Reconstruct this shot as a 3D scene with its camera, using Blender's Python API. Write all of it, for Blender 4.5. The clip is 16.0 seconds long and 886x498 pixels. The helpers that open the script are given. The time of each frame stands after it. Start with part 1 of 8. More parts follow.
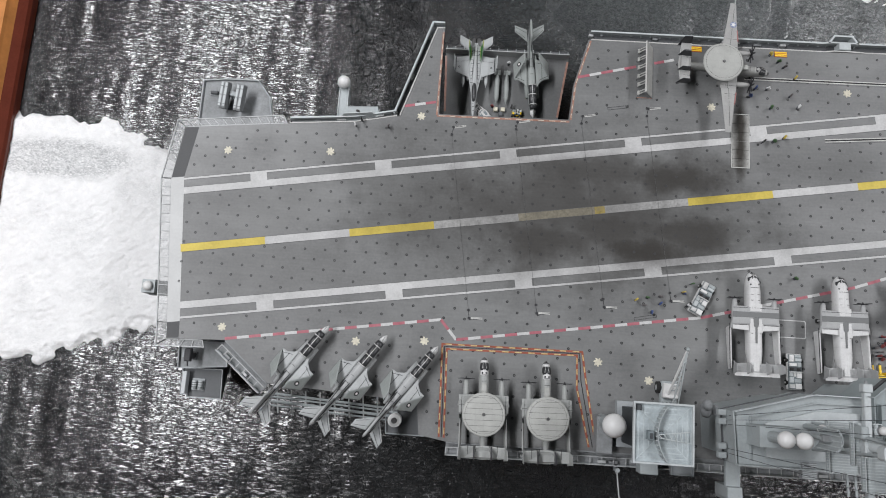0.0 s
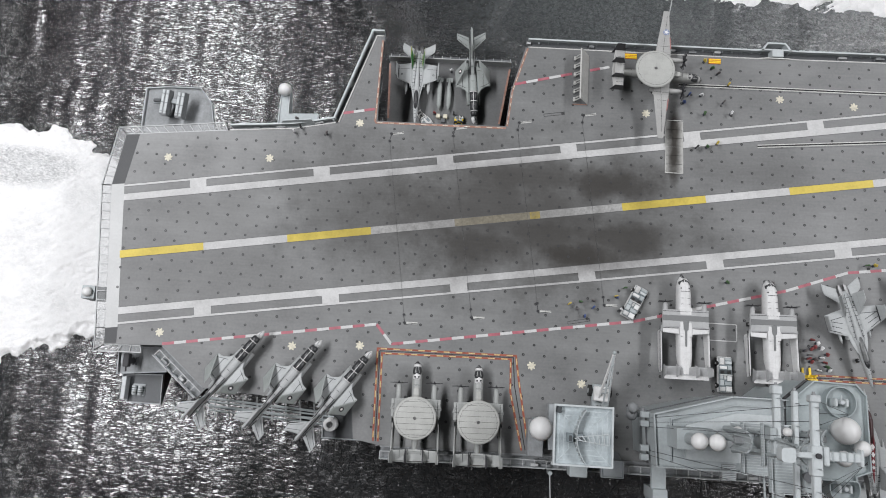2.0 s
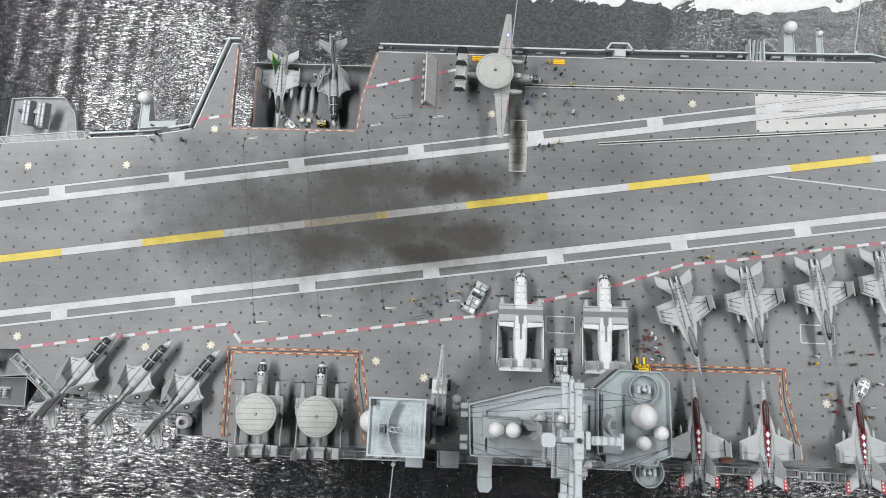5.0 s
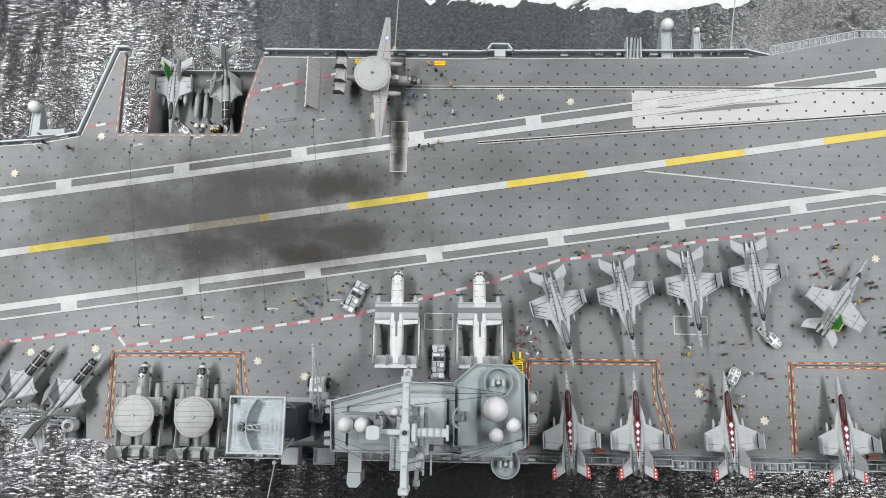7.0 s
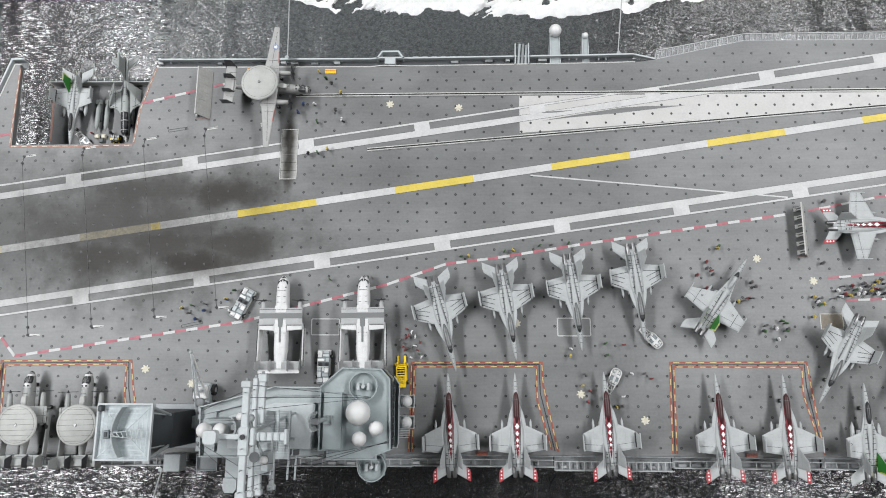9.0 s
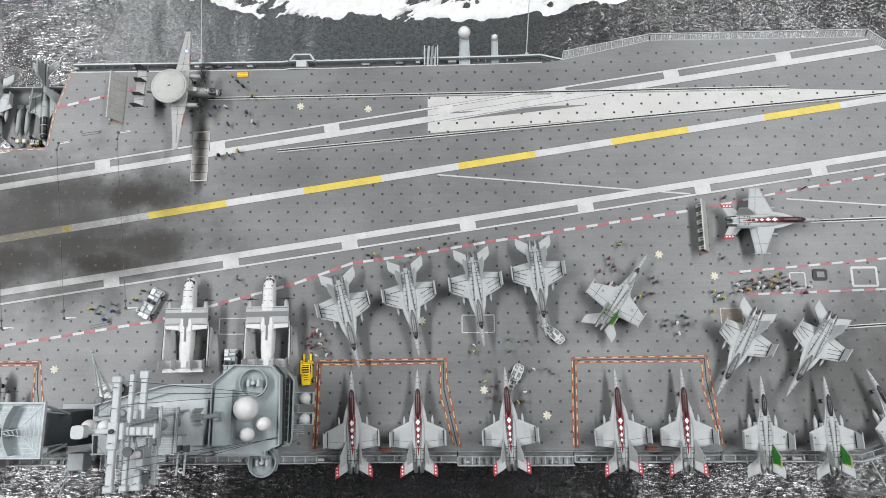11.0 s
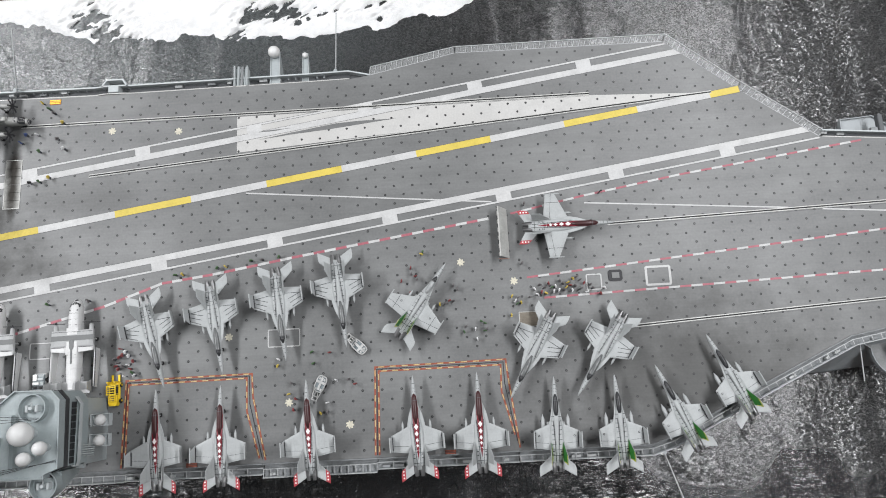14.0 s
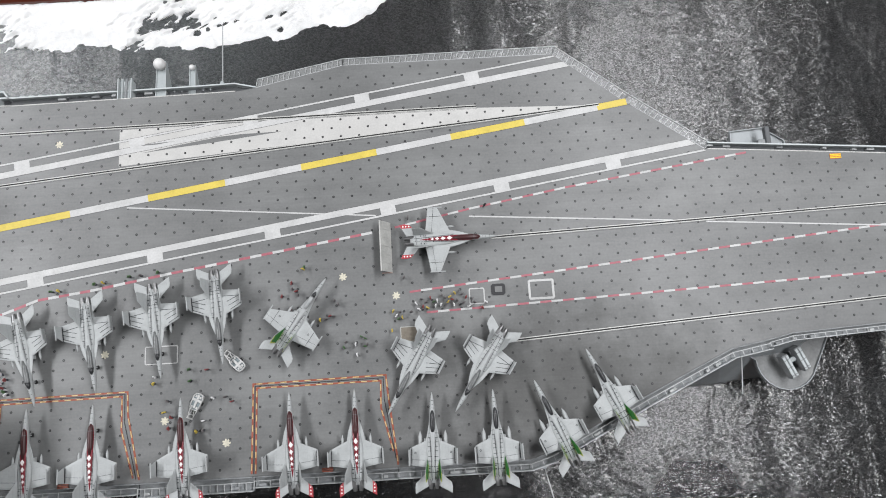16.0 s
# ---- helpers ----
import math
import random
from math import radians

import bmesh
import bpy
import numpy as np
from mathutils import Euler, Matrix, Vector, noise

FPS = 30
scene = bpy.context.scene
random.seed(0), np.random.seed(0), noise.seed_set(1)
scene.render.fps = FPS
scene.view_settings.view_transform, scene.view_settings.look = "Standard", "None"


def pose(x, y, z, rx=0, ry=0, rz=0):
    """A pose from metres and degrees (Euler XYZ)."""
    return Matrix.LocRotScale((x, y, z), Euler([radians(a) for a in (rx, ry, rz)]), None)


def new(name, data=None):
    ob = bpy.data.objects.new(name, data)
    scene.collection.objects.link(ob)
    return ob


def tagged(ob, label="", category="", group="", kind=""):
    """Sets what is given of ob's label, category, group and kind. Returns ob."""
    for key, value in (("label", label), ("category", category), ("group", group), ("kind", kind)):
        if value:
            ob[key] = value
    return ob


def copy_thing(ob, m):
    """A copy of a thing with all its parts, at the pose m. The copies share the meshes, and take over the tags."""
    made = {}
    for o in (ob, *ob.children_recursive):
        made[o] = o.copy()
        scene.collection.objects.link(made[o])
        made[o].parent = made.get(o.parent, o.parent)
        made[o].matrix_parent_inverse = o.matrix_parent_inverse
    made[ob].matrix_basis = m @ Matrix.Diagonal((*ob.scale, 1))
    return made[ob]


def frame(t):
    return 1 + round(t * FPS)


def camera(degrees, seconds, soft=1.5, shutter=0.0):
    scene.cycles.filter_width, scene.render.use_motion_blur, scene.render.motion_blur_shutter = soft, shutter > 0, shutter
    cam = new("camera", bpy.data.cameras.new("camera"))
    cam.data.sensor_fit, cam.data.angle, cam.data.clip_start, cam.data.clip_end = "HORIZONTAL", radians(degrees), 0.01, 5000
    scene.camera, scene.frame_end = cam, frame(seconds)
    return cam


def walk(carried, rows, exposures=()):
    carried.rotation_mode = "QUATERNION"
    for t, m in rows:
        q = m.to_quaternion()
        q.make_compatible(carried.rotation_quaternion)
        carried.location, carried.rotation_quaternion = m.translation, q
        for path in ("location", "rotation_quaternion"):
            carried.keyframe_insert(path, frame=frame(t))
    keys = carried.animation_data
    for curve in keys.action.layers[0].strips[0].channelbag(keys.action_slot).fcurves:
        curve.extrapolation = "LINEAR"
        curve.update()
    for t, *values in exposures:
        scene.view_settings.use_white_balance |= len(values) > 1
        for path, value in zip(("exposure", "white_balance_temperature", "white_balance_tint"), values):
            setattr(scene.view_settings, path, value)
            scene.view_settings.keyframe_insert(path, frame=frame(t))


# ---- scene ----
cam = camera(67.0, 16.0, soft=1.0)
# seconds, eye in metres, turns in degrees
PATH = [
    (0, 0.00565, -0.05737, 0.35955, 9.497, 1.092, 3.787),
    (0.5, 0.01598, -0.05883, 0.36074, 9.621, 1.228, 3.789),
    (1, 0.0225, -0.05883, 0.36223, 9.866, 1.008, 4.189),
    (1.5, 0.02911, -0.05744, 0.36102, 9.923, 0.733, 3.882),
    (2, 0.03943, -0.05666, 0.36236, 10.072, 0.939, 3.57),
    (2.5, 0.05062, -0.05521, 0.36256, 10.01, 0.978, 3.358),
    (3, 0.0627, -0.05544, 0.3623, 9.992, 0.796, 3.501),
    (3.5, 0.07744, -0.05366, 0.36297, 9.904, 0.9, 3.082),
    (4, 0.09341, -0.05313, 0.36636, 9.878, 1.049, 2.813),
    (6.5, 0.17268, -0.05568, 0.37622, 10.1, 0.987, 1.499),
    (7, 0.19116, -0.05505, 0.37674, 10.15, 1.107, 1.14),
    (7.5, 0.20804, -0.05617, 0.37722, 10.296, 1.119, 0.806),
    (8, 0.22402, -0.05883, 0.37999, 10.503, 1.2, 0.848),
    (8.5, 0.23721, -0.0577, 0.37941, 10.642, 1.095, 0.747),
    (9, 0.25462, -0.05549, 0.37928, 10.661, 1.041, 0.293),
    (11.5, 0.32472, -0.06201, 0.38387, 11.511, 1.038, -0.739),
    (12, 0.34526, -0.06061, 0.38567, 11.66, 1.37, -1.481),
    (12.5, 0.36295, -0.05926, 0.38722, 11.607, 1.188, -1.819),
    (13, 0.37931, -0.06002, 0.38915, 11.472, 0.858, -2.254),
    (13.5, 0.39694, -0.06071, 0.3906, 11.339, 0.483, -2.422),
    (14, 0.41659, -0.05888, 0.39124, 11.267, 0.613, -2.9),
    (14.5, 0.43131, -0.05821, 0.38985, 11.305, 0.228, -3.074),
    (15, 0.44967, -0.05598, 0.38928, 11.564, 0.34, -3.03),
    (15.5, 0.46462, -0.05442, 0.38883, 11.73, 0.032, -3.141),
    (16, 0.47838, -0.05482, 0.38926, 11.49, -0.437, -3.399),
]
walk(cam, [(t, pose(x, y, z, rx, ry, rz)) for t, x, y, z, rx, ry, rz in PATH],
     ((0, -0.05, 6500, 12), (1, 0.0, 6500, 13), (2, 0.08, 6500, 12), (3, 0.22, 6500, 12), (4, 0.30, 6500, 11), (8, 0.36, 6500, 10), (16, 0.37, 6500, 11)))

# ---- light: two long ceiling tubes across the table, soft room air ----
world = bpy.data.worlds.new("room_air")
scene.world = world
world.use_nodes = True
world.node_tree.nodes["Background"].inputs[0].default_value = (0.93, 0.97, 1.0, 1)
world.node_tree.nodes["Background"].inputs[1].default_value = 0.02


def ceiling_lamp(x, y, z, sx, sy, watts, color=(0.965, 0.98, 1.0)):
    data = bpy.data.lights.new("lamp_light", "AREA")
    data.shape, data.size, data.size_y, data.energy, data.color = "RECTANGLE", sx, sy, watts, color
    ob = new("lamp_light", data)
    ob.matrix_world = pose(x, y, z)
    return ob


ceiling_lamp(-0.58, 0.3, 1.05, 0.22, 1.3, 21)
ceiling_lamp(1.0, 0.3, 1.05, 0.22, 1.3, 15)

# ---- materials ----
def nodes_of(name):
    m = bpy.data.materials.new(name)
    m.use_nodes = True
    t = m.node_tree
    return m, t, t.nodes["Principled BSDF"]


def node(t, kind, **sockets):
    n = t.nodes.new(kind)
    for k, v in sockets.items():
        n.inputs[k.replace("_", " ")].default_value = v
    return n


def paint(name, color, rough=0.55, metal=0.0, vary=0.12, scale=60.0, grain=900.0, bump=0.15, depth=0.0001, spec=0.4, dirt=None, dirt_amount=0.5):
    """Paint with two scales of variation, optional dirt blotches and a fine relief."""
    m, t, b = nodes_of(name)
    n1 = node(t, "ShaderNodeTexNoise", Scale=scale, Detail=4.0, Roughness=0.6)
    n2 = node(t, "ShaderNodeTexNoise", Scale=grain, Detail=3.0, Roughness=0.6)
    geo = t.nodes.new("ShaderNodeNewGeometry")
    for n in (n1, n2):
        t.links.new(geo.outputs["Position"], n.inputs["Vector"])
    mix = t.nodes.new("ShaderNodeMix")
    mix.data_type = "RGBA"
    mix.blend_type = "MULTIPLY"
    mix.inputs[0].default_value = 1.0
    mix.inputs[6].default_value = (*color, 1)
    add = node(t, "ShaderNodeMath")
    add.operation = "ADD"
    half = node(t, "ShaderNodeMath")
    half.operation = "MULTIPLY"
    half.inputs[1].default_value = 0.6
    t.links.new(n2.outputs["Fac"], half.inputs[0])
    t.links.new(n1.outputs["Fac"], add.inputs[0])
    t.links.new(half.outputs[0], add.inputs[1])
    ramp = node(t, "ShaderNodeMapRange")
    ramp.inputs["From Min"].default_value, ramp.inputs["From Max"].default_value = 0.5, 1.1
    ramp.inputs["To Min"].default_value, ramp.inputs["To Max"].default_value = 1 - vary, 1 + vary
    t.links.new(add.outputs[0], ramp.inputs["Value"])
    t.links.new(ramp.outputs[0], mix.inputs[7])
    out = mix.outputs[2]
    if dirt:
        n3 = node(t, "ShaderNodeTexNoise", Scale=scale * 0.5, Detail=6.0, Roughness=0.7)
        t.links.new(geo.outputs["Position"], n3.inputs["Vector"])
        r3 = node(t, "ShaderNodeMapRange")
        r3.inputs["From Min"].default_value, r3.inputs["From Max"].default_value = 0.5, 0.75
        r3.inputs["To Max"].default_value = dirt_amount
        t.links.new(n3.outputs["Fac"], r3.inputs["Value"])
        m2 = t.nodes.new("ShaderNodeMix")
        m2.data_type = "RGBA"
        m2.inputs[7].default_value = (*dirt, 1)
        t.links.new(r3.outputs[0], m2.inputs[0])
        t.links.new(out, m2.inputs[6])
        out = m2.outputs[2]
    t.links.new(out, b.inputs["Base Color"])
    b.inputs["Roughness"].default_value, b.inputs["Metallic"].default_value = rough, metal
    b.inputs["Specular IOR Level"].default_value = spec
    if bump:
        bp = node(t, "ShaderNodeBump", Strength=bump, Distance=depth)
        t.links.new(n2.outputs["Fac"], bp.inputs["Height"])
        t.links.new(bp.outputs[0], b.inputs["Normal"])
    return m


def soot(m, amount=1.0):
    """Blots a material with the burnt patches on the landing lane, and paints dimmer light over the deck's ends."""
    t = m.node_tree
    b = t.nodes["Principled BSDF"]
    geo = t.nodes.new("ShaderNodeNewGeometry")
    n = node(t, "ShaderNodeTexNoise", Scale=38.0, Detail=6.0, Roughness=0.65)
    t.links.new(geo.outputs["Position"], n.inputs["Vector"])
    total = None
    for cx, cy, rx, ry, power in ((0.060, 0.028, 0.140, 0.055, 0.64), (0.120, 0.050, 0.046, 0.019, 0.80), (0.107, 0.008, 0.050, 0.017, 0.84), (0.128, 0.018, 0.044, 0.020, 0.76), (0.052, 0.012, 0.055, 0.024, 0.74),
                                  (0.085, 0.018, 0.055, 0.020, 0.74), (0.072, 0.050, 0.065, 0.020, 0.68), (0.1555, 0.077, 0.0052, 0.040, 0.95), (0.20, 0.062, 0.05, 0.02, 0.12), (0.0, 0.028, 0.095, 0.056, 0.42),
                                  # starboard and stern ellipses: fading light painted into the deck, with some grime
                                  (0.55, -0.062, 0.13, 0.060, 0.40), (0.42, -0.088, 0.16, 0.020, 0.14), (-0.10, 0.0, 0.10, 0.07, 0.16)):
        sub = t.nodes.new("ShaderNodeVectorMath")
        sub.operation = "SUBTRACT"
        sub.inputs[1].default_value = (cx, cy, 0)
        div = t.nodes.new("ShaderNodeVectorMath")
        div.operation = "DIVIDE"
        div.inputs[1].default_value = (rx, ry, 10)
        ln = t.nodes.new("ShaderNodeVectorMath")
        ln.operation = "LENGTH"
        t.links.new(geo.outputs["Position"], sub.inputs[0])
        t.links.new(sub.outputs[0], div.inputs[0])
        t.links.new(div.outputs[0], ln.inputs[0])
        add = node(t, "ShaderNodeMath")
        add.operation = "ADD"
        sc = node(t, "ShaderNodeMapRange")
        sc.inputs["From Min"].default_value, sc.inputs["From Max"].default_value = 0.25, 0.75
        sc.inputs["To Min"].default_value, sc.inputs["To Max"].default_value = 0.38, -0.38
        t.links.new(n.outputs["Fac"], sc.inputs["Value"])
        t.links.new(ln.outputs["Value"], add.inputs[0])
        t.links.new(sc.outputs[0], add.inputs[1])
        r = node(t, "ShaderNodeMapRange")
        r.interpolation_type = "SMOOTHSTEP"
        r.inputs["From Min"].default_value, r.inputs["From Max"].default_value = 1.15, 0.15
        r.inputs["To Max"].default_value = power * amount
        t.links.new(add.outputs[0], r.inputs["Value"])
        if total is None:
            total = r.outputs[0]
        else:
            mx = node(t, "ShaderNodeMath")
            mx.operation = "MAXIMUM"
            t.links.new(total, mx.inputs[0])
            t.links.new(r.outputs[0], mx.inputs[1])
            total = mx.outputs[0]
    mix = t.nodes.new("ShaderNodeMix")
    mix.data_type = "RGBA"
    t.links.new(total, mix.inputs[0])
    t.links.new(b.inputs["Base Color"].links[0].from_socket, mix.inputs[6])
    mix.inputs[7].default_value = (0.028, 0.0245, 0.021, 1)
    t.links.new(mix.outputs[2], b.inputs["Base Color"])
    # soot is matt, and the painted dimming with it
    for socket, dull in (("Specular IOR Level", 0.05), ("Roughness", 0.9)):
        r = node(t, "ShaderNodeMapRange")
        r.inputs["To Min"].default_value, r.inputs["To Max"].default_value = b.inputs[socket].default_value, dull
        t.links.new(total, r.inputs["Value"])
        t.links.new(r.outputs[0], b.inputs[socket])
    return m


def streaked(m, low=0.86, high=1.10):
    """Wash marks drawn out along the ship, in two widths."""
    t = m.node_tree
    b = t.nodes["Principled BSDF"]
    geo = t.nodes.new("ShaderNodeNewGeometry")
    out = b.inputs["Base Color"].links[0].from_socket
    for sx, sy, lo, hi in ((9.0, 60.0, low, high), (60.0, 900.0, 0.94, 1.05), (7.0, 8.0, 0.88, 1.08)):
        mp = t.nodes.new("ShaderNodeMapping")
        mp.inputs["Scale"].default_value = (sx, sy, 1.0)
        mp.inputs["Rotation"].default_value = (0, 0, -0.08)
        n = node(t, "ShaderNodeTexNoise", Scale=1.0, Detail=5.0, Roughness=0.6)
        r = node(t, "ShaderNodeMapRange")
        r.inputs["From Min"].default_value, r.inputs["From Max"].default_value = 0.3, 0.7
        r.inputs["To Min"].default_value, r.inputs["To Max"].default_value = lo, hi
        mix = t.nodes.new("ShaderNodeMix")
        mix.data_type, mix.blend_type = "RGBA", "MULTIPLY"
        mix.inputs[0].default_value = 1.0
        t.links.new(geo.outputs["Position"], mp.inputs["Vector"])
        t.links.new(mp.outputs[0], n.inputs["Vector"])
        t.links.new(n.outputs["Fac"], r.inputs["Value"])
        t.links.new(out, mix.inputs[6])
        t.links.new(r.outputs[0], mix.inputs[7])
        out = mix.outputs[2]
    t.links.new(out, b.inputs["Base Color"])
    return m


DECK = soot(streaked(paint("deck_grey", (0.166, 0.169, 0.168), 0.45, vary=0.20, scale=22, grain=700, bump=0.25, depth=0.00008, dirt=(0.205, 0.21, 0.206), dirt_amount=0.62)))
WHITE = soot(paint("marking_white", (0.50, 0.50, 0.495), 0.55, vary=0.2, scale=120, dirt=(0.28, 0.28, 0.28), dirt_amount=0.45), 0.8)
YELLOW = soot(paint("marking_yellow", (0.60, 0.47, 0.085), 0.55, vary=0.18, scale=120, dirt=(0.42, 0.33, 0.10), dirt_amount=0.4), 0.85)
REDM = paint("marking_red", (0.35, 0.11, 0.135), 0.55, vary=0.2, scale=300, dirt=(0.37, 0.17, 0.19), dirt_amount=0.5)
STERN = paint("stern_pale", (0.47, 0.475, 0.47), 0.55)
DARKDECK = paint("deck_dark", (0.062, 0.064, 0.066), 0.6)
LIFTDECK = paint("lift_deck_grey", (0.125, 0.128, 0.128), 0.5, vary=0.2, scale=60, dirt=(0.06, 0.06, 0.06), dirt_amount=0.5)
HULL = paint("hull_grey", (0.3, 0.32, 0.33), 0.5)


def airframe(name, color, rough=0.5, line=(0.05, 0.05, 0.055), wash=0.25):
    """Model aircraft paint: panel lines by thin joints in the object's own space, mottled wash."""
    m = paint(name, color, rough, vary=0.14, scale=180, grain=1500, bump=0.1, dirt=tuple(c * 0.55 for c in color), dirt_amount=wash)
    t = m.node_tree
    b = t.nodes["Principled BSDF"]
    co = t.nodes.new("ShaderNodeTexCoord")
    br = node(t, "ShaderNodeTexBrick", Scale=1.0)
    br.inputs["Mortar Size"].default_value = 0.00011
    br.inputs["Mortar Smooth"].default_value = 0.3
    br.inputs["Brick Width"].default_value = 0.0062
    br.inputs["Row Height"].default_value = 0.0042
    t.links.new(co.outputs["Object"], br.inputs["Vector"])
    mx = t.nodes.new("ShaderNodeMix")
    mx.data_type = "RGBA"
    half = node(t, "ShaderNodeMath")
    half.operation = "MULTIPLY"
    half.inputs[1].default_value = 0.10
    t.links.new(br.outputs["Fac"], half.inputs[0])
    t.links.new(half.outputs[0], mx.inputs[0])
    old = b.inputs["Base Color"].links[0].from_socket
    t.links.new(old, mx.inputs[6])
    mx.inputs[7].default_value = (*line, 1)
    t.links.new(mx.outputs[2], b.inputs["Base Color"])
    return m


JETGREY = airframe("jet_grey", (0.375, 0.39, 0.39))
JETDARK = airframe("jet_dark_grey", (0.27, 0.29, 0.28))
JETDIRTY = airframe("jet_dirty_grey", (0.34, 0.34, 0.33), wash=0.5)
RADOME = airframe("radome_grey", (0.38, 0.385, 0.365), wash=0.15)
RADARBODY = airframe("radar_plane_grey", (0.31, 0.32, 0.31), wash=0.3)
JAMGREY = airframe("jamming_jet_grey", (0.36, 0.37, 0.37), wash=0.5)
CARGO = airframe("cargo_white", (0.60, 0.60, 0.595), wash=0.12)
CARGOGREY = airframe("cargo_grey", (0.36, 0.365, 0.365), wash=0.2)
BANDRED = paint("band_red", (0.36, 0.17, 0.16), 0.55, vary=0.3, scale=300)
ROUNDELBLUE = paint("roundel_blue", (0.20, 0.24, 0.36), 0.5)
WALKGREY = paint("walkway_grey", (0.16, 0.165, 0.165), 0.6)
FRAMEGREY = paint("canopy_frame_grey", (0.10, 0.10, 0.105), 0.5)
SMOKED = airframe("smoked_grey", (0.25, 0.252, 0.24), wash=0.6)
SEAMSOFT = paint("seam_grey", (0.09, 0.09, 0.09), 0.6, bump=0)
SEAM = paint("seam_black", (0.03, 0.03, 0.033), 0.6, bump=0)
FINSHADE = paint("fin_shade", (0.05, 0.05, 0.055), 0.5)
TYRE = paint("tyre_black", (0.02, 0.02, 0.02), 0.8)
NOZZLE = paint("nozzle_metal", (0.18, 0.18, 0.18), 0.4, metal=0.8)
MAROON = paint("maroon", (0.17, 0.010, 0.020), 0.35, vary=0.2)
TIPRED = paint("tip_red", (0.38, 0.05, 0.06), 0.45)
DIAMOND = paint("diamond_white", (0.8, 0.76, 0.75), 0.5)
GREEN = paint("fin_green", (0.03, 0.19, 0.03), 0.45, vary=0.2)
FINEDGE = paint("fin_edge_yellow", (0.50, 0.52, 0.12), 0.5, vary=0.3, scale=600)
GREENPALE = paint("streak_green", (0.26, 0.33, 0.12), 0.5, vary=0.4, scale=600, dirt=(0.38, 0.40, 0.38), dirt_amount=1.0)
GLASS = paint("canopy_black", (0.035, 0.036, 0.038), 0.32, bump=0, spec=0.4)
GLASSGREY = paint("canopy_grey", (0.13, 0.135, 0.135), 0.30, vary=0.4, scale=300, bump=0, spec=0.5)
GLASSPALE = paint("canopy_pale_grey", (0.30, 0.31, 0.31), 0.35, vary=0.3, scale=300, bump=0, spec=0.5)
GLASS_RED = paint("canopy_maroon", (0.050, 0.018, 0.019), 0.38, bump=0, spec=0.4)
LAUNCH = paint("launch_white", (0.49, 0.485, 0.47), 0.55, vary=0.15, scale=90, dirt=(0.36, 0.35, 0.33), dirt_amount=0.5)
ORANGE = paint("border_orange", (0.27, 0.075, 0.045), 0.55, vary=0.3, scale=200)
ORANGEWORN = paint("border_orange_worn", (0.30, 0.16, 0.12), 0.6, vary=0.3, scale=300, dirt=(0.28, 0.27, 0.26), dirt_amount=0.8)
YELLOWPALE = paint("border_yellow", (0.52, 0.41, 0.19), 0.55, vary=0.25, scale=300)
CREAM = paint("pad_cream", (0.56, 0.53, 0.43), 0.6, vary=0.25, scale=500)
RAIL = paint("rail_steel", (0.46, 0.46, 0.44), 0.4, vary=0.3, scale=120)
DISH = paint("dish_dark", (0.034, 0.034, 0.035), 0.5, bump=0)

NETBAR = paint("net_bar_grey", (0.40, 0.41, 0.41), 0.5, bump=0)
CATWALK = paint("catwalk_grey", (0.22, 0.23, 0.235), 0.6, vary=0.25, scale=200)
SPONSON = paint("sponson_grey", (0.19, 0.195, 0.195), 0.55, vary=0.25, scale=70, dirt=(0.30, 0.30, 0.29), dirt_amount=0.7)
# dark grey for fittings; also put on sunken floors as their shade
DARKSHADE = paint("dark_and_shade", (0.10, 0.105, 0.11), 0.6)
WOOD = paint("wood_orange", (0.42, 0.17, 0.05), 0.3, vary=0.25, scale=25, grain=260)
WOODRED = paint("wood_red", (0.10, 0.022, 0.012), 0.25, vary=0.2, scale=60)
FOAM = paint("foam_white", (0.84, 0.84, 0.835), 0.75, vary=0.10, scale=420, grain=1500, bump=0.9, depth=0.0004, dirt=(0.58, 0.59, 0.59), dirt_amount=0.5)


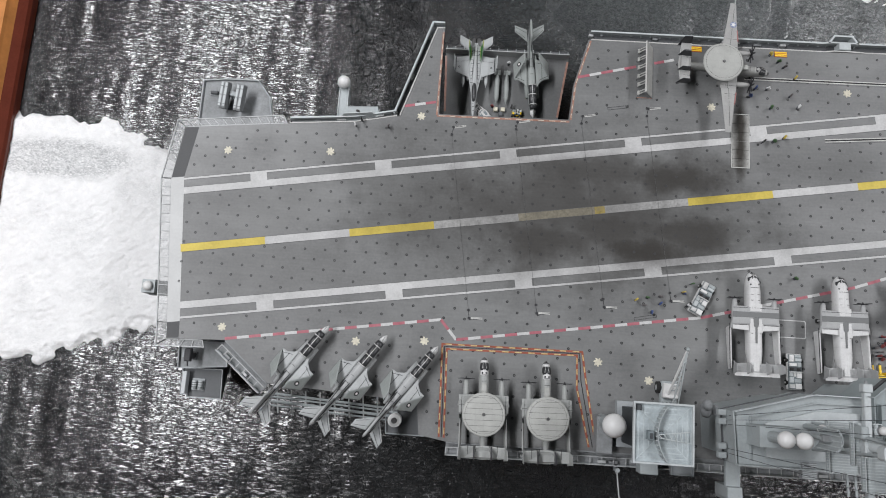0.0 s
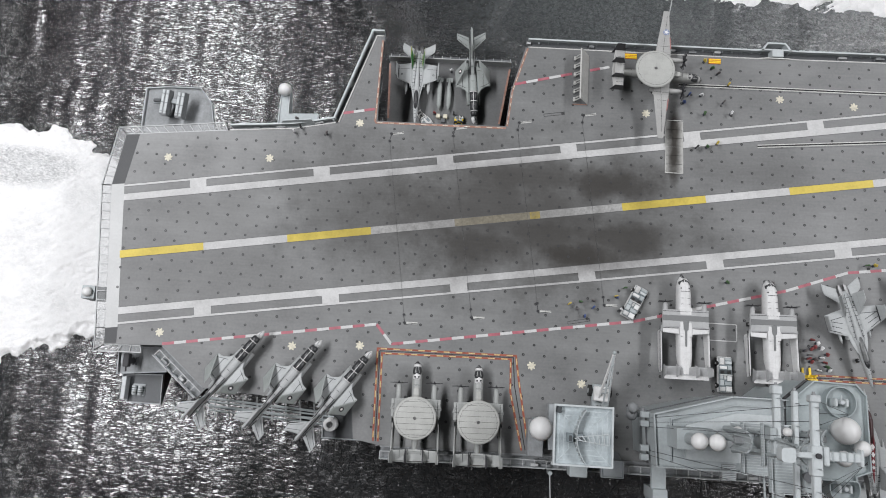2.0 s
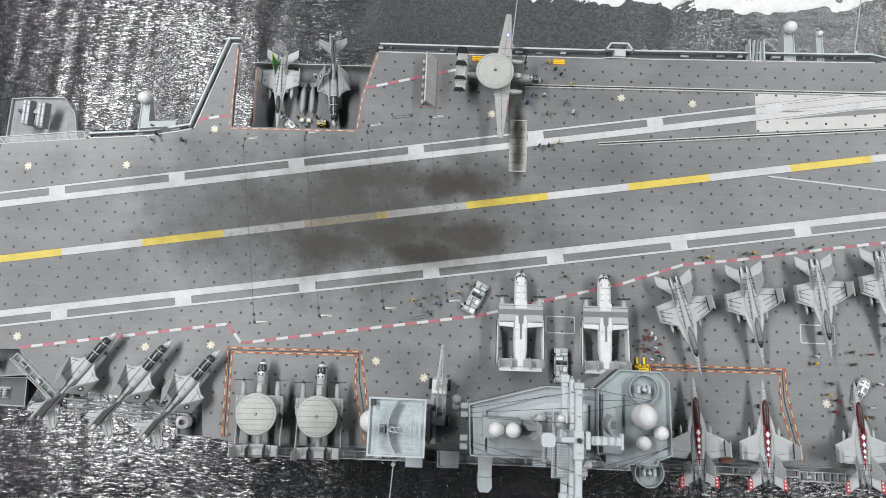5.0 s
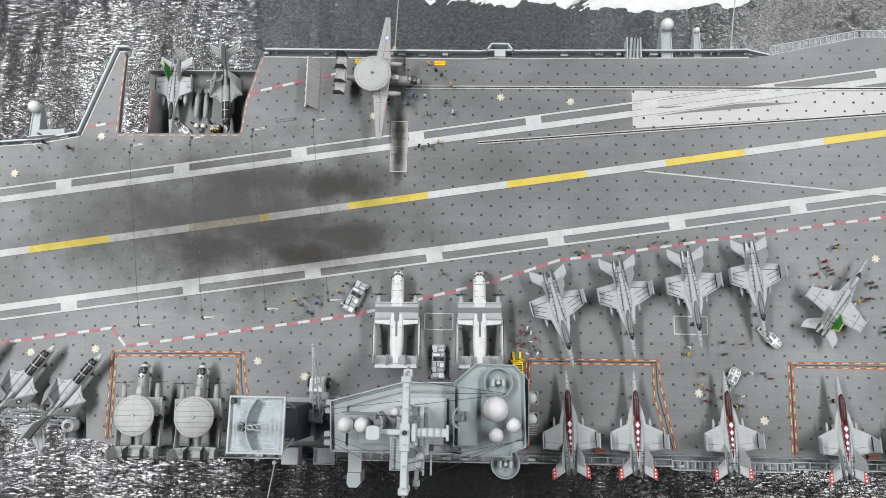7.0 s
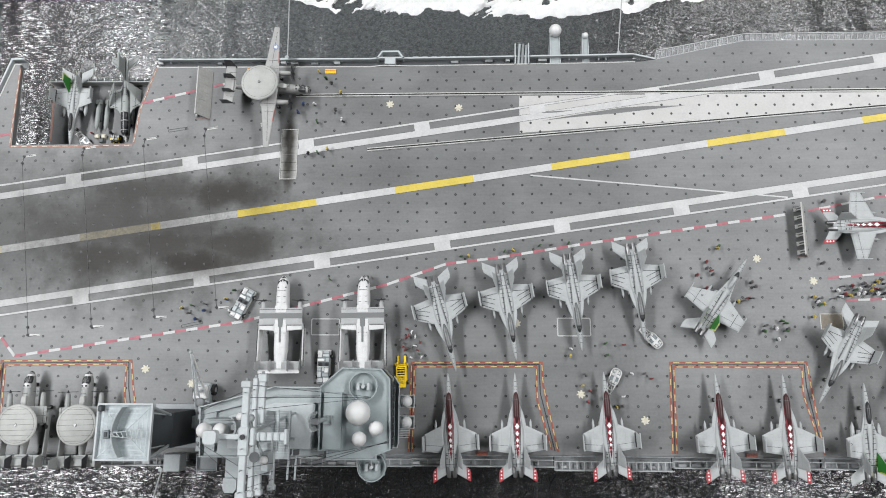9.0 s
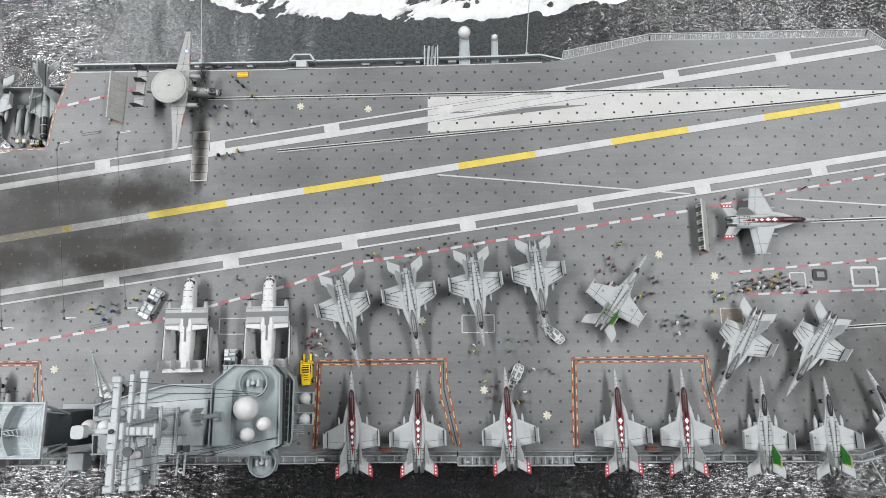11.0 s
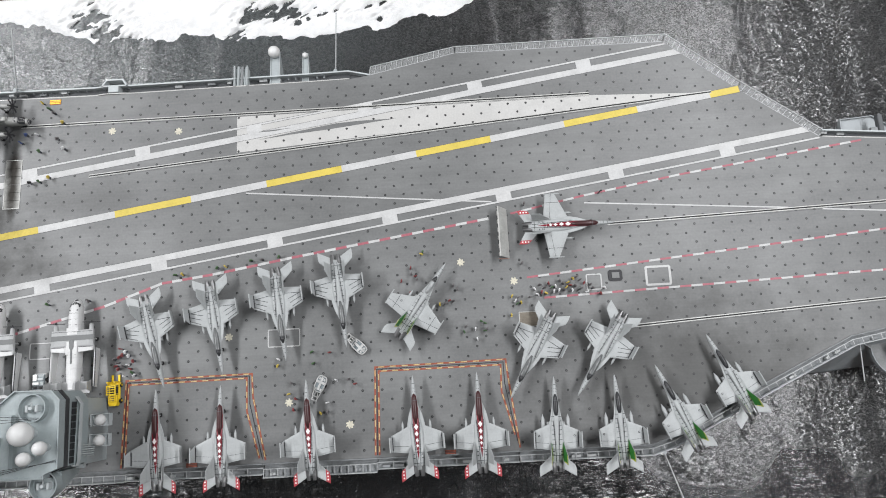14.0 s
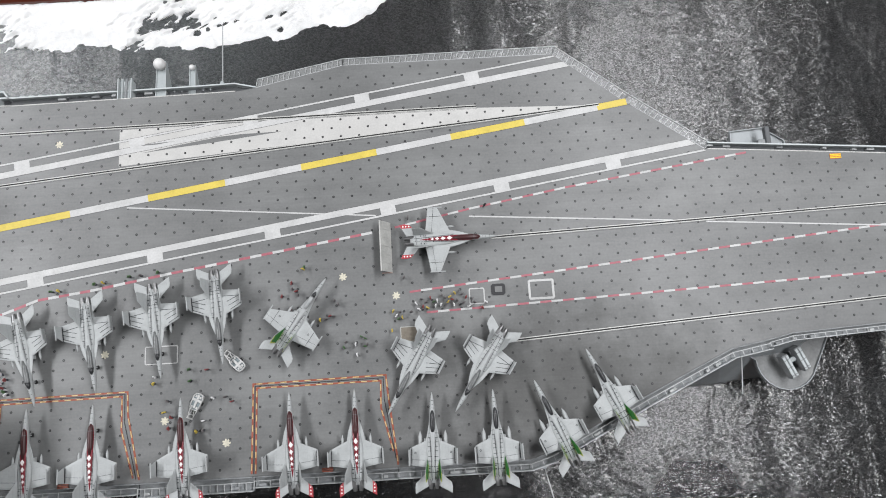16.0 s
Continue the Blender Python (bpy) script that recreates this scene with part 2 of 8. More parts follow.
def fibrous(m):
    """Short brushed ridges, and grey patches over the foam, darkest between the ridges."""
    t = m.node_tree
    b = t.nodes["Principled BSDF"]
    geo = t.nodes.new("ShaderNodeNewGeometry")
    mp = t.nodes.new("ShaderNodeMapping")
    mp.inputs["Rotation"].default_value = (0, 0, 0.35)
    mp.inputs["Scale"].default_value = (420.0, 900.0, 1.0)
    ridge = node(t, "ShaderNodeTexNoise", Scale=1.0, Detail=5.0, Roughness=0.7, Distortion=1.6)
    t.links.new(geo.outputs["Position"], mp.inputs["Vector"])
    t.links.new(mp.outputs[0], ridge.inputs["Vector"])
    broad = node(t, "ShaderNodeTexNoise", Scale=24.0, Detail=5.0, Roughness=0.65)
    t.links.new(geo.outputs["Position"], broad.inputs["Vector"])
    worn = node(t, "ShaderNodeMapRange")
    worn.inputs["From Min"].default_value, worn.inputs["From Max"].default_value = 0.47, 0.66
    worn.inputs["To Max"].default_value = 0.44
    t.links.new(broad.outputs["Fac"], worn.inputs["Value"])
    # the grey band under the rim of the wake
    off = t.nodes.new("ShaderNodeVectorMath")
    off.operation = "SUBTRACT"
    off.inputs[1].default_value = (-0.262, 0.056, 0.0)
    size = t.nodes.new("ShaderNodeVectorMath")
    size.operation = "DIVIDE"
    size.inputs[1].default_value = (0.070, 0.0165, 10.0)
    away = t.nodes.new("ShaderNodeVectorMath")
    away.operation = "LENGTH"
    t.links.new(geo.outputs["Position"], off.inputs[0])
    t.links.new(off.outputs[0], size.inputs[0])
    t.links.new(size.outputs[0], away.inputs[0])
    uneven = node(t, "ShaderNodeMath")
    uneven.operation = "ADD"
    t.links.new(away.outputs["Value"], uneven.inputs[0])
    t.links.new(broad.outputs["Fac"], uneven.inputs[1])
    band = node(t, "ShaderNodeMapRange")
    band.interpolation_type = "SMOOTHSTEP"
    band.inputs["From Min"].default_value, band.inputs["From Max"].default_value = 1.50, 1.05
    t.links.new(uneven.outputs[0], band.inputs["Value"])
    grey = node(t, "ShaderNodeMath")
    grey.operation = "MAXIMUM"
    t.links.new(worn.outputs[0], grey.inputs[0])
    t.links.new(band.outputs[0], grey.inputs[1])
    gap = node(t, "ShaderNodeMapRange")
    gap.inputs["From Min"].default_value, gap.inputs["From Max"].default_value = 0.62, 0.38
    gap.inputs["To Max"].default_value = 0.85
    t.links.new(ridge.outputs["Fac"], gap.inputs["Value"])
    fac = node(t, "ShaderNodeMath")
    fac.operation = "MULTIPLY"
    t.links.new(grey.outputs[0], fac.inputs[0])
    t.links.new(gap.outputs[0], fac.inputs[1])
    mix = t.nodes.new("ShaderNodeMix")
    mix.data_type = "RGBA"
    mix.inputs[7].default_value = (0.27, 0.28, 0.285, 1)
    t.links.new(fac.outputs[0], mix.inputs[0])
    t.links.new(b.inputs["Base Color"].links[0].from_socket, mix.inputs[6])
    t.links.new(mix.outputs[2], b.inputs["Base Color"])
    bp = node(t, "ShaderNodeBump", Strength=0.75, Distance=0.00075)
    t.links.new(ridge.outputs["Fac"], bp.inputs["Height"])
    t.links.new(b.inputs["Normal"].links[0].from_socket, bp.inputs["Normal"])
    t.links.new(bp.outputs[0], b.inputs["Normal"])
    return m


fibrous(FOAM)
NETMESH = paint("net_mesh", (0.42, 0.43, 0.43), 0.7, bump=0)
NETMESH.node_tree.nodes["Principled BSDF"].inputs["Alpha"].default_value = 0.42


SEA_LEVEL = -0.0585


def sea_paint():
    """Black varnished resin, hammered into small tilted facets with dark creases: long flat strokes aft, granules ahead."""
    m = paint("sea_black", (0.0120, 0.0130, 0.0135), 0.225, vary=0.5, scale=40, grain=500, bump=0.0, spec=0.85)
    t = m.node_tree
    b = t.nodes["Principled BSDF"]
    b.inputs["IOR"].default_value = 1.72
    geo = t.nodes.new("ShaderNodeNewGeometry")

    def math_node(op, a, c=None, d=None):
        n = node(t, "ShaderNodeMath")
        n.operation = op
        for i, v in enumerate((a, c, d)):
            if v is None:
                continue
            if isinstance(v, (int, float)):
                n.inputs[i].default_value = v
            else:
                t.links.new(v, n.inputs[i])
        return n.outputs[0]

    def span(v, lo, hi, to_lo=0.0, to_hi=1.0, smooth=False):
        n = node(t, "ShaderNodeMapRange")
        if smooth:
            n.interpolation_type = "SMOOTHSTEP"
        n.inputs["From Min"].default_value, n.inputs["From Max"].default_value = lo, hi
        n.inputs["To Min"].default_value, n.inputs["To Max"].default_value = to_lo, to_hi
        t.links.new(v, n.inputs["Value"])
        return n.outputs[0]

    wob = node(t, "ShaderNodeTexNoise", Scale=190.0, Detail=4.0)
    t.links.new(geo.outputs["Position"], wob.inputs["Vector"])
    bent = t.nodes.new("ShaderNodeVectorMath")
    bent.operation = "MULTIPLY_ADD"
    bent.inputs[1].default_value = (0.0026, 0.0020, 0.0)
    t.links.new(wob.outputs["Color"], bent.inputs[0])
    t.links.new(geo.outputs["Position"], bent.inputs[2])
    heights, gloss = [], []
    for sx, sy, tilt_x, tilt_y, edge, lit in ((270, 1480, 1.5, 0.44, 0.12, (0.32, 0.90)), (820, 1280, 0.80, 0.50, 0.12, (0.30, 1.0))):
        mp = t.nodes.new("ShaderNodeMapping")
        mp.inputs["Scale"].default_value = (sx, sy, 0.0)
        t.links.new(bent.outputs[0], mp.inputs["Vector"])
        near_cell = node(t, "ShaderNodeTexVoronoi", Scale=1.0)
        near_cell.voronoi_dimensions = "2D"
        crease = node(t, "ShaderNodeTexVoronoi", Scale=1.0)
        crease.voronoi_dimensions = "2D"
        crease.feature = "DISTANCE_TO_EDGE"
        for n in (near_cell, crease):
            t.links.new(mp.outputs[0], n.inputs["Vector"])
        own = t.nodes.new("ShaderNodeVectorMath")
        own.operation = "SUBTRACT"
        t.links.new(mp.outputs[0], own.inputs[0])
        t.links.new(near_cell.outputs["Position"], own.inputs[1])
        chance = t.nodes.new("ShaderNodeVectorMath")
        chance.operation = "SUBTRACT"
        chance.inputs[1].default_value = (0.5, 0.5, 0.5)
        t.links.new(near_cell.outputs["Color"], chance.inputs[0])
        lean = t.nodes.new("ShaderNodeVectorMath")
        lean.operation = "MULTIPLY"
        lean.inputs[1].default_value = (tilt_x, tilt_y, 0.0)
        t.links.new(chance.outputs[0], lean.inputs[0])
        dot = t.nodes.new("ShaderNodeVectorMath")
        dot.operation = "DOT_PRODUCT"
        t.links.new(own.outputs[0], dot.inputs[0])
        t.links.new(lean.outputs[0], dot.inputs[1])
        flat_top = span(crease.outputs["Distance"], 0.0, edge, 0.0, 0.38, True)
        heights.append(math_node("ADD", flat_top, dot.outputs["Value"]))
        cell = t.nodes.new("ShaderNodeSeparateXYZ")
        t.links.new(near_cell.outputs["Color"], cell.inputs[0])
        uneven = span(cell.outputs["Z"], 0.0, 1.0, *lit)
        gloss.append(math_node("MULTIPLY", span(crease.outputs["Distance"], 0.0, 0.12, 0.10, 1.0, True), uneven))
    # grey-teal resin tint off the port beam, with missing sheen painted into it
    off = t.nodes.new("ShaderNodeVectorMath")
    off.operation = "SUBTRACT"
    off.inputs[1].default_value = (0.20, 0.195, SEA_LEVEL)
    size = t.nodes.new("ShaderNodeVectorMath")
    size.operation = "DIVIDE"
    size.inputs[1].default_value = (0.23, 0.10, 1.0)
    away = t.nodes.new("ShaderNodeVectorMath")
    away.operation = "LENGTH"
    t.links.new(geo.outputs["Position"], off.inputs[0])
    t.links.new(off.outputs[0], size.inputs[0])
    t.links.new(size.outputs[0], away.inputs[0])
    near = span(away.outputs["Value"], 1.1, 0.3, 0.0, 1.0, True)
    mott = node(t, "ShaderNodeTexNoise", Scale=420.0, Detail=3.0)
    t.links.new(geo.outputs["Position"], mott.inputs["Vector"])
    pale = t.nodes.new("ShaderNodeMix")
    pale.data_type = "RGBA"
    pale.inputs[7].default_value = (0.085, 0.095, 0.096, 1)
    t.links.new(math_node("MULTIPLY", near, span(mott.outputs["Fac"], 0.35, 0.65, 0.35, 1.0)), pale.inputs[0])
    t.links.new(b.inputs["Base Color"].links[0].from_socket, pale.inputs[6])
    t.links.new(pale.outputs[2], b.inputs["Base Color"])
    # strokes give way to granules towards the bow
    zone = node(t, "ShaderNodeTexNoise", Scale=14.0, Detail=2.0)
    t.links.new(geo.outputs["Position"], zone.inputs["Vector"])
    xyz = t.nodes.new("ShaderNodeSeparateXYZ")
    t.links.new(geo.outputs["Position"], xyz.inputs[0])
    starboard = span(xyz.outputs["Y"], -0.17, -0.05, -0.9, 0.0)
    ahead = span(math_node("ADD", math_node("MULTIPLY_ADD", xyz.outputs["X"], 1.1, zone.outputs["Fac"]), starboard), 0.45, 0.62)
    mix = t.nodes.new("ShaderNodeMix")
    t.links.new(ahead, mix.inputs[0])
    t.links.new(heights[0], mix.inputs[2])
    t.links.new(heights[1], mix.inputs[3])
    # upright creases part strokes into columns; in every crease lost gloss stands for shade
    cmp = t.nodes.new("ShaderNodeMapping")
    cmp.inputs["Scale"].default_value = (210.0, 62.0, 0.0)
    t.links.new(bent.outputs[0], cmp.inputs["Vector"])
    column = node(t, "ShaderNodeTexVoronoi", Scale=1.0)
    column.voronoi_dimensions = "2D"
    column.feature = "DISTANCE_TO_EDGE"
    t.links.new(cmp.outputs[0], column.inputs["Vector"])
    broken = node(t, "ShaderNodeTexNoise", Scale=160.0, Detail=3.0)
    t.links.new(geo.outputs["Position"], broken.inputs["Vector"])
    healed = math_node("MAXIMUM", span(broken.outputs["Fac"], 0.42, 0.62), ahead)
    parted = math_node("MAXIMUM", span(column.outputs["Distance"], 0.0, 0.045, 0.15, 1.0, True), healed)
    shine = t.nodes.new("ShaderNodeMix")
    t.links.new(ahead, shine.inputs[0])
    t.links.new(gloss[0], shine.inputs[2])
    t.links.new(gloss[1], shine.inputs[3])
    t.links.new(math_node("MULTIPLY", parted, shine.outputs[0]), b.inputs["Specular IOR Level"])
    t.links.new(span(ahead, 0.0, 1.0, 0.25, 0.28), b.inputs["Roughness"])
    bp = node(t, "ShaderNodeBump", Strength=1.0, Distance=0.00030)
    t.links.new(mix.outputs[0], bp.inputs["Height"])
    t.links.new(bp.outputs[0], b.inputs["Normal"])
    return m


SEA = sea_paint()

ISLAND = paint("island_grey", (0.33, 0.36, 0.365), 0.5, vary=0.14, scale=90, dirt=(0.22, 0.23, 0.23), dirt_amount=0.4)
ANTENNA = paint("antenna_slate", (0.17, 0.20, 0.21), 0.5, vary=0.2, scale=200)
ISLANDPALE = paint("island_pale", (0.44, 0.47, 0.475), 0.5, vary=0.12, scale=120)
ISLANDGREEN = paint("island_green_grey", (0.30, 0.34, 0.345), 0.5, vary=0.12, scale=90)
TOWERDARK = paint("tower_dark", (0.05, 0.056, 0.06), 0.6)
TOWERGLASS = paint("tower_tray", (0.35, 0.395, 0.41), 0.5, vary=0.3, scale=110, dirt=(0.44, 0.48, 0.49), dirt_amount=0.7)
TOWERRIB = paint("tower_rib", (0.40, 0.445, 0.455), 0.45, vary=0.25, scale=250)
DOME = paint("dome_white", (0.66, 0.66, 0.65), 0.4, vary=0.05, bump=0)
JBD = paint("deflector_grey", (0.44, 0.44, 0.42), 0.55, vary=0.25, scale=160, dirt=(0.16, 0.15, 0.14), dirt_amount=0.6)
soot(JBD)
JBDSTAIN = paint("deck_plate_tan", (0.20, 0.175, 0.14), 0.6, vary=0.3, scale=120, dirt=(0.06, 0.055, 0.05), dirt_amount=1.0)
MATORANGE = paint("mat_orange", (0.52, 0.13, 0.03), 0.6)
CHROME = paint("silver_paint", (0.56, 0.56, 0.55), 0.35, metal=0.15, vary=0.3, scale=500, dirt=(0.16, 0.16, 0.16), dirt_amount=0.7)
YELLOWVEH = paint("vehicle_yellow", (0.80, 0.55, 0.02), 0.4, vary=0.15, scale=300)
CREWDARK = paint("crew_trousers", (0.05, 0.055, 0.07), 0.7, bump=0)
CREWPAINT = {"y": paint("crew_yellow", (0.50, 0.38, 0.07), 0.6, bump=0), "g": paint("crew_green", (0.06, 0.12, 0.05), 0.6, bump=0), "r": paint("crew_red", (0.20, 0.045, 0.045), 0.6, bump=0),
             "w": paint("crew_white", (0.68, 0.68, 0.68), 0.6, bump=0), "b": paint("crew_blue", (0.05, 0.08, 0.2), 0.6, bump=0), "d": paint("crew_grey", (0.13, 0.12, 0.12), 0.6, bump=0),
             "k": paint("crew_black", (0.03, 0.03, 0.03), 0.6, bump=0)}

WIRE = paint("wire_dark", (0.10, 0.10, 0.10), 0.5, bump=0)
WORNWHITE = soot(paint("marking_white_worn", (0.42, 0.42, 0.41), 0.6, vary=0.3, scale=500, dirt=(0.13, 0.13, 0.125), dirt_amount=0.9), 0.75)
WORNGOLD = soot(paint("marking_gold_worn", (0.48, 0.38, 0.12), 0.6, vary=0.4, scale=420, dirt=(0.24, 0.21, 0.15), dirt_amount=0.95), 0.75)
WORNYELLOW = soot(paint("marking_yellow_worn", (0.30, 0.275, 0.21), 0.6, vary=0.4, scale=420, dirt=(0.14, 0.13, 0.11), dirt_amount=0.95), 0.75)

# ---- shape helpers for small model parts (real-aircraft metres times S) ----
S = 1 / 350


def ring(bm, x, hw, zc, hz, power=2.0, n=14):
    vs = []
    for i in range(n):
        a = 2 * math.pi * (i + 0.5) / n
        c, s = math.cos(a), math.sin(a)
        vs.append(bm.verts.new((x * S, hw * S * math.copysign(abs(c) ** (2 / power), c), (zc + hz * math.copysign(abs(s) ** (2 / power), s)) * S)))
    return vs


def loft(sections, n=14, bm=None, y=0.0):
    """A body along x through rings (x, half width, middle height, half height, power)."""
    bm = bm or bmesh.new()
    rings = [ring(bm, *s[:4], s[4] if len(s) > 4 else 2.0, n) for s in sections]
    for a, b in zip(rings, rings[1:]):
        for i in range(n):
            j = (i + 1) % n
            bm.faces.new((a[i], a[j], b[j], b[i]))
    bm.faces.new(rings[0][::-1])
    bm.faces.new(rings[-1])
    if y:
        for r in rings:
            for v in r:
                v.co.y += y * S
    bmesh.ops.recalc_face_normals(bm, faces=bm.faces)
    return bm


def panel(points, z, thick, bm=None):
    """A flat plate with thin edges; points (x, y) in metres; z may be a function of (x, y)."""
    bm = bm or bmesh.new()
    zf = z if callable(z) else (lambda x, y: z)
    cx, cy = sum(p[0] for p in points) / len(points), sum(p[1] for p in points) / len(points)
    top = [bm.verts.new((x * S, y * S, (zf(x, y) + thick * 0.15) * S)) for x, y in points]
    bot = [bm.verts.new((x * S, y * S, (zf(x, y) - thick * 0.15) * S)) for x, y in points]
    inner_t = [bm.verts.new(((x * 0.82 + cx * 0.18) * S, (y * 0.82 + cy * 0.18) * S, (zf(x * 0.82 + cx * 0.18, y * 0.82 + cy * 0.18) + thick * 0.5) * S)) for x, y in points]
    inner_b = [bm.verts.new(((x * 0.82 + cx * 0.18) * S, (y * 0.82 + cy * 0.18) * S, (zf(x * 0.82 + cx * 0.18, y * 0.82 + cy * 0.18) - thick * 0.5) * S)) for x, y in points]
    n = len(points)
    bm.faces.new(inner_t)
    bm.faces.new(inner_b[::-1])
    for i in range(n):
        j = (i + 1) % n
        bm.faces.new((top[i], top[j], inner_t[j], inner_t[i]))
        bm.faces.new((bot[j], bot[i], inner_b[i], inner_b[j]))
        bm.faces.new((bot[i], bot[j], top[j], top[i]))
    bmesh.ops.recalc_face_normals(bm, faces=bm.faces)
    return bm


def seams(bm, segs, zf, w=0.07, index=1):
    """Dark seam lines lying on a plate: segments ((x0, y0), (x1, y1)); given material slot index."""
    for (x0, y0), (x1, y1) in segs:
        d = Vector((x1 - x0, y1 - y0)).normalized()
        nx, ny = -d.y * w / 2, d.x * w / 2
        q = [(x0 + nx, y0 + ny), (x0 - nx, y0 - ny), (x1 - nx, y1 - ny), (x1 + nx, y1 + ny)]
        vs = [bm.verts.new((x * S, y * S, zf(x, y) * S)) for x, y in q]
        f = bm.faces.new(vs)
        f.normal_update()
        if f.normal.z < 0:
            f.normal_flip()
        f.material_index = index
    return bm


def box(bm, x0, x1, y0, y1, z0, z1, bevel=0.0, index=0, scale=S):
    m = Matrix.Translation(((x0 + x1) / 2 * scale, (y0 + y1) / 2 * scale, (z0 + z1) / 2 * scale)) @ Matrix.Diagonal((abs(x1 - x0) * scale, abs(y1 - y0) * scale, abs(z1 - z0) * scale, 1))
    g = bmesh.ops.create_cube(bm, size=1, matrix=m)
    faces = {f for v in g["verts"] for f in v.link_faces}
    for f in faces:
        f.material_index = index
    if bevel:
        edges = list({e for v in g["verts"] for e in v.link_edges})
        bmesh.ops.bevel(bm, geom=edges, offset=bevel * scale, segments=1, affect="EDGES", profile=0.5)
    return bm


def tube(bm, a, b, r0, r1=None, n=8, scale=S):
    """A round bar from a to b."""
    a, b = Vector(a) * scale, Vector(b) * scale
    d = b - a
    m = Matrix.Translation((a + b) / 2) @ d.to_track_quat("Z", "Y").to_matrix().to_4x4()
    bmesh.ops.create_cone(bm, cap_ends=True, segments=n, radius1=r0 * scale, radius2=(r0 if r1 is None else r1) * scale, depth=d.length, matrix=m)
    return bm


def ball(bm, x, y, z, r, scale=S, seg=20, squash=1.0):
    bmesh.ops.create_uvsphere(bm, u_segments=seg, v_segments=seg // 2, radius=r * scale, matrix=Matrix.Translation((x * scale, y * scale, z * scale)) @ Matrix.Diagonal((1, 1, squash, 1)))
    return bm


def turned(bm, m):
    bmesh.ops.transform(bm, matrix=m, verts=bm.verts)
    return bm


def empty(name, label="", category="", group=""):
    ob = new(name)
    ob.empty_display_size = 0.005
    return tagged(ob, label, category, group)


def spot(nose, tail, z=0.0):
    (x0, y0), (x1, y1) = nose, tail
    return pose((x0 + x1) / 2, (y0 + y1) / 2, z, 0, 0, math.degrees(math.atan2(y0 - y1, x0 - x1)))

# ---- helpers for meshes ----
def mesh_from(name, bm):
    me = bpy.data.meshes.new(name)
    bm.normal_update()
    bm.to_mesh(me)
    bm.free()
    return me


def part(name, bm, material, parent=None, label="", smooth=False):
    me = mesh_from(name, bm)
    for m in (material if isinstance(material, (list, tuple)) else [material]):
        me.materials.append(m)
    if smooth:
        for p in me.polygons:
            p.use_smooth = True
    ob = new(name, me)
    ob.parent = parent
    if label:
        tagged(ob, label)
    return ob


def slab(points, z0, z1, bm=None):
    """A flat prism over a polygon."""
    bm = bm or bmesh.new()
    lo = [bm.verts.new((x, y, z0)) for x, y in points]
    hi = [bm.verts.new((x, y, z1)) for x, y in points]
    n = len(points)
    area = sum(points[i][0] * points[(i + 1) % n][1] - points[(i + 1) % n][0] * points[i][1] for i in range(n))
    if area < 0:
        lo.reverse(), hi.reverse()
    bm.faces.new(hi)
    bm.faces.new(lo[::-1])
    for i in range(n):
        j = (i + 1) % n
        bm.faces.new((lo[i], lo[j], hi[j], hi[i]))
    return bm


def strip(points, width, z0, z1, bm=None):
    """A band of one width along a line of points, piece by piece; a line that comes back to its start is closed."""
    bm = bm or bmesh.new()
    pts = []
    for p in points:
        p = Vector(p)
        if not pts or (p - pts[-1]).length > 1e-7:
            pts.append(p)
    closed = False
    for k in range(3, len(pts)):
        if (pts[k] - pts[0]).length < 1e-7:
            pts, closed = pts[:k], True
            break
    n = len(pts)
    rows = []
    for i, p in enumerate(pts):
        a = (p - pts[i - 1]).normalized() if i or closed else (pts[1] - p).normalized()
        b = (pts[(i + 1) % n] - p).normalized() if i < n - 1 or closed else a
        d = (a + b).normalized()
        nrm = Vector((-d.y, d.x)) * (width / 2 / max(0.4, d.dot(a)))
        rows.append([bm.verts.new((q.x, q.y, z)) for q, z in ((p + nrm, z0), (p - nrm, z0), (p - nrm, z1), (p + nrm, z1))])
    for i in range(n if closed else n - 1):
        r, q = rows[i], rows[(i + 1) % n]
        for k in range(4):
            bm.faces.new((r[k], r[(k + 1) % 4], q[(k + 1) % 4], q[k]))
    if not closed:
        bm.faces.new(rows[0][::-1])
        bm.faces.new(rows[-1])
    bmesh.ops.recalc_face_normals(bm, faces=bm.faces)
    return bm


DECK_LINE = [(-0.1555, 0.063), (-0.1594, 0.033), (-0.151, -0.047), (-0.1505, -0.0555), (-0.1187, -0.0545), (-0.0935, -0.0755), (-0.0135, -0.080),
             (-0.0115, -0.0965), (0.003, -0.099), (0.078, -0.0985), (0.231, -0.098), (0.528, -0.0985), (0.540, -0.095), (0.596, -0.068), (0.649, -0.044),
             (0.672, -0.040), (0.686, -0.037), (0.743, -0.034), (0.79, -0.031), (0.79, 0.062), (0.763, 0.068), (0.650, 0.0775), (0.604, 0.1115), (0.562, 0.1455),
             (0.430, 0.145), (0.376, 0.133), (0.363, 0.131), (0.338, 0.1305), (0.2, 0.1285), (0.070, 0.1285), (0.0625, 0.101), (0.0605, 0.080),
             (-0.0125, 0.079), (-0.0135, 0.131), (-0.0165, 0.131), (-0.034, 0.077), (-0.059, 0.0715), (-0.098, 0.0685)]
deck = tagged(part("flight_deck", slab(DECK_LINE, -0.0035, 0), DECK), "weathered dark grey flight deck of a model carrier", "deck", kind="structure")


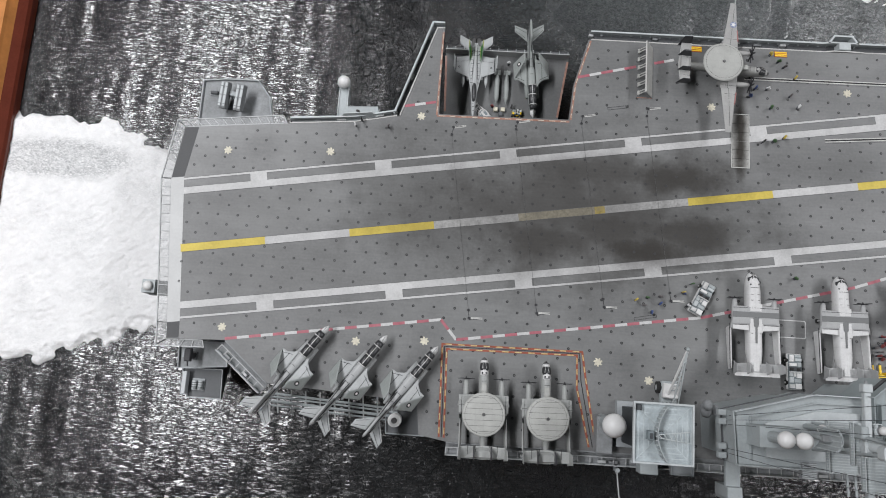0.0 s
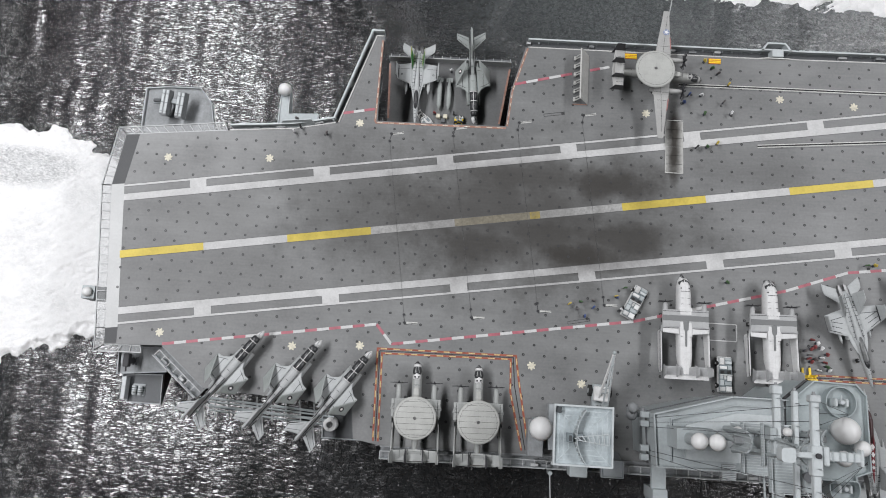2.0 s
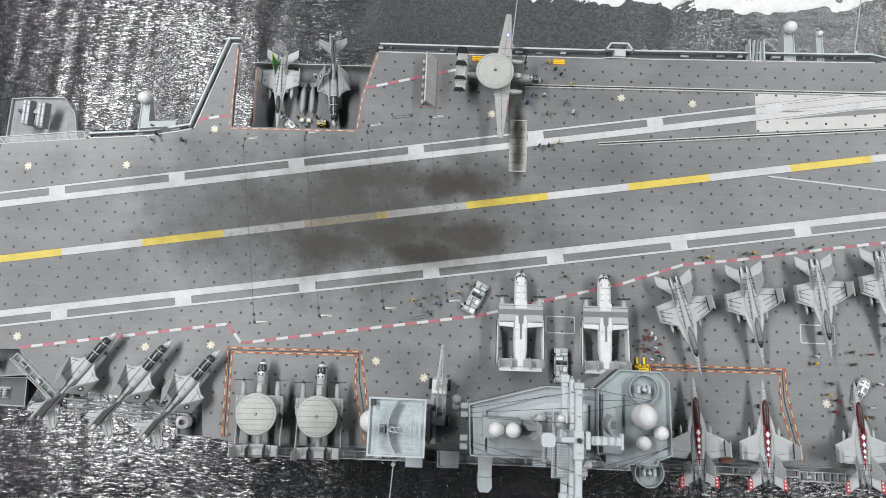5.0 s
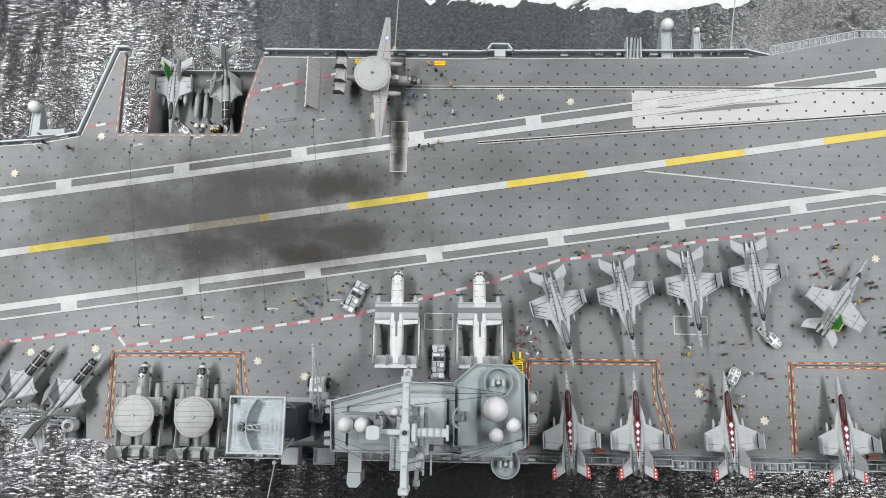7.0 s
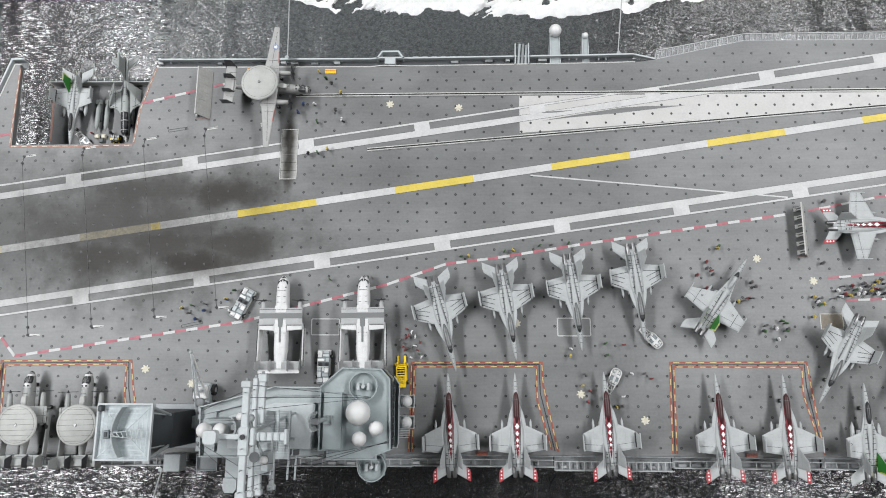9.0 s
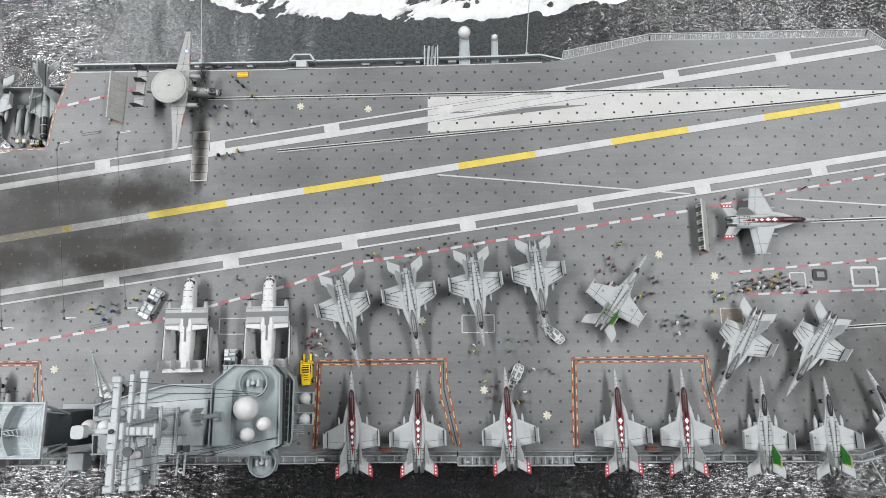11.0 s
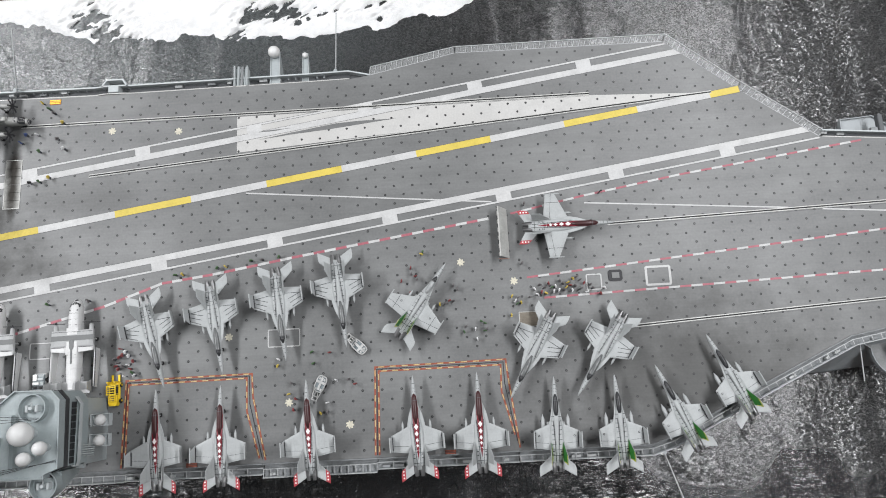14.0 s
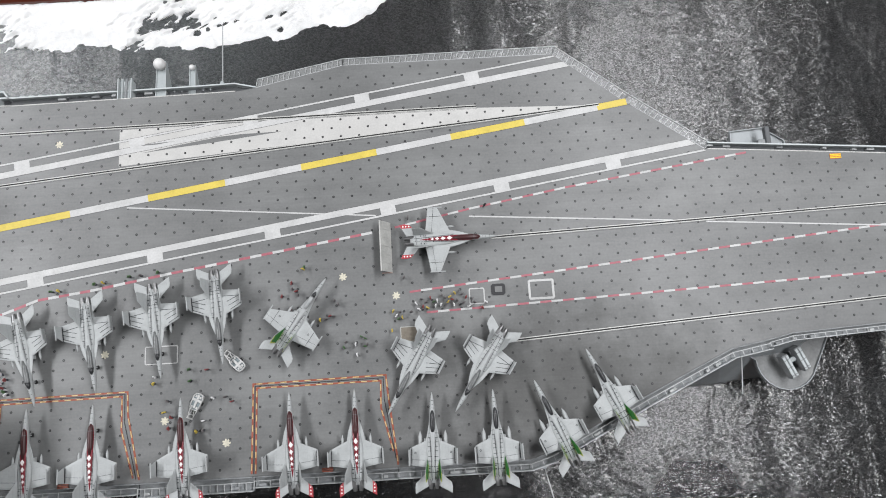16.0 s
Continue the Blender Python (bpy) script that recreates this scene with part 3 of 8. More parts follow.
def loft_poly(levels):
    """A body through polygons of equal point count: [(z, [(x, y), ...]), ...] from the bottom up."""
    bm = bmesh.new()
    rows = [[bm.verts.new((x, y, z)) for x, y in pts] for z, pts in levels]
    n = len(rows[0])
    for a, b in zip(rows, rows[1:]):
        for i in range(n):
            bm.faces.new((a[i], a[(i + 1) % n], b[(i + 1) % n], b[i]))
    bm.faces.new(rows[-1])
    bm.faces.new(rows[0][::-1])
    bmesh.ops.recalc_face_normals(bm, faces=bm.faces)
    return bm


def grown(points, d):
    """A rectangle-like outline scaled about its middle by d metres."""
    cx, cy = sum(p[0] for p in points) / len(points), sum(p[1] for p in points) / len(points)
    return [(x + d * (1 if x > cx else -1), y + d * (1 if y > cy else -1)) for x, y in points]


HULL_TOP = [(-0.149, -0.052), (0.10, -0.062), (0.50, -0.062), (0.62, -0.042), (0.70, -0.030), (0.79, -0.022), (0.79, 0.05), (0.66, 0.062), (0.50, 0.075), (0.10, 0.072), (-0.149, 0.058)]
HULL_LOW = [(-0.140, -0.040), (0.10, -0.046), (0.50, -0.046), (0.60, -0.032), (0.68, -0.016), (0.78, 0.006), (0.78, 0.018), (0.66, 0.045), (0.50, 0.055), (0.10, 0.055), (-0.140, 0.045)]
hull = tagged(part("hull", loft_poly([(-0.075, HULL_LOW), (-0.040, HULL_LOW), (-0.0036, HULL_TOP)]), HULL), "grey painted hull of the model carrier", "hull", kind="structure")

# ---- edges: nets, catwalks, sponsons ----
def normal_of(a, b):
    d = (Vector(b) - Vector(a)).normalized()
    return Vector((-d.y, d.x))


def net(inner, outer, step, label):
    """A safety net of rails and cross bars along the deck edge, with a thin mesh in it."""
    th = tagged(part("safety_net", strip(outer, 0.0005, -0.0016, -0.0008), NETBAR), label, "net", kind="structure")
    part("inner_rail", strip(inner, 0.0005, -0.0016, -0.0008), NETBAR, th)
    bm = bmesh.new()
    for (a, b), (c, d) in zip(zip(inner, inner[1:]), zip(outer, outer[1:])):
        q = [bm.verts.new((x, y, -0.0013)) for x, y in (a, b, d, c)]
        bm.faces.new(q)
    part("mesh", bm, NETMESH, th, "fine grey netting")
    for (a, b), (c, d) in zip(zip(inner, inner[1:]), zip(outer, outer[1:])):
        n = max(1, round((Vector(b) - Vector(a)).length / step))
        for i in range(n + 1):
            p, q = Vector(a).lerp(Vector(b), i / n), Vector(c).lerp(Vector(d), i / n)
            part("cross_bar", strip([tuple(p), tuple(q)], 0.00035, -0.0015, -0.0007), NETBAR, th)
    return th


net([(-0.098, 0.0690), (-0.1555, 0.0635), (-0.1598, 0.033), (-0.1513, -0.047), (-0.1508, -0.0558), (-0.131, -0.0553)],
    [(-0.1005, 0.0735), (-0.1605, 0.0672), (-0.1655, 0.033), (-0.1570, -0.047), (-0.1560, -0.0595), (-0.130, -0.0590)], 0.0050, "grey stern safety net with cross bars")
net([(0.3755, 0.1334), (0.430, 0.1455), (0.562, 0.1460), (0.604, 0.1120), (0.6505, 0.0780)],
    [(0.3765, 0.1392), (0.4303, 0.1500), (0.5645, 0.1512), (0.608, 0.1160), (0.6545, 0.0815)], 0.0036, "grey safety net along the angled deck edge")


def catwalk(line, width, drop, label, side, posts=0.006, wall=0.0045):
    """A sunken walkway along a deck edge: floor, outer bulwark, top rail, stanchions and boxes. side: +1 outward to the left of the line."""
    offs = []
    pts = [Vector(p) for p in line]
    for i, p in enumerate(pts):
        a = normal_of(pts[i - 1], p) if i else normal_of(p, pts[1])
        b = normal_of(p, pts[i + 1]) if i < len(pts) - 1 else a
        n = (a + b).normalized()
        offs.append(p + n * side * width / max(0.5, n.dot(a)))
    floor = slab([tuple(p) for p in pts] + [tuple(p) for p in reversed(offs)], -drop - 0.0006, -drop)
    # port channel floors are darker, their shade put into the colour
    th = tagged(part("catwalk", floor, DARKSHADE if "port deck edge" in label or "beside the bow" in label else CATWALK), label, "catwalk", kind="structure")
    out = [tuple(p) for p in offs]
    part("bulwark", strip(out, 0.0006, -drop - 0.0012, -drop + wall * 0.55), HULL, th)
    part("top_rail", strip(out, 0.0009 if pts[0].y > 0 else 0.0004, -drop + wall - (0.0020 if pts[0].y > 0 else 0), -drop + wall + 0.0004), ISLANDPALE if pts[0].y > 0 else NETBAR, th)
    if pts[0].y < 0:
        part("mid_rail", strip([tuple(p.lerp(q, 0.6)) for p, q in zip(offs, pts)], 0.0004, -drop + wall * 0.6, -drop + wall * 0.6 + 0.0005), NETBAR, th)
    part("edge_trim", strip([tuple(p) for p in pts], 0.0006, -0.0012, 0.00015), RAIL if pts[0].y > 0 else CATWALK, th)
    rnd = random.Random(int(abs(line[0][0]) * 1e5))
    for a, b in zip(offs, offs[1:]):
        n = max(1, round((b - a).length / posts))
        for i in range(n):
            p = a.lerp(b, i / n)
            if pts[0].y > 0:
                continue
            q = pts[offs.index(a)].lerp(pts[offs.index(b)], i / n)
            part("cross_bar", strip([tuple(p), tuple(p.lerp(q, 0.62))], 0.0004, -drop + wall * 0.6, -drop + wall * 0.6 + 0.0004), NETBAR, th)
            part("stanchion", slab([(p.x - 0.0002, p.y - 0.0002), (p.x + 0.0002, p.y - 0.0002), (p.x + 0.0002, p.y + 0.0002), (p.x - 0.0002, p.y + 0.0002)], -drop, -drop + wall), NETBAR, th)
    for a, b, c, d in zip(pts, pts[1:], offs, offs[1:]):
        n = int((b - a).length / 0.011)
        for i in range(n):
            if rnd.random() < 0.55:
                u = (i + rnd.random() * 0.6) / n
                o = c.lerp(d, u) + (a.lerp(b, u) - c.lerp(d, u)) * 0.22
                e = (b - a).normalized()
                w, h = rnd.uniform(0.0010, 0.0026), rnd.uniform(0.0012, 0.003)
                nn = Vector((-e.y, e.x)) * 0.0007
                part("locker", slab([tuple(o - e * w + nn), tuple(o + e * w + nn), tuple(o + e * w - nn), tuple(o - e * w - nn)], -drop, -drop + h), NETBAR if rnd.random() < 0.6 else CATWALK, th)
    return th


catwalk([(-0.0345, 0.0772), (-0.0168, 0.1312), (-0.0127, 0.1312)], 0.0038, 0.0055, "grey catwalk along the slanting deck edge", 1)
catwalk([(0.0715, 0.1288), (0.2030, 0.1288), (0.2085, 0.1295), (0.2205, 0.1295), (0.226, 0.1292), (0.338, 0.1308), (0.363, 0.1314)], 0.0056, 0.0055, "grey catwalk along the port deck edge", 1)
catwalk([(0.652, 0.0774), (0.763, 0.0684), (0.789, 0.0624)], 0.0040, 0.0045, "grey catwalk beside the bow", 1)
catwalk([(-0.096, 0.0690), (-0.059, 0.0720), (-0.036, 0.0768)], 0.0030, 0.0045, "narrow grey catwalk beside the port quarter", 1)
catwalk([(0.003, -0.0994), (0.078, -0.0989), (0.231, -0.0984)], 0.0062, 0.0045, "grey catwalk along the starboard edge beside the tower", -1)
catwalk([(0.231, -0.0984), (0.3085, -0.0986)], 0.0058, 0.0050, "grey catwalk below the lift edge", -1, 0.009)
catwalk([(0.309, -0.0986), (0.373, -0.0987)], 0.0075, 0.0050, "grey catwalk with lockers between the lifts", -1, 0.004)
catwalk([(0.3735, -0.0987), (0.4535, -0.0988)], 0.0058, 0.0050, "grey catwalk below the lift edge", -1, 0.009)
catwalk([(0.454, -0.0988), (0.528, -0.0989), (0.5402, -0.0954), (0.5962, -0.0684), (0.6492, -0.0444), (0.672, -0.0404)], 0.0055, 0.0035, "grey catwalk with rails along the starboard bow", -1)
catwalk([(0.672, -0.0404), (0.686, -0.0374), (0.743, -0.0344), (0.789, -0.0314)], 0.0042, 0.0035, "grey catwalk beside the starboard bow", -1)
catwalk([(-0.1185, -0.0549), (-0.0935, -0.0759)], 0.0066, 0.0040, "grey ramp catwalk down the starboard quarter", -1, 0.005)


def sponson(name, outline, z, thick, label, rim=0.0016, shrink=0.012, skin=HULL):
    """A platform outside the hull with a low rim, tapering below."""
    cx, cy = sum(p[0] for p in outline) / len(outline), sum(p[1] for p in outline) / len(outline)
    low = [(cx + (x - cx) * 0.6, cy + (y - cy) * 0.6 + (-shrink if cy > 0 else shrink)) for x, y in outline]
    th = tagged(part(name, loft_poly([(z - thick, low), (z - 0.0012, outline), (z, outline)]), skin), label, "sponson", kind="structure")
    part("rim", strip(outline + outline[:1], 0.0005, z - 0.0009, z + rim), HULL, th)
    return th


def disc(cx, cy, r, n=24, a0=0.0, a1=360.0):
    return [(cx + r * math.cos(radians(a0 + (a1 - a0) * k / n)), cy + r * math.sin(radians(a0 + (a1 - a0) * k / n))) for k in range(n)]


sponson("sponson_port_aft", [(-0.1528, 0.0690), (-0.1528, 0.0958), (-0.1397, 0.0973), (-0.1207, 0.0975), (-0.1130, 0.0880), (-0.1089, 0.0690)], -0.012, 0.03, "grey sponson platform carrying a missile launcher", skin=CATWALK)
sponson("sponson_starboard_bow", [(0.655, -0.040)] + disc(0.6905, -0.0515, 0.0185, 14, 180, 350) + [(0.72, -0.036)], -0.022, 0.03, "grey rounded sponson carrying a missile launcher", skin=SPONSON)
tagged(part("hull_blister", loft_poly([(-0.075, [(0.625, -0.0680), (0.660, -0.0672), (0.698, -0.0645), (0.718, -0.050), (0.718, -0.015), (0.615, -0.030)]),
                                       (-0.045, [(0.618, -0.0668), (0.657, -0.0640), (0.694, -0.0600), (0.715, -0.046), (0.715, -0.015), (0.606, -0.030)]),
                                       (-0.0045, [(0.598, -0.0655), (0.645, -0.0465), (0.672, -0.0400), (0.70, -0.037), (0.70, -0.015), (0.598, -0.030)])]), HULL), "pale grey hull blister below the bow sponson", "hull", kind="structure")
sponson("sponson_port_bow", [(0.6752, 0.0745), (0.6763, 0.0943), (0.6969, 0.0959), (0.7103, 0.0866), (0.712, 0.072)], -0.02, 0.025, "pale grey sponson beside the port bow")
sponson("sponson_starboard_aft", [(-0.1490, -0.0560), (-0.1236, -0.0560), (-0.1207, -0.0688), (-0.148, -0.0712)], -0.016, 0.03, "dark grey sponson below the starboard quarter", skin=CATWALK)
sponson("sponson_starboard_low", [(-0.1480, -0.0715), (-0.1250, -0.0709), (-0.1243, -0.0870), (-0.1434, -0.0868)], -0.022, 0.02, "dark grey lower sponson with canisters", skin=DARKSHADE)
sponson("sponson_boat", [(-0.0308, -0.0800), (-0.0104, -0.0800), (-0.0092, -0.0982), (-0.0297, -0.0981)], -0.012, 0.02, "grey boat platform below the deck edge", skin=DARKSHADE)
sponson("sponson_tower_aft", [(0.1165, -0.098), (0.1274, -0.098), (0.1274, -0.1060), (0.1166, -0.1060)], 0.008, 0.02, "grey box platform beside the tower")

# port lift: well walls, platform below deck level
lift = tagged(part("lift_platform", slab([(-0.0112, 0.0805), (0.0575, 0.0805), (0.0588, 0.0925), (0.0640, 0.1325), (-0.0125, 0.1325)], -0.037, -0.034), LIFTDECK), "dark grey lowered lift platform with a railed edge", "lift", kind="structure")
part("outer_rail", strip([(-0.0125, 0.1325), (0.0640, 0.1325)], 0.0005, -0.034, -0.028), NETBAR, lift)
# dark plate stands in for the shaded gap seen between the bars
part("outer_catwalk", slab([(-0.0125, 0.1327), (0.0640, 0.1327), (0.0640, 0.1372), (-0.0125, 0.1372)], -0.0365, -0.0350), DARKSHADE, lift)
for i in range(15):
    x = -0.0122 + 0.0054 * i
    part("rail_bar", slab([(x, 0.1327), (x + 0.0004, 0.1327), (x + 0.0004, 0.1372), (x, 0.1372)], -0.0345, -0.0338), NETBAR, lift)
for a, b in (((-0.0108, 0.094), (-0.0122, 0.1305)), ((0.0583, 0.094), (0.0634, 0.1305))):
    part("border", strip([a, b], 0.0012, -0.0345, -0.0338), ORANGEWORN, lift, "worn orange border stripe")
# hull wall in a darker grey, the well's shade put into its colour
tagged(part("well_wall", slab([(-0.0125, 0.0720), (0.0605, 0.0730), (0.0605, 0.0800), (-0.0125, 0.0790)], -0.075, -0.0036), DARKSHADE), "dark hull wall behind the lift", "wall", kind="structure")

# ---- sea, foam, frame, table ----
def value_noise(x, y, sx, sy, seed):
    """Smooth noise from 0 to 1 on a lattice of sx by sy metres."""
    rng = np.random.RandomState(seed)
    u, v = (x + 5.0) / sx, (y + 5.0) / sy
    iu, iv = np.floor(u).astype(int), np.floor(v).astype(int)
    fu, fv = u - iu, v - iv
    fu, fv = fu * fu * (3 - 2 * fu), fv * fv * (3 - 2 * fv)
    table = rng.rand(4096)
    h = lambda a, b: table[(a * 1619 + b * 31337 + a * b * 7) % 4096]
    return (h(iu, iv) * (1 - fu) + h(iu + 1, iv) * fu) * (1 - fv) + (h(iu, iv + 1) * (1 - fu) + h(iu + 1, iv + 1) * fu) * fv


def grid_mesh(name, x, y, z, keep=None):
    ny, nx = z.shape
    co = np.stack([x, y, z], -1).reshape(-1, 3)
    idx = np.arange(nx * ny).reshape(ny, nx)
    q = np.stack([idx[:-1, :-1], idx[:-1, 1:], idx[1:, 1:], idx[1:, :-1]], -1).reshape(-1, 4)
    if keep is not None:
        k = keep.reshape(-1)
        q = q[k[q].all(1)]
        used = np.unique(q)
        remap = -np.ones(nx * ny, int)
        remap[used] = np.arange(len(used))
        co, q = co[used], remap[q]
    me = bpy.data.meshes.new(name)
    me.vertices.add(len(co))
    me.vertices.foreach_set("co", co.ravel())
    me.loops.add(q.size)
    me.loops.foreach_set("vertex_index", q.ravel())
    me.polygons.add(len(q))
    me.polygons.foreach_set("loop_start", np.arange(len(q)) * 4)
    me.polygons.foreach_set("use_smooth", np.ones(len(q), bool))
    me.update()
    return me


SEA_Z = SEA_LEVEL
X0, X1, Y0S, Y1S = -0.2935, 0.93, -0.215, 0.234
gx, gy = np.meshgrid(np.arange(X0, X1, 0.00095), np.arange(Y0S, Y1S, 0.0009))
aft = np.clip((0.12 - gx) / 0.25, 0, 1)
warp = gy + 0.0018 * value_noise(gx, gy, 0.007, 0.007, 3)
band = np.floor(gx / 0.0075 + 0.8 * value_noise(gx, gy, 0.02, 0.03, 4))
scales = value_noise(gx, warp + 0.0011 * (band % 3), 0.0052, 0.0019, 5)
fine = value_noise(gx, gy, 0.0027, 0.0025, 7)
cols = value_noise(gx + 0.003 * value_noise(gx, gy, 0.02, 0.02, 12), gy, 0.0075, 0.05, 11)
patch = value_noise(gx + 0.006 * value_noise(gx, gy, 0.03, 0.03, 41), gy, 0.016, 0.045, 43)
ripple = value_noise(gx, gy, 0.0065, 0.0055, 47)
swell = value_noise(gx, gy, 0.05, 0.04, 13)
z = SEA_Z + 0.00010 * aft * scales + (1 - aft) * 0.00012 * fine + 0.0006 * cols * (0.35 + 0.65 * aft) + 0.0012 * swell + (0.0008 - 0.0003 * aft) * patch + 0.0002 * ripple
free = ~((gx > -0.09) & (gx < 0.66) & (gy > -0.025) & (gy < 0.04))
me = grid_mesh("sea", gx, gy, z, free)
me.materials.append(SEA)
tagged(new("sea", me), "black glossy rippled resin sea", "water", kind="structure")


def foam(name, x0, x1, y0, y1, inside_fn, seed, label, holes=0.0, rough=1.0):
    fx, fy = np.meshgrid(np.arange(x0, x1, 0.0006), np.arange(y0, y1, 0.0006))
    edge = inside_fn(fx, fy) + 0.010 * (value_noise(fx, fy, 0.018, 0.018, seed) - 0.5) + rough * (0.008 * (value_noise(fx, fy, 0.007, 0.007, seed + 1) - 0.5) + 0.004 * (value_noise(fx, fy, 0.003, 0.003, seed + 9) - 0.5))
    if holes:
        ux, uy = fx * 0.87 + fy * 0.5, fy * 0.87 - fx * 0.5
        n = 0.6 * value_noise(fx, fy, 0.055, 0.022, seed + 2) + 0.3 * value_noise(fx, fy, 0.02, 0.011, seed + 3) + 0.24 * value_noise(ux, uy, 0.010, 0.0035, seed + 5) + 0.20 * value_noise(ux, uy, 0.004, 0.0014, seed + 8) - 0.11
        torn = holes - 0.20 * np.clip((0.235 - fx) / 0.06, 0, 1)
        edge = np.minimum(edge, (torn - n) * 0.06)
    depth = np.clip(edge / (0.012 if holes else 0.006), -0.2, 1)
    lump = 0.0012 * value_noise(fx, fy, 0.011, 0.009, seed + 4) + 0.0006 * value_noise(fx + 0.6 * fy, fy - 0.6 * fx, 0.0060, 0.0026, seed + 6) + 0.0005 * value_noise(fx, fy, 0.0019, 0.0017, seed + 7)
    fz = SEA_Z + 0.0004 + 0.0026 * np.sqrt(np.clip(depth, 0, 1)) + lump * np.clip(depth, 0.1, 1)
    fm = grid_mesh(name, fx, fy, fz, edge > -0.0005)
    fm.materials.append(FOAM)
    return tagged(new(name, fm), label, "foam", kind="stuff")


def wake_edge(x, y):
    top = np.interp(x, (-0.296, -0.2428, -0.2010, -0.1800, -0.13), (0.0865, 0.0842, 0.0740, 0.0650, 0.045))
    low = np.interp(x, (-0.296, -0.2528, -0.1832, -0.13), (-0.070, -0.0713, -0.0457, -0.03))
    return np.minimum(top - y, y - low)


def bow_edge(x, y):
    low = np.interp(x, (0.05, 0.10, 0.1774, 0.2583, 0.34, 0.3838, 0.4212, 0.455, 0.47), (0.238, 0.215, 0.1995, 0.1955, 0.194, 0.198, 0.2040, 0.2200, 0.245))
    return y - low


foam("wake_foam", -0.2955, -0.125, -0.085, 0.098, wake_edge, 21, "lumpy white wake foam behind the stern")
foam("bow_foam", 0.05, 0.475, 0.180, 0.2385, bow_edge, 31, "torn white bow wave foam with dark gaps", holes=0.75, rough=0.6)


def rail(name, a, b, inward):
    """One side of the wooden tray: a moulded bar with a dark inner lip."""
    a, b = Vector(a), Vector(b)
    n = Vector(inward)
    bm = bmesh.new()
    prof = ((0.0, -0.085), (0.0, -0.052), (0.0012, -0.050), (0.0060, -0.047), (0.0085, -0.043), (0.0095, -0.041), (0.040, -0.041), (0.042, -0.044), (0.042, -0.085))
    rows = [[bm.verts.new((p.x - n.x * o, p.y - n.y * o, z)) for o, z in prof] for p in (a, b)]
    for i in range(len(prof) - 1):
        f = bm.faces.new((rows[0][i], rows[1][i], rows[1][i + 1], rows[0][i + 1]))
        f.material_index = 1 if i < 3 else 0
    bm.faces.new(rows[0])
    bm.faces.new(rows[1][::-1])
    bmesh.ops.recalc_face_normals(bm, faces=bm.faces)
    return tagged(part(name, bm, [WOOD, WOODRED]), "varnished orange wooden tray rail with a red inner lip", "frame", kind="structure")


rail("tray_rail_west", (X0, Y0S - 0.04), (X0, Y1S + 0.04), (1, 0))
rail("tray_rail_east", (X1, Y0S - 0.04), (X1, Y1S + 0.04), (-1, 0))
rail("tray_rail_north", (X0 - 0.04, Y1S), (X1 + 0.04, Y1S), (0, -1))
rail("tray_rail_south", (X0 - 0.04, Y0S), (X1 + 0.04, Y0S), (0, 1))
tagged(part("table", slab([(-0.40, -0.32), (1.04, -0.32), (1.04, 0.34), (-0.40, 0.34)], -0.12, -0.0855), WOOD), "plain wooden table below the tray", "table", kind="structure")
# ---- landing lane ----
LANE = Vector((1, 0.1555)).normalized()
SIDE = Vector((-LANE.y, LANE.x))
MZ = 0.0001


def cross(o, d, a, b):
    """How far along o + s * d the line through a and b is met."""
    a, b = Vector(a), Vector(b)
    e = b - a
    return ((a.x - o.x) * e.y - (a.y - o.y) * e.x) / (d.x * e.y - d.y * e.x)


STERN_A, STERN_B = (-0.1522, 0.034), (-0.1443, -0.046)
BOW_A, BOW_B = (0.562, 0.1455), (0.650, 0.0775)


def flat(points, z, bm=None):
    """A painted area: a very thin prism lying on the deck."""
    return slab(points, -0.0006, z, bm)


def mark(name, bm, material, label, category="marking"):
    return tagged(part(name, bm, material), label, category, kind="structure")


def lane_band(origin, s0, s1, z, a0=None, a1=None, along=LANE):
    """A band along the lane between the stern strip and the angled bow edge."""
    pts = []
    across = Vector((-along.y, along.x))
    for s, rev in ((s0, False), (s1, True)):
        o = Vector(origin) + across * s
        lo = cross(o, along, STERN_A, STERN_B) if a0 is None else a0
        hi = cross(o, along, BOW_A, BOW_B) - 0.0008 if a1 is None else a1
        two = [tuple(o + along * lo), tuple(o + along * hi)]
        pts += two[::-1] if rev else two
    return flat(pts, z)


B0, C0, Y0 = Vector((-0.1102, 0.0351)), Vector((-0.0993, -0.0331)), Vector((-0.0570, 0.0080))
LOWLANE = Vector((1, 0.1520)).normalized()
for o, sgn, along in ((B0, 1, LANE), (C0, -1, LOWLANE)):
    mark("lane_line", lane_band(o, -sgn * 0.0045, -sgn * 0.0007, MZ, along=along), WHITE, "broad white landing lane line, scuffed by tyres")
    mark("lane_edge_line", lane_band(o, sgn * 0.0036, sgn * 0.0047, MZ, along=along), WHITE, "thin white landing lane edge line")
    for k in range(10 if sgn > 0 else 11):
        mark("lane_block", lane_band(o + along * (0.0698 if sgn > 0 else 0.0700) * k, -sgn * 0.0008, sgn * 0.0037, MZ + 0.00004, -0.0046, 0.0046, along), WHITE, "worn white painted block joining the lane lines")
    for s in (-0.00462, -0.0006, 0.0035, 0.00482):
        mark("paint_edge", lane_band(o, sgn * s - 0.00009, sgn * s + 0.00009, MZ + 0.00002, along=along), SEAMSOFT, "thin dark edge of the painted lane line", "seam")
DASH = 0.04655
for s in (-0.00222, 0.00222):
    mark("paint_edge", lane_band(Y0, s - 0.00009, s + 0.00009, MZ + 0.00002), SEAMSOFT, "thin dark edge of the centre line", "seam")
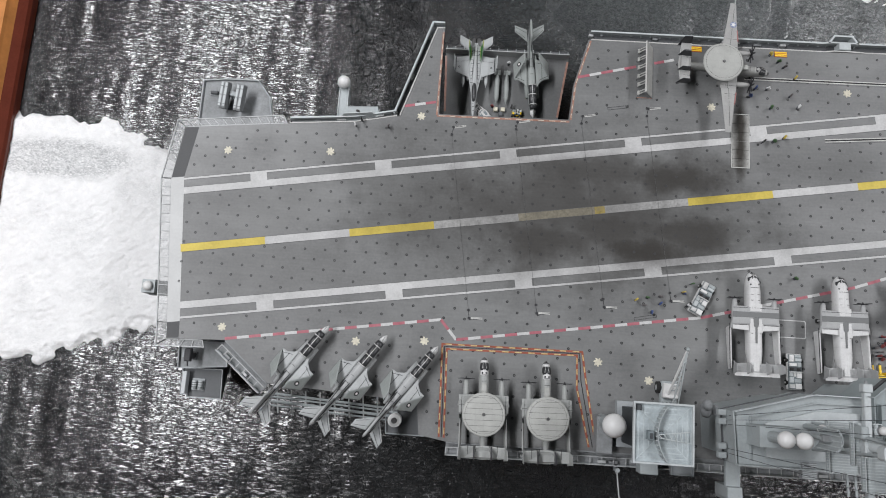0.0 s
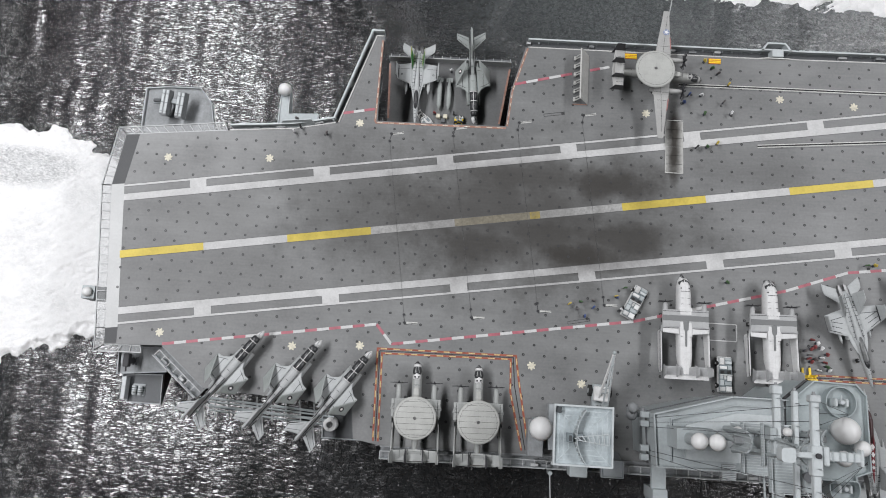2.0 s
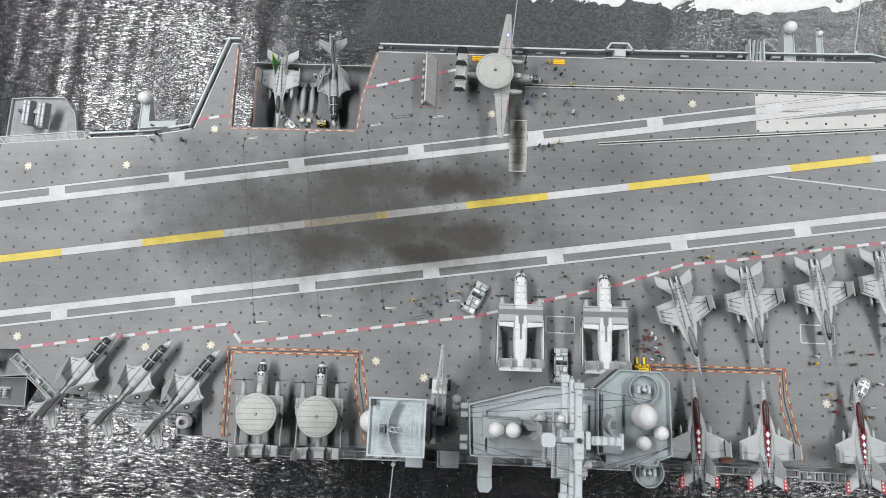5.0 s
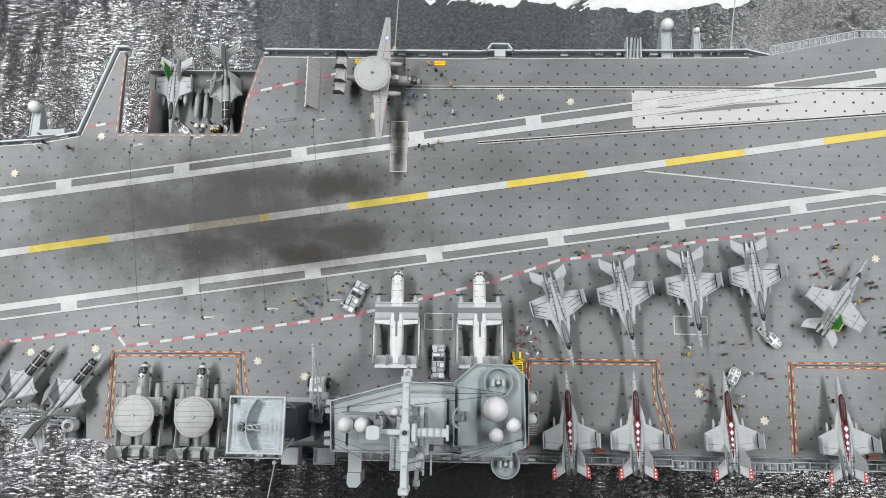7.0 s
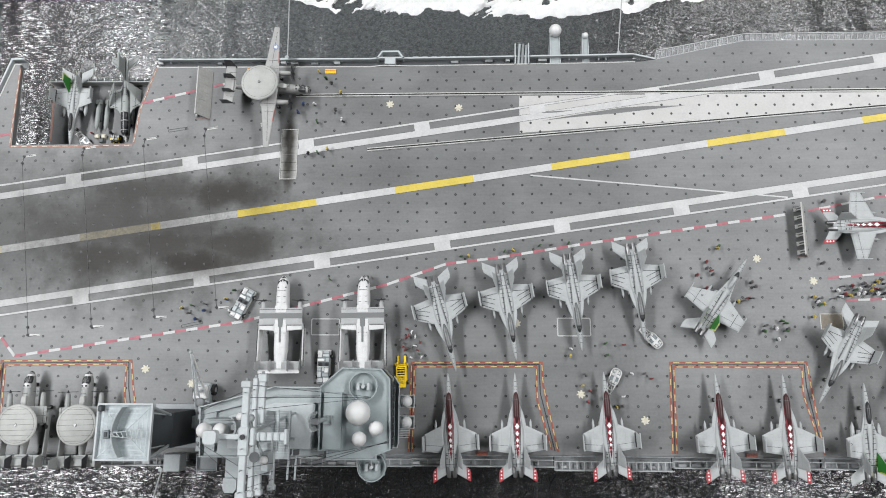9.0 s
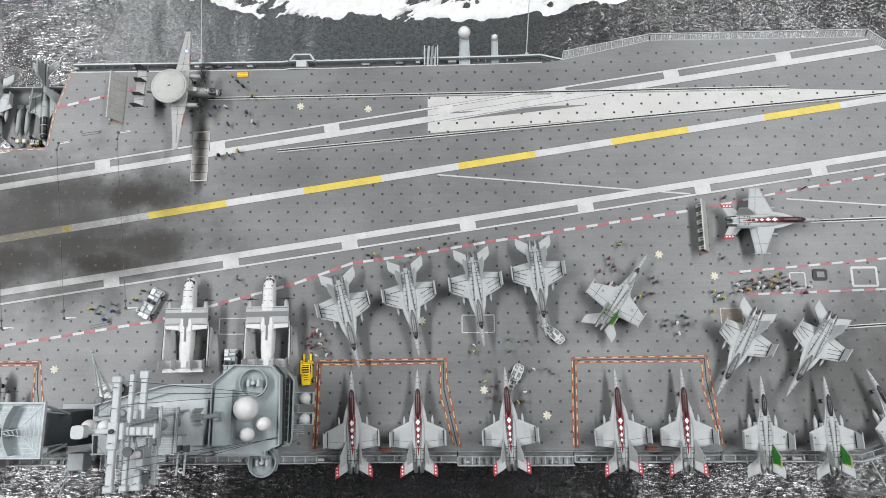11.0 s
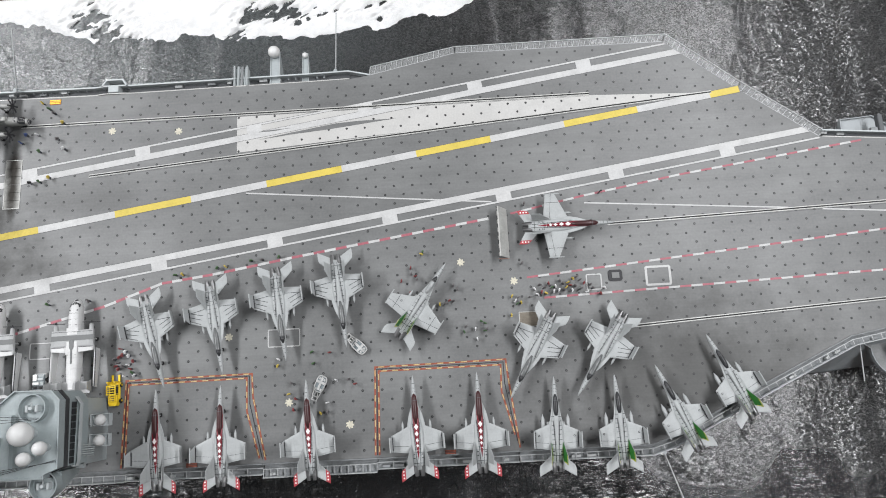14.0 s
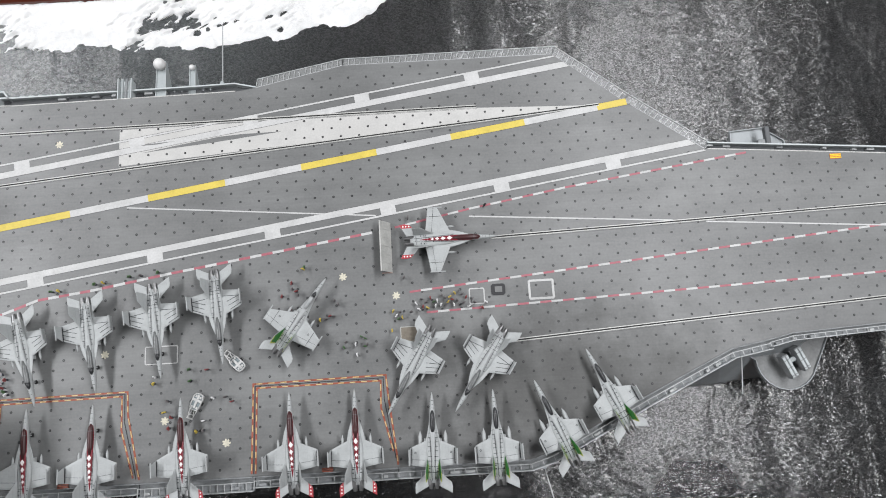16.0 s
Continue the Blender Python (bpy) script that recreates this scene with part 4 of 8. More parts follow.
for k in range(-3, 15):
    o = Y0 + LANE * DASH * k
    a0 = 0.0 if k > -3 else cross(o, LANE, STERN_A, STERN_B)
    a1 = DASH if k < 14 else cross(o, LANE, BOW_A, BOW_B) - 0.001
    if a1 > a0:
        mark("centre_dash", lane_band(o, -0.0021, 0.0021, MZ, a0, a1), (WORNYELLOW if k == 2 else YELLOW) if k % 2 == 0 else (WORNWHITE if k in (1, 3) else WHITE), "yellow dash of the landing centre line" if k % 2 == 0 else "white dash of the landing centre line")

o = Y0 + LANE * DASH * 2
mark("centre_dash", lane_band(o, -0.0020, 0.0020, MZ + 0.00004, DASH * 0.90, DASH * 1.02), WORNGOLD, "short yellow end of a worn centre line dash")

# ---- stern and other painted areas ----
mark("stern_strip", flat([(-0.1594, 0.033), (-0.1522, 0.034), (-0.1443, -0.046), (-0.151, -0.047)], 0.00006), STERN, "pale grey painted strip along the stern edge")
mark("stern_corner", flat([(-0.1552, 0.0628), (-0.1475, 0.0634), (-0.1522, 0.0342), (-0.1592, 0.0332)], 0.00006), DARKDECK, "dark grey painted corner patch of the deck")
mark("stern_corner", flat([(-0.151, -0.0472), (-0.1443, -0.0462), (-0.1438, -0.0548), (-0.1503, -0.0553)], 0.00006), DARKDECK, "dark grey painted corner patch of the deck")
mark("launch_area", flat([(0.2926, 0.1098), (0.2927, 0.0862), (0.40, 0.0945), (0.50, 0.1023), (0.588, 0.1096), (0.512, 0.1120)], 0.00005), LAUNCH, "scuffed off-white painted launching area")
mark("launch_wedge", flat([(0.3061, 0.0994), (0.3061, 0.0987), (0.3148, 0.0990), (0.3267, 0.1006)], 0.00012), DECK, "thin grey wedge left unpainted")
mark("launch_wedge", flat([(0.3063, 0.0939), (0.3266, 0.0963), (0.3502, 0.0984), (0.3913, 0.1033), (0.3671, 0.1029), (0.3536, 0.1020), (0.3266, 0.0976)], 0.00012), DECK, "thin grey wedge left unpainted")
for a, b in (((0.2985, 0.0600), (0.447, 0.0467)), ((0.5028, 0.0431), (0.6246, 0.0337)), ((0.6449, 0.0318), (0.789, 0.0205))):
    mark("guide_line", strip([a, b], 0.0008, -0.0006, 0.00014), WHITE, "thin white guide line")


def dashes(points, width, length, paints, names, z=0.00012):
    """Paint dashes of alternate colours along a line of points."""
    pts = [Vector(p) for p in points]
    k = 0
    for a, b in zip(pts, pts[1:]):
        d = b - a
        n = max(1, round(d.length / length))
        for i in range(n):
            p, q = a + d * (i / n), a + d * ((i + 1) / n)
            mark(names[k % len(paints)][0], strip([tuple(p), tuple(q)], width, -0.0006, z), paints[k % len(paints)], names[k % len(paints)][1])
            k += 1


FOUL = (("foul_line_dash", "red dash of the foul line"), ("foul_line_dash", "white dash of the foul line"))
for line in ([(-0.1187, -0.0537), (-0.0038, -0.0361), (0.0050, -0.0462), (0.1340, -0.0262), (0.2155, -0.0048), (0.249, 0.0071), (0.279, 0.0109), (0.326, 0.0186), (0.4445, 0.0364)],
             [(0.458, 0.0387), (0.503, 0.0477), (0.562, 0.0577), (0.6752, 0.0737)], [(-0.0323, 0.0826), (-0.0145, 0.0861)], [(0.0647, 0.1055), (0.0972, 0.1137)], [(0.1075, 0.1163), (0.1185, 0.119)],
             [(0.465, -0.0005), (0.7493, 0.0237), (0.789, 0.0271)], [(0.4743, -0.013), (0.7473, -0.0045), (0.789, -0.0032)]):
    dashes(line, 0.0015 if line[0][0] < 0.4 else 0.0012, 0.0066, (REDM, WHITE), FOUL)

# lifts: seams cut in the deck and two dashed border lines
for x, outer, inner in ((0.0, [(-0.0009, -0.0968), (-0.0021, -0.0489), (0.072, -0.0483), (0.0739, -0.0604), (0.0805, -0.0964)], [(0.0017, -0.097), (0.0004, -0.0513), (0.0693, -0.0503), (0.0698, -0.0673), (0.0769, -0.0968)]),
                        (0.230, [(0.2291, -0.097), (0.2302, -0.0487), (0.3027, -0.0483), (0.3033, -0.0611), (0.3106, -0.0965)], [(0.2312, -0.097), (0.2317, -0.0512), (0.2997, -0.0506), (0.2999, -0.0693), (0.3072, -0.0954)]),
                        (0.374, [(0.3726, -0.097), (0.3737, -0.0482), (0.449, -0.0474), (0.4497, -0.0564), (0.454, -0.0968)], [(0.3748, -0.097), (0.3757, -0.0505), (0.4460, -0.0504), (0.4456, -0.0654), (0.4517, -0.0896)])):
    for line in (outer, inner):
        mark("lift_border_band", strip(line, 0.00105, -0.0006, 0.00009), ORANGE, "orange-red border band painted round the lift")
        pts = [Vector(p) for p in line]
        for a, b in zip(pts, pts[1:]):
            d = b - a
            n = max(1, round(d.length / 0.0066))
            for i in range(n):
                p, q = a + d * ((i + 0.25) / n), a + d * ((i + 0.75) / n)
                mark("lift_border_dash", strip([tuple(p), tuple(q)], 0.00052, -0.0006, 0.00016), YELLOWPALE, "yellow dash inside the lift border")
    mid = [tuple((Vector(a) + Vector(b)) / 2) for a, b in zip(outer, inner)]
    mark("lift_seam", strip(mid, 0.0005, -0.0006, 0.00012), SEAM, "dark seam between the lift and the deck", "seam")
# port lift opening
for line in ([(-0.0131, 0.1285), (-0.0137, 0.0785)], [(-0.0137, 0.0780), (0.0608, 0.0788)], [(0.0614, 0.080), (0.0635, 0.101), (0.0713, 0.128)]):
    mark("opening_border_band", strip(line, 0.0011, -0.0006, 0.00009), ORANGEWORN, "worn orange border along the lift opening")
    pts = [Vector(p) for p in line]
    for a, b in zip(pts, pts[1:]):
        n = max(1, round((b - a).length / 0.006))
        for i in range(n):
            p, q = a + (b - a) * ((i + 0.2) / n), a + (b - a) * ((i + 0.7) / n)
            mark("opening_border_dash", strip([tuple(p), tuple(q)], 0.0003, -0.0006, 0.00015), CREAM, "pale dash along the lift opening")

# catapult tracks: a dark slot between two steel rails
for a, b in (((0.158, 0.1103), (0.512, 0.1131)), ((0.202, 0.076), (0.588, 0.1100)), ((0.5154, 0.0295), (0.789, 0.0378)), ((0.5223, -0.0322), (0.789, -0.0168))):
    track = mark("catapult_track", strip([a, b], 0.0019, -0.0006, 0.00017), RAIL, "pale steel catapult track with a dark slot", "track")
    part("slot", strip([a, b], 0.0008, -0.0006, 0.00022), TYRE, track, "black slot of the track")
    d = (Vector(b) - Vector(a)).normalized()
    n = Vector((-d.y, d.x)) * 0.0016
    part("edge_seam", strip([tuple(Vector(a) - n), tuple(Vector(b) - n)], 0.00014, -0.0006, 0.00009), SEAMSOFT, track)

# arresting wires
for (a, b) in (((-0.0045, 0.0675), (0.0106, -0.0300)), ((0.0312, 0.0726), (0.0465, -0.0250)), ((0.0675, 0.0782), (0.0822, -0.0195)), ((0.1038, 0.0846), (0.1176, -0.0140))):
    wire = part("arresting_wire", strip([a, b], 0.00011, 0.0000, 0.0002), WIRE)
    tagged(wire, "thin black arresting wire stretched across the deck", "wire", kind="structure")
    for (x, y), s in ((a, 1), (b, -1)):
        part("sheave", tube(bmesh.new(), (x, y, 0), (x, y, 0.0005), 0.0007, n=10, scale=1), SEAM, wire)
        part("sheave_head", tube(bmesh.new(), (x + 0.0006, y + s * 0.0043, 0), (x + 0.0006, y + s * 0.0043, 0.0004), 0.00075, n=10, scale=1), SEAM, wire)
        part("sheave_cover", strip([(x + 0.0016, y + s * 0.0043), (x + 0.0077, y + s * 0.0048 + 0.0006)], 0.0011, -0.0006, 0.0001), RAIL, wire)
        part("sheave_slot", strip([(x, y + s * 0.0006), (x + 0.0008, y + s * 0.0048 - 0.0004), (x + 0.0077, y + s * 0.0048 + 0.0006)], 0.00028, -0.0006, 0.00014), SEAM, wire)
for a, b in (((0.099, -0.0291), (0.1106, -0.0267)), ((0.082, 0.0877), (0.0936, 0.0896))):
    d = (Vector(b) - Vector(a)).normalized()
    n = Vector((-d.y, d.x)) * 0.0007
    loop = [tuple(Vector(a) + n), tuple(Vector(b) + n), tuple(Vector(b) - n), tuple(Vector(a) - n), tuple(Vector(a) + n)]
    mark("deck_slot", strip(loop, 0.00022, -0.0006, 0.00012), SEAM, "dark outline of a long deck slot", "seam")


def frame_outline(x0, y0, x1, y1, w, material, name, label):
    r = 0.0005
    pts = [(x0 + r, y0), (x1 - r, y0), (x1, y0 - r), (x1, y1 + r), (x1 - r, y1), (x0 + r, y1), (x0, y1 + r), (x0, y0 - r), (x0 + r, y0)]
    return mark(name, strip(pts, w, -0.0006, 0.00012), material, label)


frame_outline(0.5352, 0.0020, 0.5492, -0.0086, 0.0013, WHITE, "square_marking", "white painted square outline on the deck")
frame_outline(0.4999, -0.0007, 0.5085, -0.0096, 0.0007, WHITE, "square_marking", "white painted square outline on the deck")
frame_outline(0.3121, -0.0237, 0.3304, -0.0336, 0.0006, WHITE, "square_marking", "thin white painted box outline on the deck")
frame_outline(0.1731, -0.0246, 0.1889, -0.0336, 0.0005, WHITE, "square_marking", "thin white painted box outline on the deck")
hatch = mark("deck_hatch", slab([(0.5128, 0.0004), (0.5138, 0.0013), (0.5200, 0.0013), (0.5210, 0.0004), (0.5210, -0.0044), (0.5200, -0.0053), (0.5138, -0.0053), (0.5128, -0.0044)], -0.0006, 0.0006), SEAM, "raised black-rimmed deck hatch", "hatch")
part("hatch_lid", slab([(0.5149, -0.0003), (0.5192, -0.0003), (0.5192, -0.0036), (0.5149, -0.0036)], 0.0003, 0.0009), DECK, hatch)

# star-shaped fuelling pads
for i, (x, y) in enumerate(((-0.1294, 0.0508), (-0.0717, 0.0535), (-0.0223, 0.0772), (0.1396, 0.092), (-0.0483, -0.0505), (-0.0118, -0.0480), (0.0804, -0.053), (0.1071, -0.0609), (0.2150, 0.1045), (-0.1210, -0.0476),
                            (0.2563, 0.1022), (0.4263, 0.0106), (0.4571, -0.0022), (0.324, -0.0656), (0.3586, -0.0795), (0.2891, -0.0267))):
    pts = []
    for k in range(56):
        a = 2 * math.pi * k / 56
        r = 0.00195 + 0.00045 * math.copysign(abs(math.sin(3.5 * a)) ** 0.5, math.sin(7 * a))
        pts.append((x + r * math.cos(a + 0.3 * i), y + r * math.sin(a + 0.3 * i)))
    mark("star_pad", flat(pts, 0.00014), CREAM, "cream painted star-shaped pad on the deck")

# tie-down dishes, a staggered lattice over the deck
def inside(x, y, poly):
    c = False
    for (x0, y0), (x1, y1) in zip(poly, poly[1:] + poly[:1]):
        if (y0 > y) != (y1 > y) and x < (x1 - x0) * (y - y0) / (y1 - y0) + x0:
            c = not c
    return c


def dishes():
    verts, faces, pits = [], [], []
    for row in range(-14, 40):
        for col in range(-60, 45):
            x = 0.383 + 0.01117 * (col + 0.5 * (row % 2))
            y = 0.088 - 0.00549 * (row + float(np.interp(x, (-0.14, 0.02, 0.12, 0.25, 0.30, 0.38, 0.57), (0.1, -0.18, 0.15, 0.38, 0.27, 0.14, -0.06)))) - 0.0063 * (x - 0.383)
            if not all(inside(x + dx, y + dy, DECK_LINE) for dx, dy in ((0.003, 0), (-0.003, 0), (0, 0.003), (0, -0.003))) or x < -0.151:
                continue
            o = Vector((x, y))
            t = abs((o - Y0).dot(SIDE))
            lane = (o - B0).dot(SIDE), (o - C0).dot(SIDE)
            if t < 0.0032 or -0.0055 < lane[0] < 0.006 or -0.006 < lane[1] < 0.0055:
                continue
            i0, n = len(verts), 8
            for r, z in ((0.00078, 0.00001), (0.00072, 0.000085), (0.00027, 0.00008), (0.00019, 0.00005)):
                verts.extend((x + r * math.cos(2 * math.pi * k / n), y + r * math.sin(2 * math.pi * k / n), z) for k in range(n))
            for a in range(3):
                for k in range(n):
                    faces.append((i0 + a * n + k, i0 + a * n + (k + 1) % n, i0 + (a + 1) * n + (k + 1) % n, i0 + (a + 1) * n + k))
            faces.append(tuple(i0 + 3 * n + k for k in range(n)))
            pits.append(len(faces) - 1)
    me = bpy.data.meshes.new("tie_down_dishes")
    me.from_pydata(verts, [], faces)
    me.materials.append(DISH)
    me.materials.append(DECK)
    for k in pits:
        me.polygons[k].material_index = 1
    return new("tie_down_dishes", me)


d = dishes()
d.parent = deck
tagged(d, "small dark tie-down dishes sunk in the deck", kind="stuff")

# ---- aircraft ----
def legs(th, spots, grey):
    """Landing gear: a strut with a wheel at each (x, y, top)."""
    for x, y, top in spots:
        leg = part("gear_leg", tube(bmesh.new(), (x, y, 0.5), (x, y, top), 0.13), grey, th)
        part("wheel", tube(bmesh.new(), (x, y - 0.16, 0.38), (x, y + 0.16, 0.38), 0.38, n=12), TYRE, leg)


def fighter(label, body, spine=None, green=False, folded=True, tip_paint=None, long=True, tanks=True, group="fighters", bold=True, canopy_paint=None):
    """A twin-finned fighter jet, nose to +x, standing on its wheels; two lengths."""
    L = 20.0 if long else 18.8
    th = empty("fighter_jet", label, "model jet", group)
    X = lambda d: L / 2 - d * L / 18.2
    f = [(X(0), 0.04, 2.55, 0.04), (X(0.6), 0.20, 2.5, 0.22), (X(1.8), 0.40, 2.5, 0.45), (X(3.2), 0.52, 2.55, 0.64), (X(5.2), 0.64, 2.6, 0.80), (X(7.2), 0.85, 2.5, 0.84, 2.4),
         (X(8.8), 1.25, 2.4, 0.84, 3), (X(10.5), 1.42, 2.35, 0.84, 3.4), (X(13), 1.36, 2.35, 0.78, 3.2), (X(15), 1.15, 2.4, 0.62, 3), (X(16.3), 0.98, 2.42, 0.5, 3)]
    fus = part("fuselage", loft(f), [body, SEAM], th, smooth=True)
    wide = 1.0 if long else 0.82
    bm = loft([(X(6.8), 0.50 * wide, 3.10, 0.14), (X(7.8), 0.62 * wide, 3.22, 0.24), (X(9.5), 0.52 * wide, 3.24, 0.24), (X(11.5), 0.38 * wide, 3.16, 0.22), (X(13.2), 0.24 * wide, 3.04, 0.18), (X(14.6), 0.06, 2.95, 0.1)], 12)
    part("spine", bm, spine or body, fus, smooth=True)
    top = lambda x, y: 3.27 - 0.034 * max(0.0, (L / 2 - x) * 18.2 / L - 10.5)
    bm = bmesh.new()
    cross = (8.6, 9.4, 10.4, 11.3, 12.0, 12.8, 13.4, 15.2) if long else (7.4, 8.2, 9.0, 9.8, 10.6, 11.6, 12.4, 13.4, 14.4)
    for d in cross:
        h = 0.98 if not spine or d > 13 else 0.6
        seams(bm, [((X(d), -h), (X(d), h))], lambda x, y: top(x, y) + (0.24 if abs(y) < 0.1 and not spine else 0.0), 0.075, 0)
    for sy in (-1, 1):
        seams(bm, [((X(8.2), sy * 0.72 * wide), (X(13.6), sy * 0.42 * wide)), ((X(13.6), sy * 0.42 * wide), (X(15.8), sy * 0.30))], lambda x, y: top(x, y) + 0.02, 0.075, 0)
        for d in (13.7, 14.3):
            seams(bm, [((X(d), sy * 0.62), (X(d), sy * 0.95))], lambda x, y: top(x, y) + 0.02, 0.16, 0)
    for d in (1.5, 2.3, 2.9):
        seams(bm, [((X(d), -0.24), (X(d), 0.24))], lambda x, y: 2.5 + 0.45 + 0.14 * (d - 1.8) + 0.03 - 0.5 * abs(y) * abs(y), 0.08, 0)
    part("panel_seam", bm, SEAM, fus)
    if spine:
        bm = loft([(X(3.2), 0.2, 2.95, 0.22), (X(3.8), 0.46, 3.0, 0.32), (X(5.0), 0.58, 3.05, 0.38), (X(6.6), 0.62, 3.06, 0.38), (X(8.0), 0.62, 3.08, 0.36)], 12)
        part("cockpit_surround", bm, spine, fus, "maroon paint round the cockpit", smooth=True)
        for k, d in enumerate((9.0, 10.2, 11.3, 12.2, 13.0, 13.6)):
            r = 0.58 - 0.07 * k
            bm = panel([(X(d) + r, 0), (X(d), 0.72 * r), (X(d) - r, 0), (X(d), -0.72 * r)], 3.51 - 0.02 * k - 0.016 * k * k, 0.08)
            part("diamond", bm, DIAMOND, fus, "white painted diamond")
    cw = 0.54 if long else 0.48
    canopy = part("canopy", loft([(X(3.2), 0.14, 3.05, 0.1), (X(3.9), cw * 0.8, 3.18, 0.32), (X(4.8), cw, 3.28, 0.44), (X(6.0), cw, 3.28, 0.44), (X(7.2 if long else 6.6), cw * 0.92, 3.24, 0.36), (X(8.5 if long else 7.2), cw * 0.6, 3.22, 0.29)], 14),
                  canopy_paint or (GLASS_RED if spine else GLASS), th, smooth=True)
    if canopy_paint:
        part("windscreen", loft([(X(3.22), 0.14, 3.07, 0.1), (X(3.85), cw * 0.78, 3.19, 0.33), (X(4.4), cw * 0.94, 3.25, 0.42)], 14), GLASS, canopy, "black windscreen", smooth=True)
    part("canopy_frame", loft([(X(4.45), cw + 0.0, 3.26, 0.445), (X(4.53), cw + 0.01, 3.27, 0.455)], 14), FRAMEGREY, canopy)
    for sy in (-1, 1):
        if long:
            pts = [(X(4.9), sy * 0.45), (X(5.6), sy * 0.78), (X(6.4), sy * 1.12), (X(7.2), sy * 1.40), (X(8.0), sy * 1.60), (X(8.7), sy * 1.72), (X(9.6), sy * 1.74), (X(9.6), sy * 0.9), (X(6), sy * 0.4)]
        else:
            pts = [(X(4.6), sy * 0.45), (X(5.6), sy * 0.72), (X(6.6), sy * 0.90), (X(7.8), sy * 1.15), (X(8.8), sy * 1.40), (X(9.6), sy * 1.42), (X(9.6), sy * 0.8), (X(6), sy * 0.4)]
        part("strake", panel(pts, 2.84, 0.14), body, th)
        # wing: root, fold line, tip
        yr, yf, yt = 1.25, 4.8 if long else 4.15, 6.7 if long else 5.9
        le = lambda y: 8.7 + (y - 1.25) * 0.42
        te = lambda y: 13.5 - (y - 1.25) * 0.14
        wz = lambda x, y: 2.78
        ye = yf if folded else yt
        bm = panel([(X(le(yr)), sy * yr), (X(le(ye)), sy * ye), (X(te(ye)), sy * ye), (X(te(yr)), sy * yr)], wz, 0.28)
        segs = [((X(te(yr) - 1.25), sy * yr * 1.3), (X(te(ye) - 1.05), sy * ye))]
        if bold:
            segs += [((X(le(2.9) + 0.25 + 0.75 * k), sy * (2.7 - 0.3 * k)), (X(le(ye) + 0.35 + 0.75 * k), sy * (ye - 0.1))) for k in range(3)]
        seams(bm, segs, lambda x, y: 2.95, 0.10 if bold else 0.05)
        if not folded:
            seams(bm, [((X(le(yf) + 0.1), sy * yf), (X(te(yf) - 0.1), sy * yf))], lambda x, y: 2.95, 0.08)
        wing = part("wing", bm, [body, SEAM], th)
        if folded:
            bm = panel([(X(le(yf)), 0), (X(le(yf) + 0.8), yt - yf), (X(te(yf) - 0.2), yt - yf), (X(te(yf)), 0)], 0, 0.2)
            m = Matrix.Translation((0, sy * (yf + 0.12) * S, 2.85 * S)) @ Euler((radians(79 if sy > 0 else 101), 0, 0)).to_matrix().to_4x4()
            tip = part("folded_wing_tip", turned(bm, m), body, wing)
            part("fold_hinge", box(bmesh.new(), X(le(yf) + 0.3), X(te(yf) - 0.2), sy * yf - 0.09, sy * yf + 0.09, 2.6, 2.97), SEAM, wing)
            bm = tube(bmesh.new(), (X(le(yf) + 0.2), sy * (yf + 0.4), 2.85 + yt - yf), (X(te(yf) - 0.1), sy * (yf + 0.4), 2.85 + yt - yf), 0.12)
            part("tip_rail", bm, body, wing)
        else:
            bm = tube(bmesh.new(), (X(le(yt) - 0.9), sy * yt, 2.78), (X(te(yt) + 0.2), sy * yt, 2.78), 0.11)
            part("tip_rail", bm, body, wing)
        if not long:
            bm = tube(bmesh.new(), (X(10.9), sy * 3.4, 2.94), (X(10.9), sy * 3.4, 2.965), 0.2, n=12)
            part("roundel", bm, SEAM, wing)
            part("roundel_centre", tube(bmesh.new(), (X(10.9), sy * 3.4, 2.95), (X(10.9), sy * 3.4, 2.975), 0.11, n=10), body, wing)
        # tailplane
        pts = [(X(14.3), sy * 1.0), (X(16.3), sy * 3.4), (X(17.0), sy * 3.56), (X(18.2), sy * 3.5), (X(16.9), sy * 1.0)]
        tail = part("tailplane", panel(pts, 2.35, 0.16), body, th)
        if tip_paint:
            tip = panel([(X(15.75), sy * 2.72), (X(16.32), sy * 3.42), (X(17.02), sy * 3.58), (X(18.22), sy * 3.52), (X(17.85), sy * 2.72)], 2.37, 0.2)
            part("tailplane_tip", tip, tip_paint, tail, "red tailplane tip with white dots")
            for dx in (16.45, 17.0, 17.55):
                part("dot", tube(bmesh.new(), (X(dx), sy * 3.12, 2.4), (X(dx), sy * 3.12, 2.5), 0.16), DIAMOND, tail)
        # fin, its inner face painted on the green jets
        hf, cant = (2.6, 19) if long else (2.7, 8)
        shape = [(X(11.8), 0), (X(14.3), hf), (X(15.9), hf), (X(15.6), 0)]
        m = Matrix.Translation((0, sy * 1.2 * S, 2.75 * S)) @ Euler((radians(90 - sy * cant), 0, 0)).to_matrix().to_4x4()
        fin = part("fin", turned(panel(shape, 0, 0.16), m), body, th)
        if green:
            shape = [(X(11.95), 0.05), (X(14.2), hf - 0.22), (X(15.75), hf - 0.22), (X(15.5), 0.05)]
            part("inner_face", turned(panel(shape, sy * 0.085, 0.04), m), green, fin, "green painted inner face of the fin")
            shape = [(X(14.2), hf - 0.22), (X(14.35), hf - 0.02), (X(16.0), hf - 0.02), (X(15.62), 0.6), (X(15.5), 0.6), (X(15.72), hf - 0.22)]
            part("fin_edge", turned(panel(shape, sy * 0.095, 0.04), m), FINEDGE, fin, "yellow-green edge of the fin")
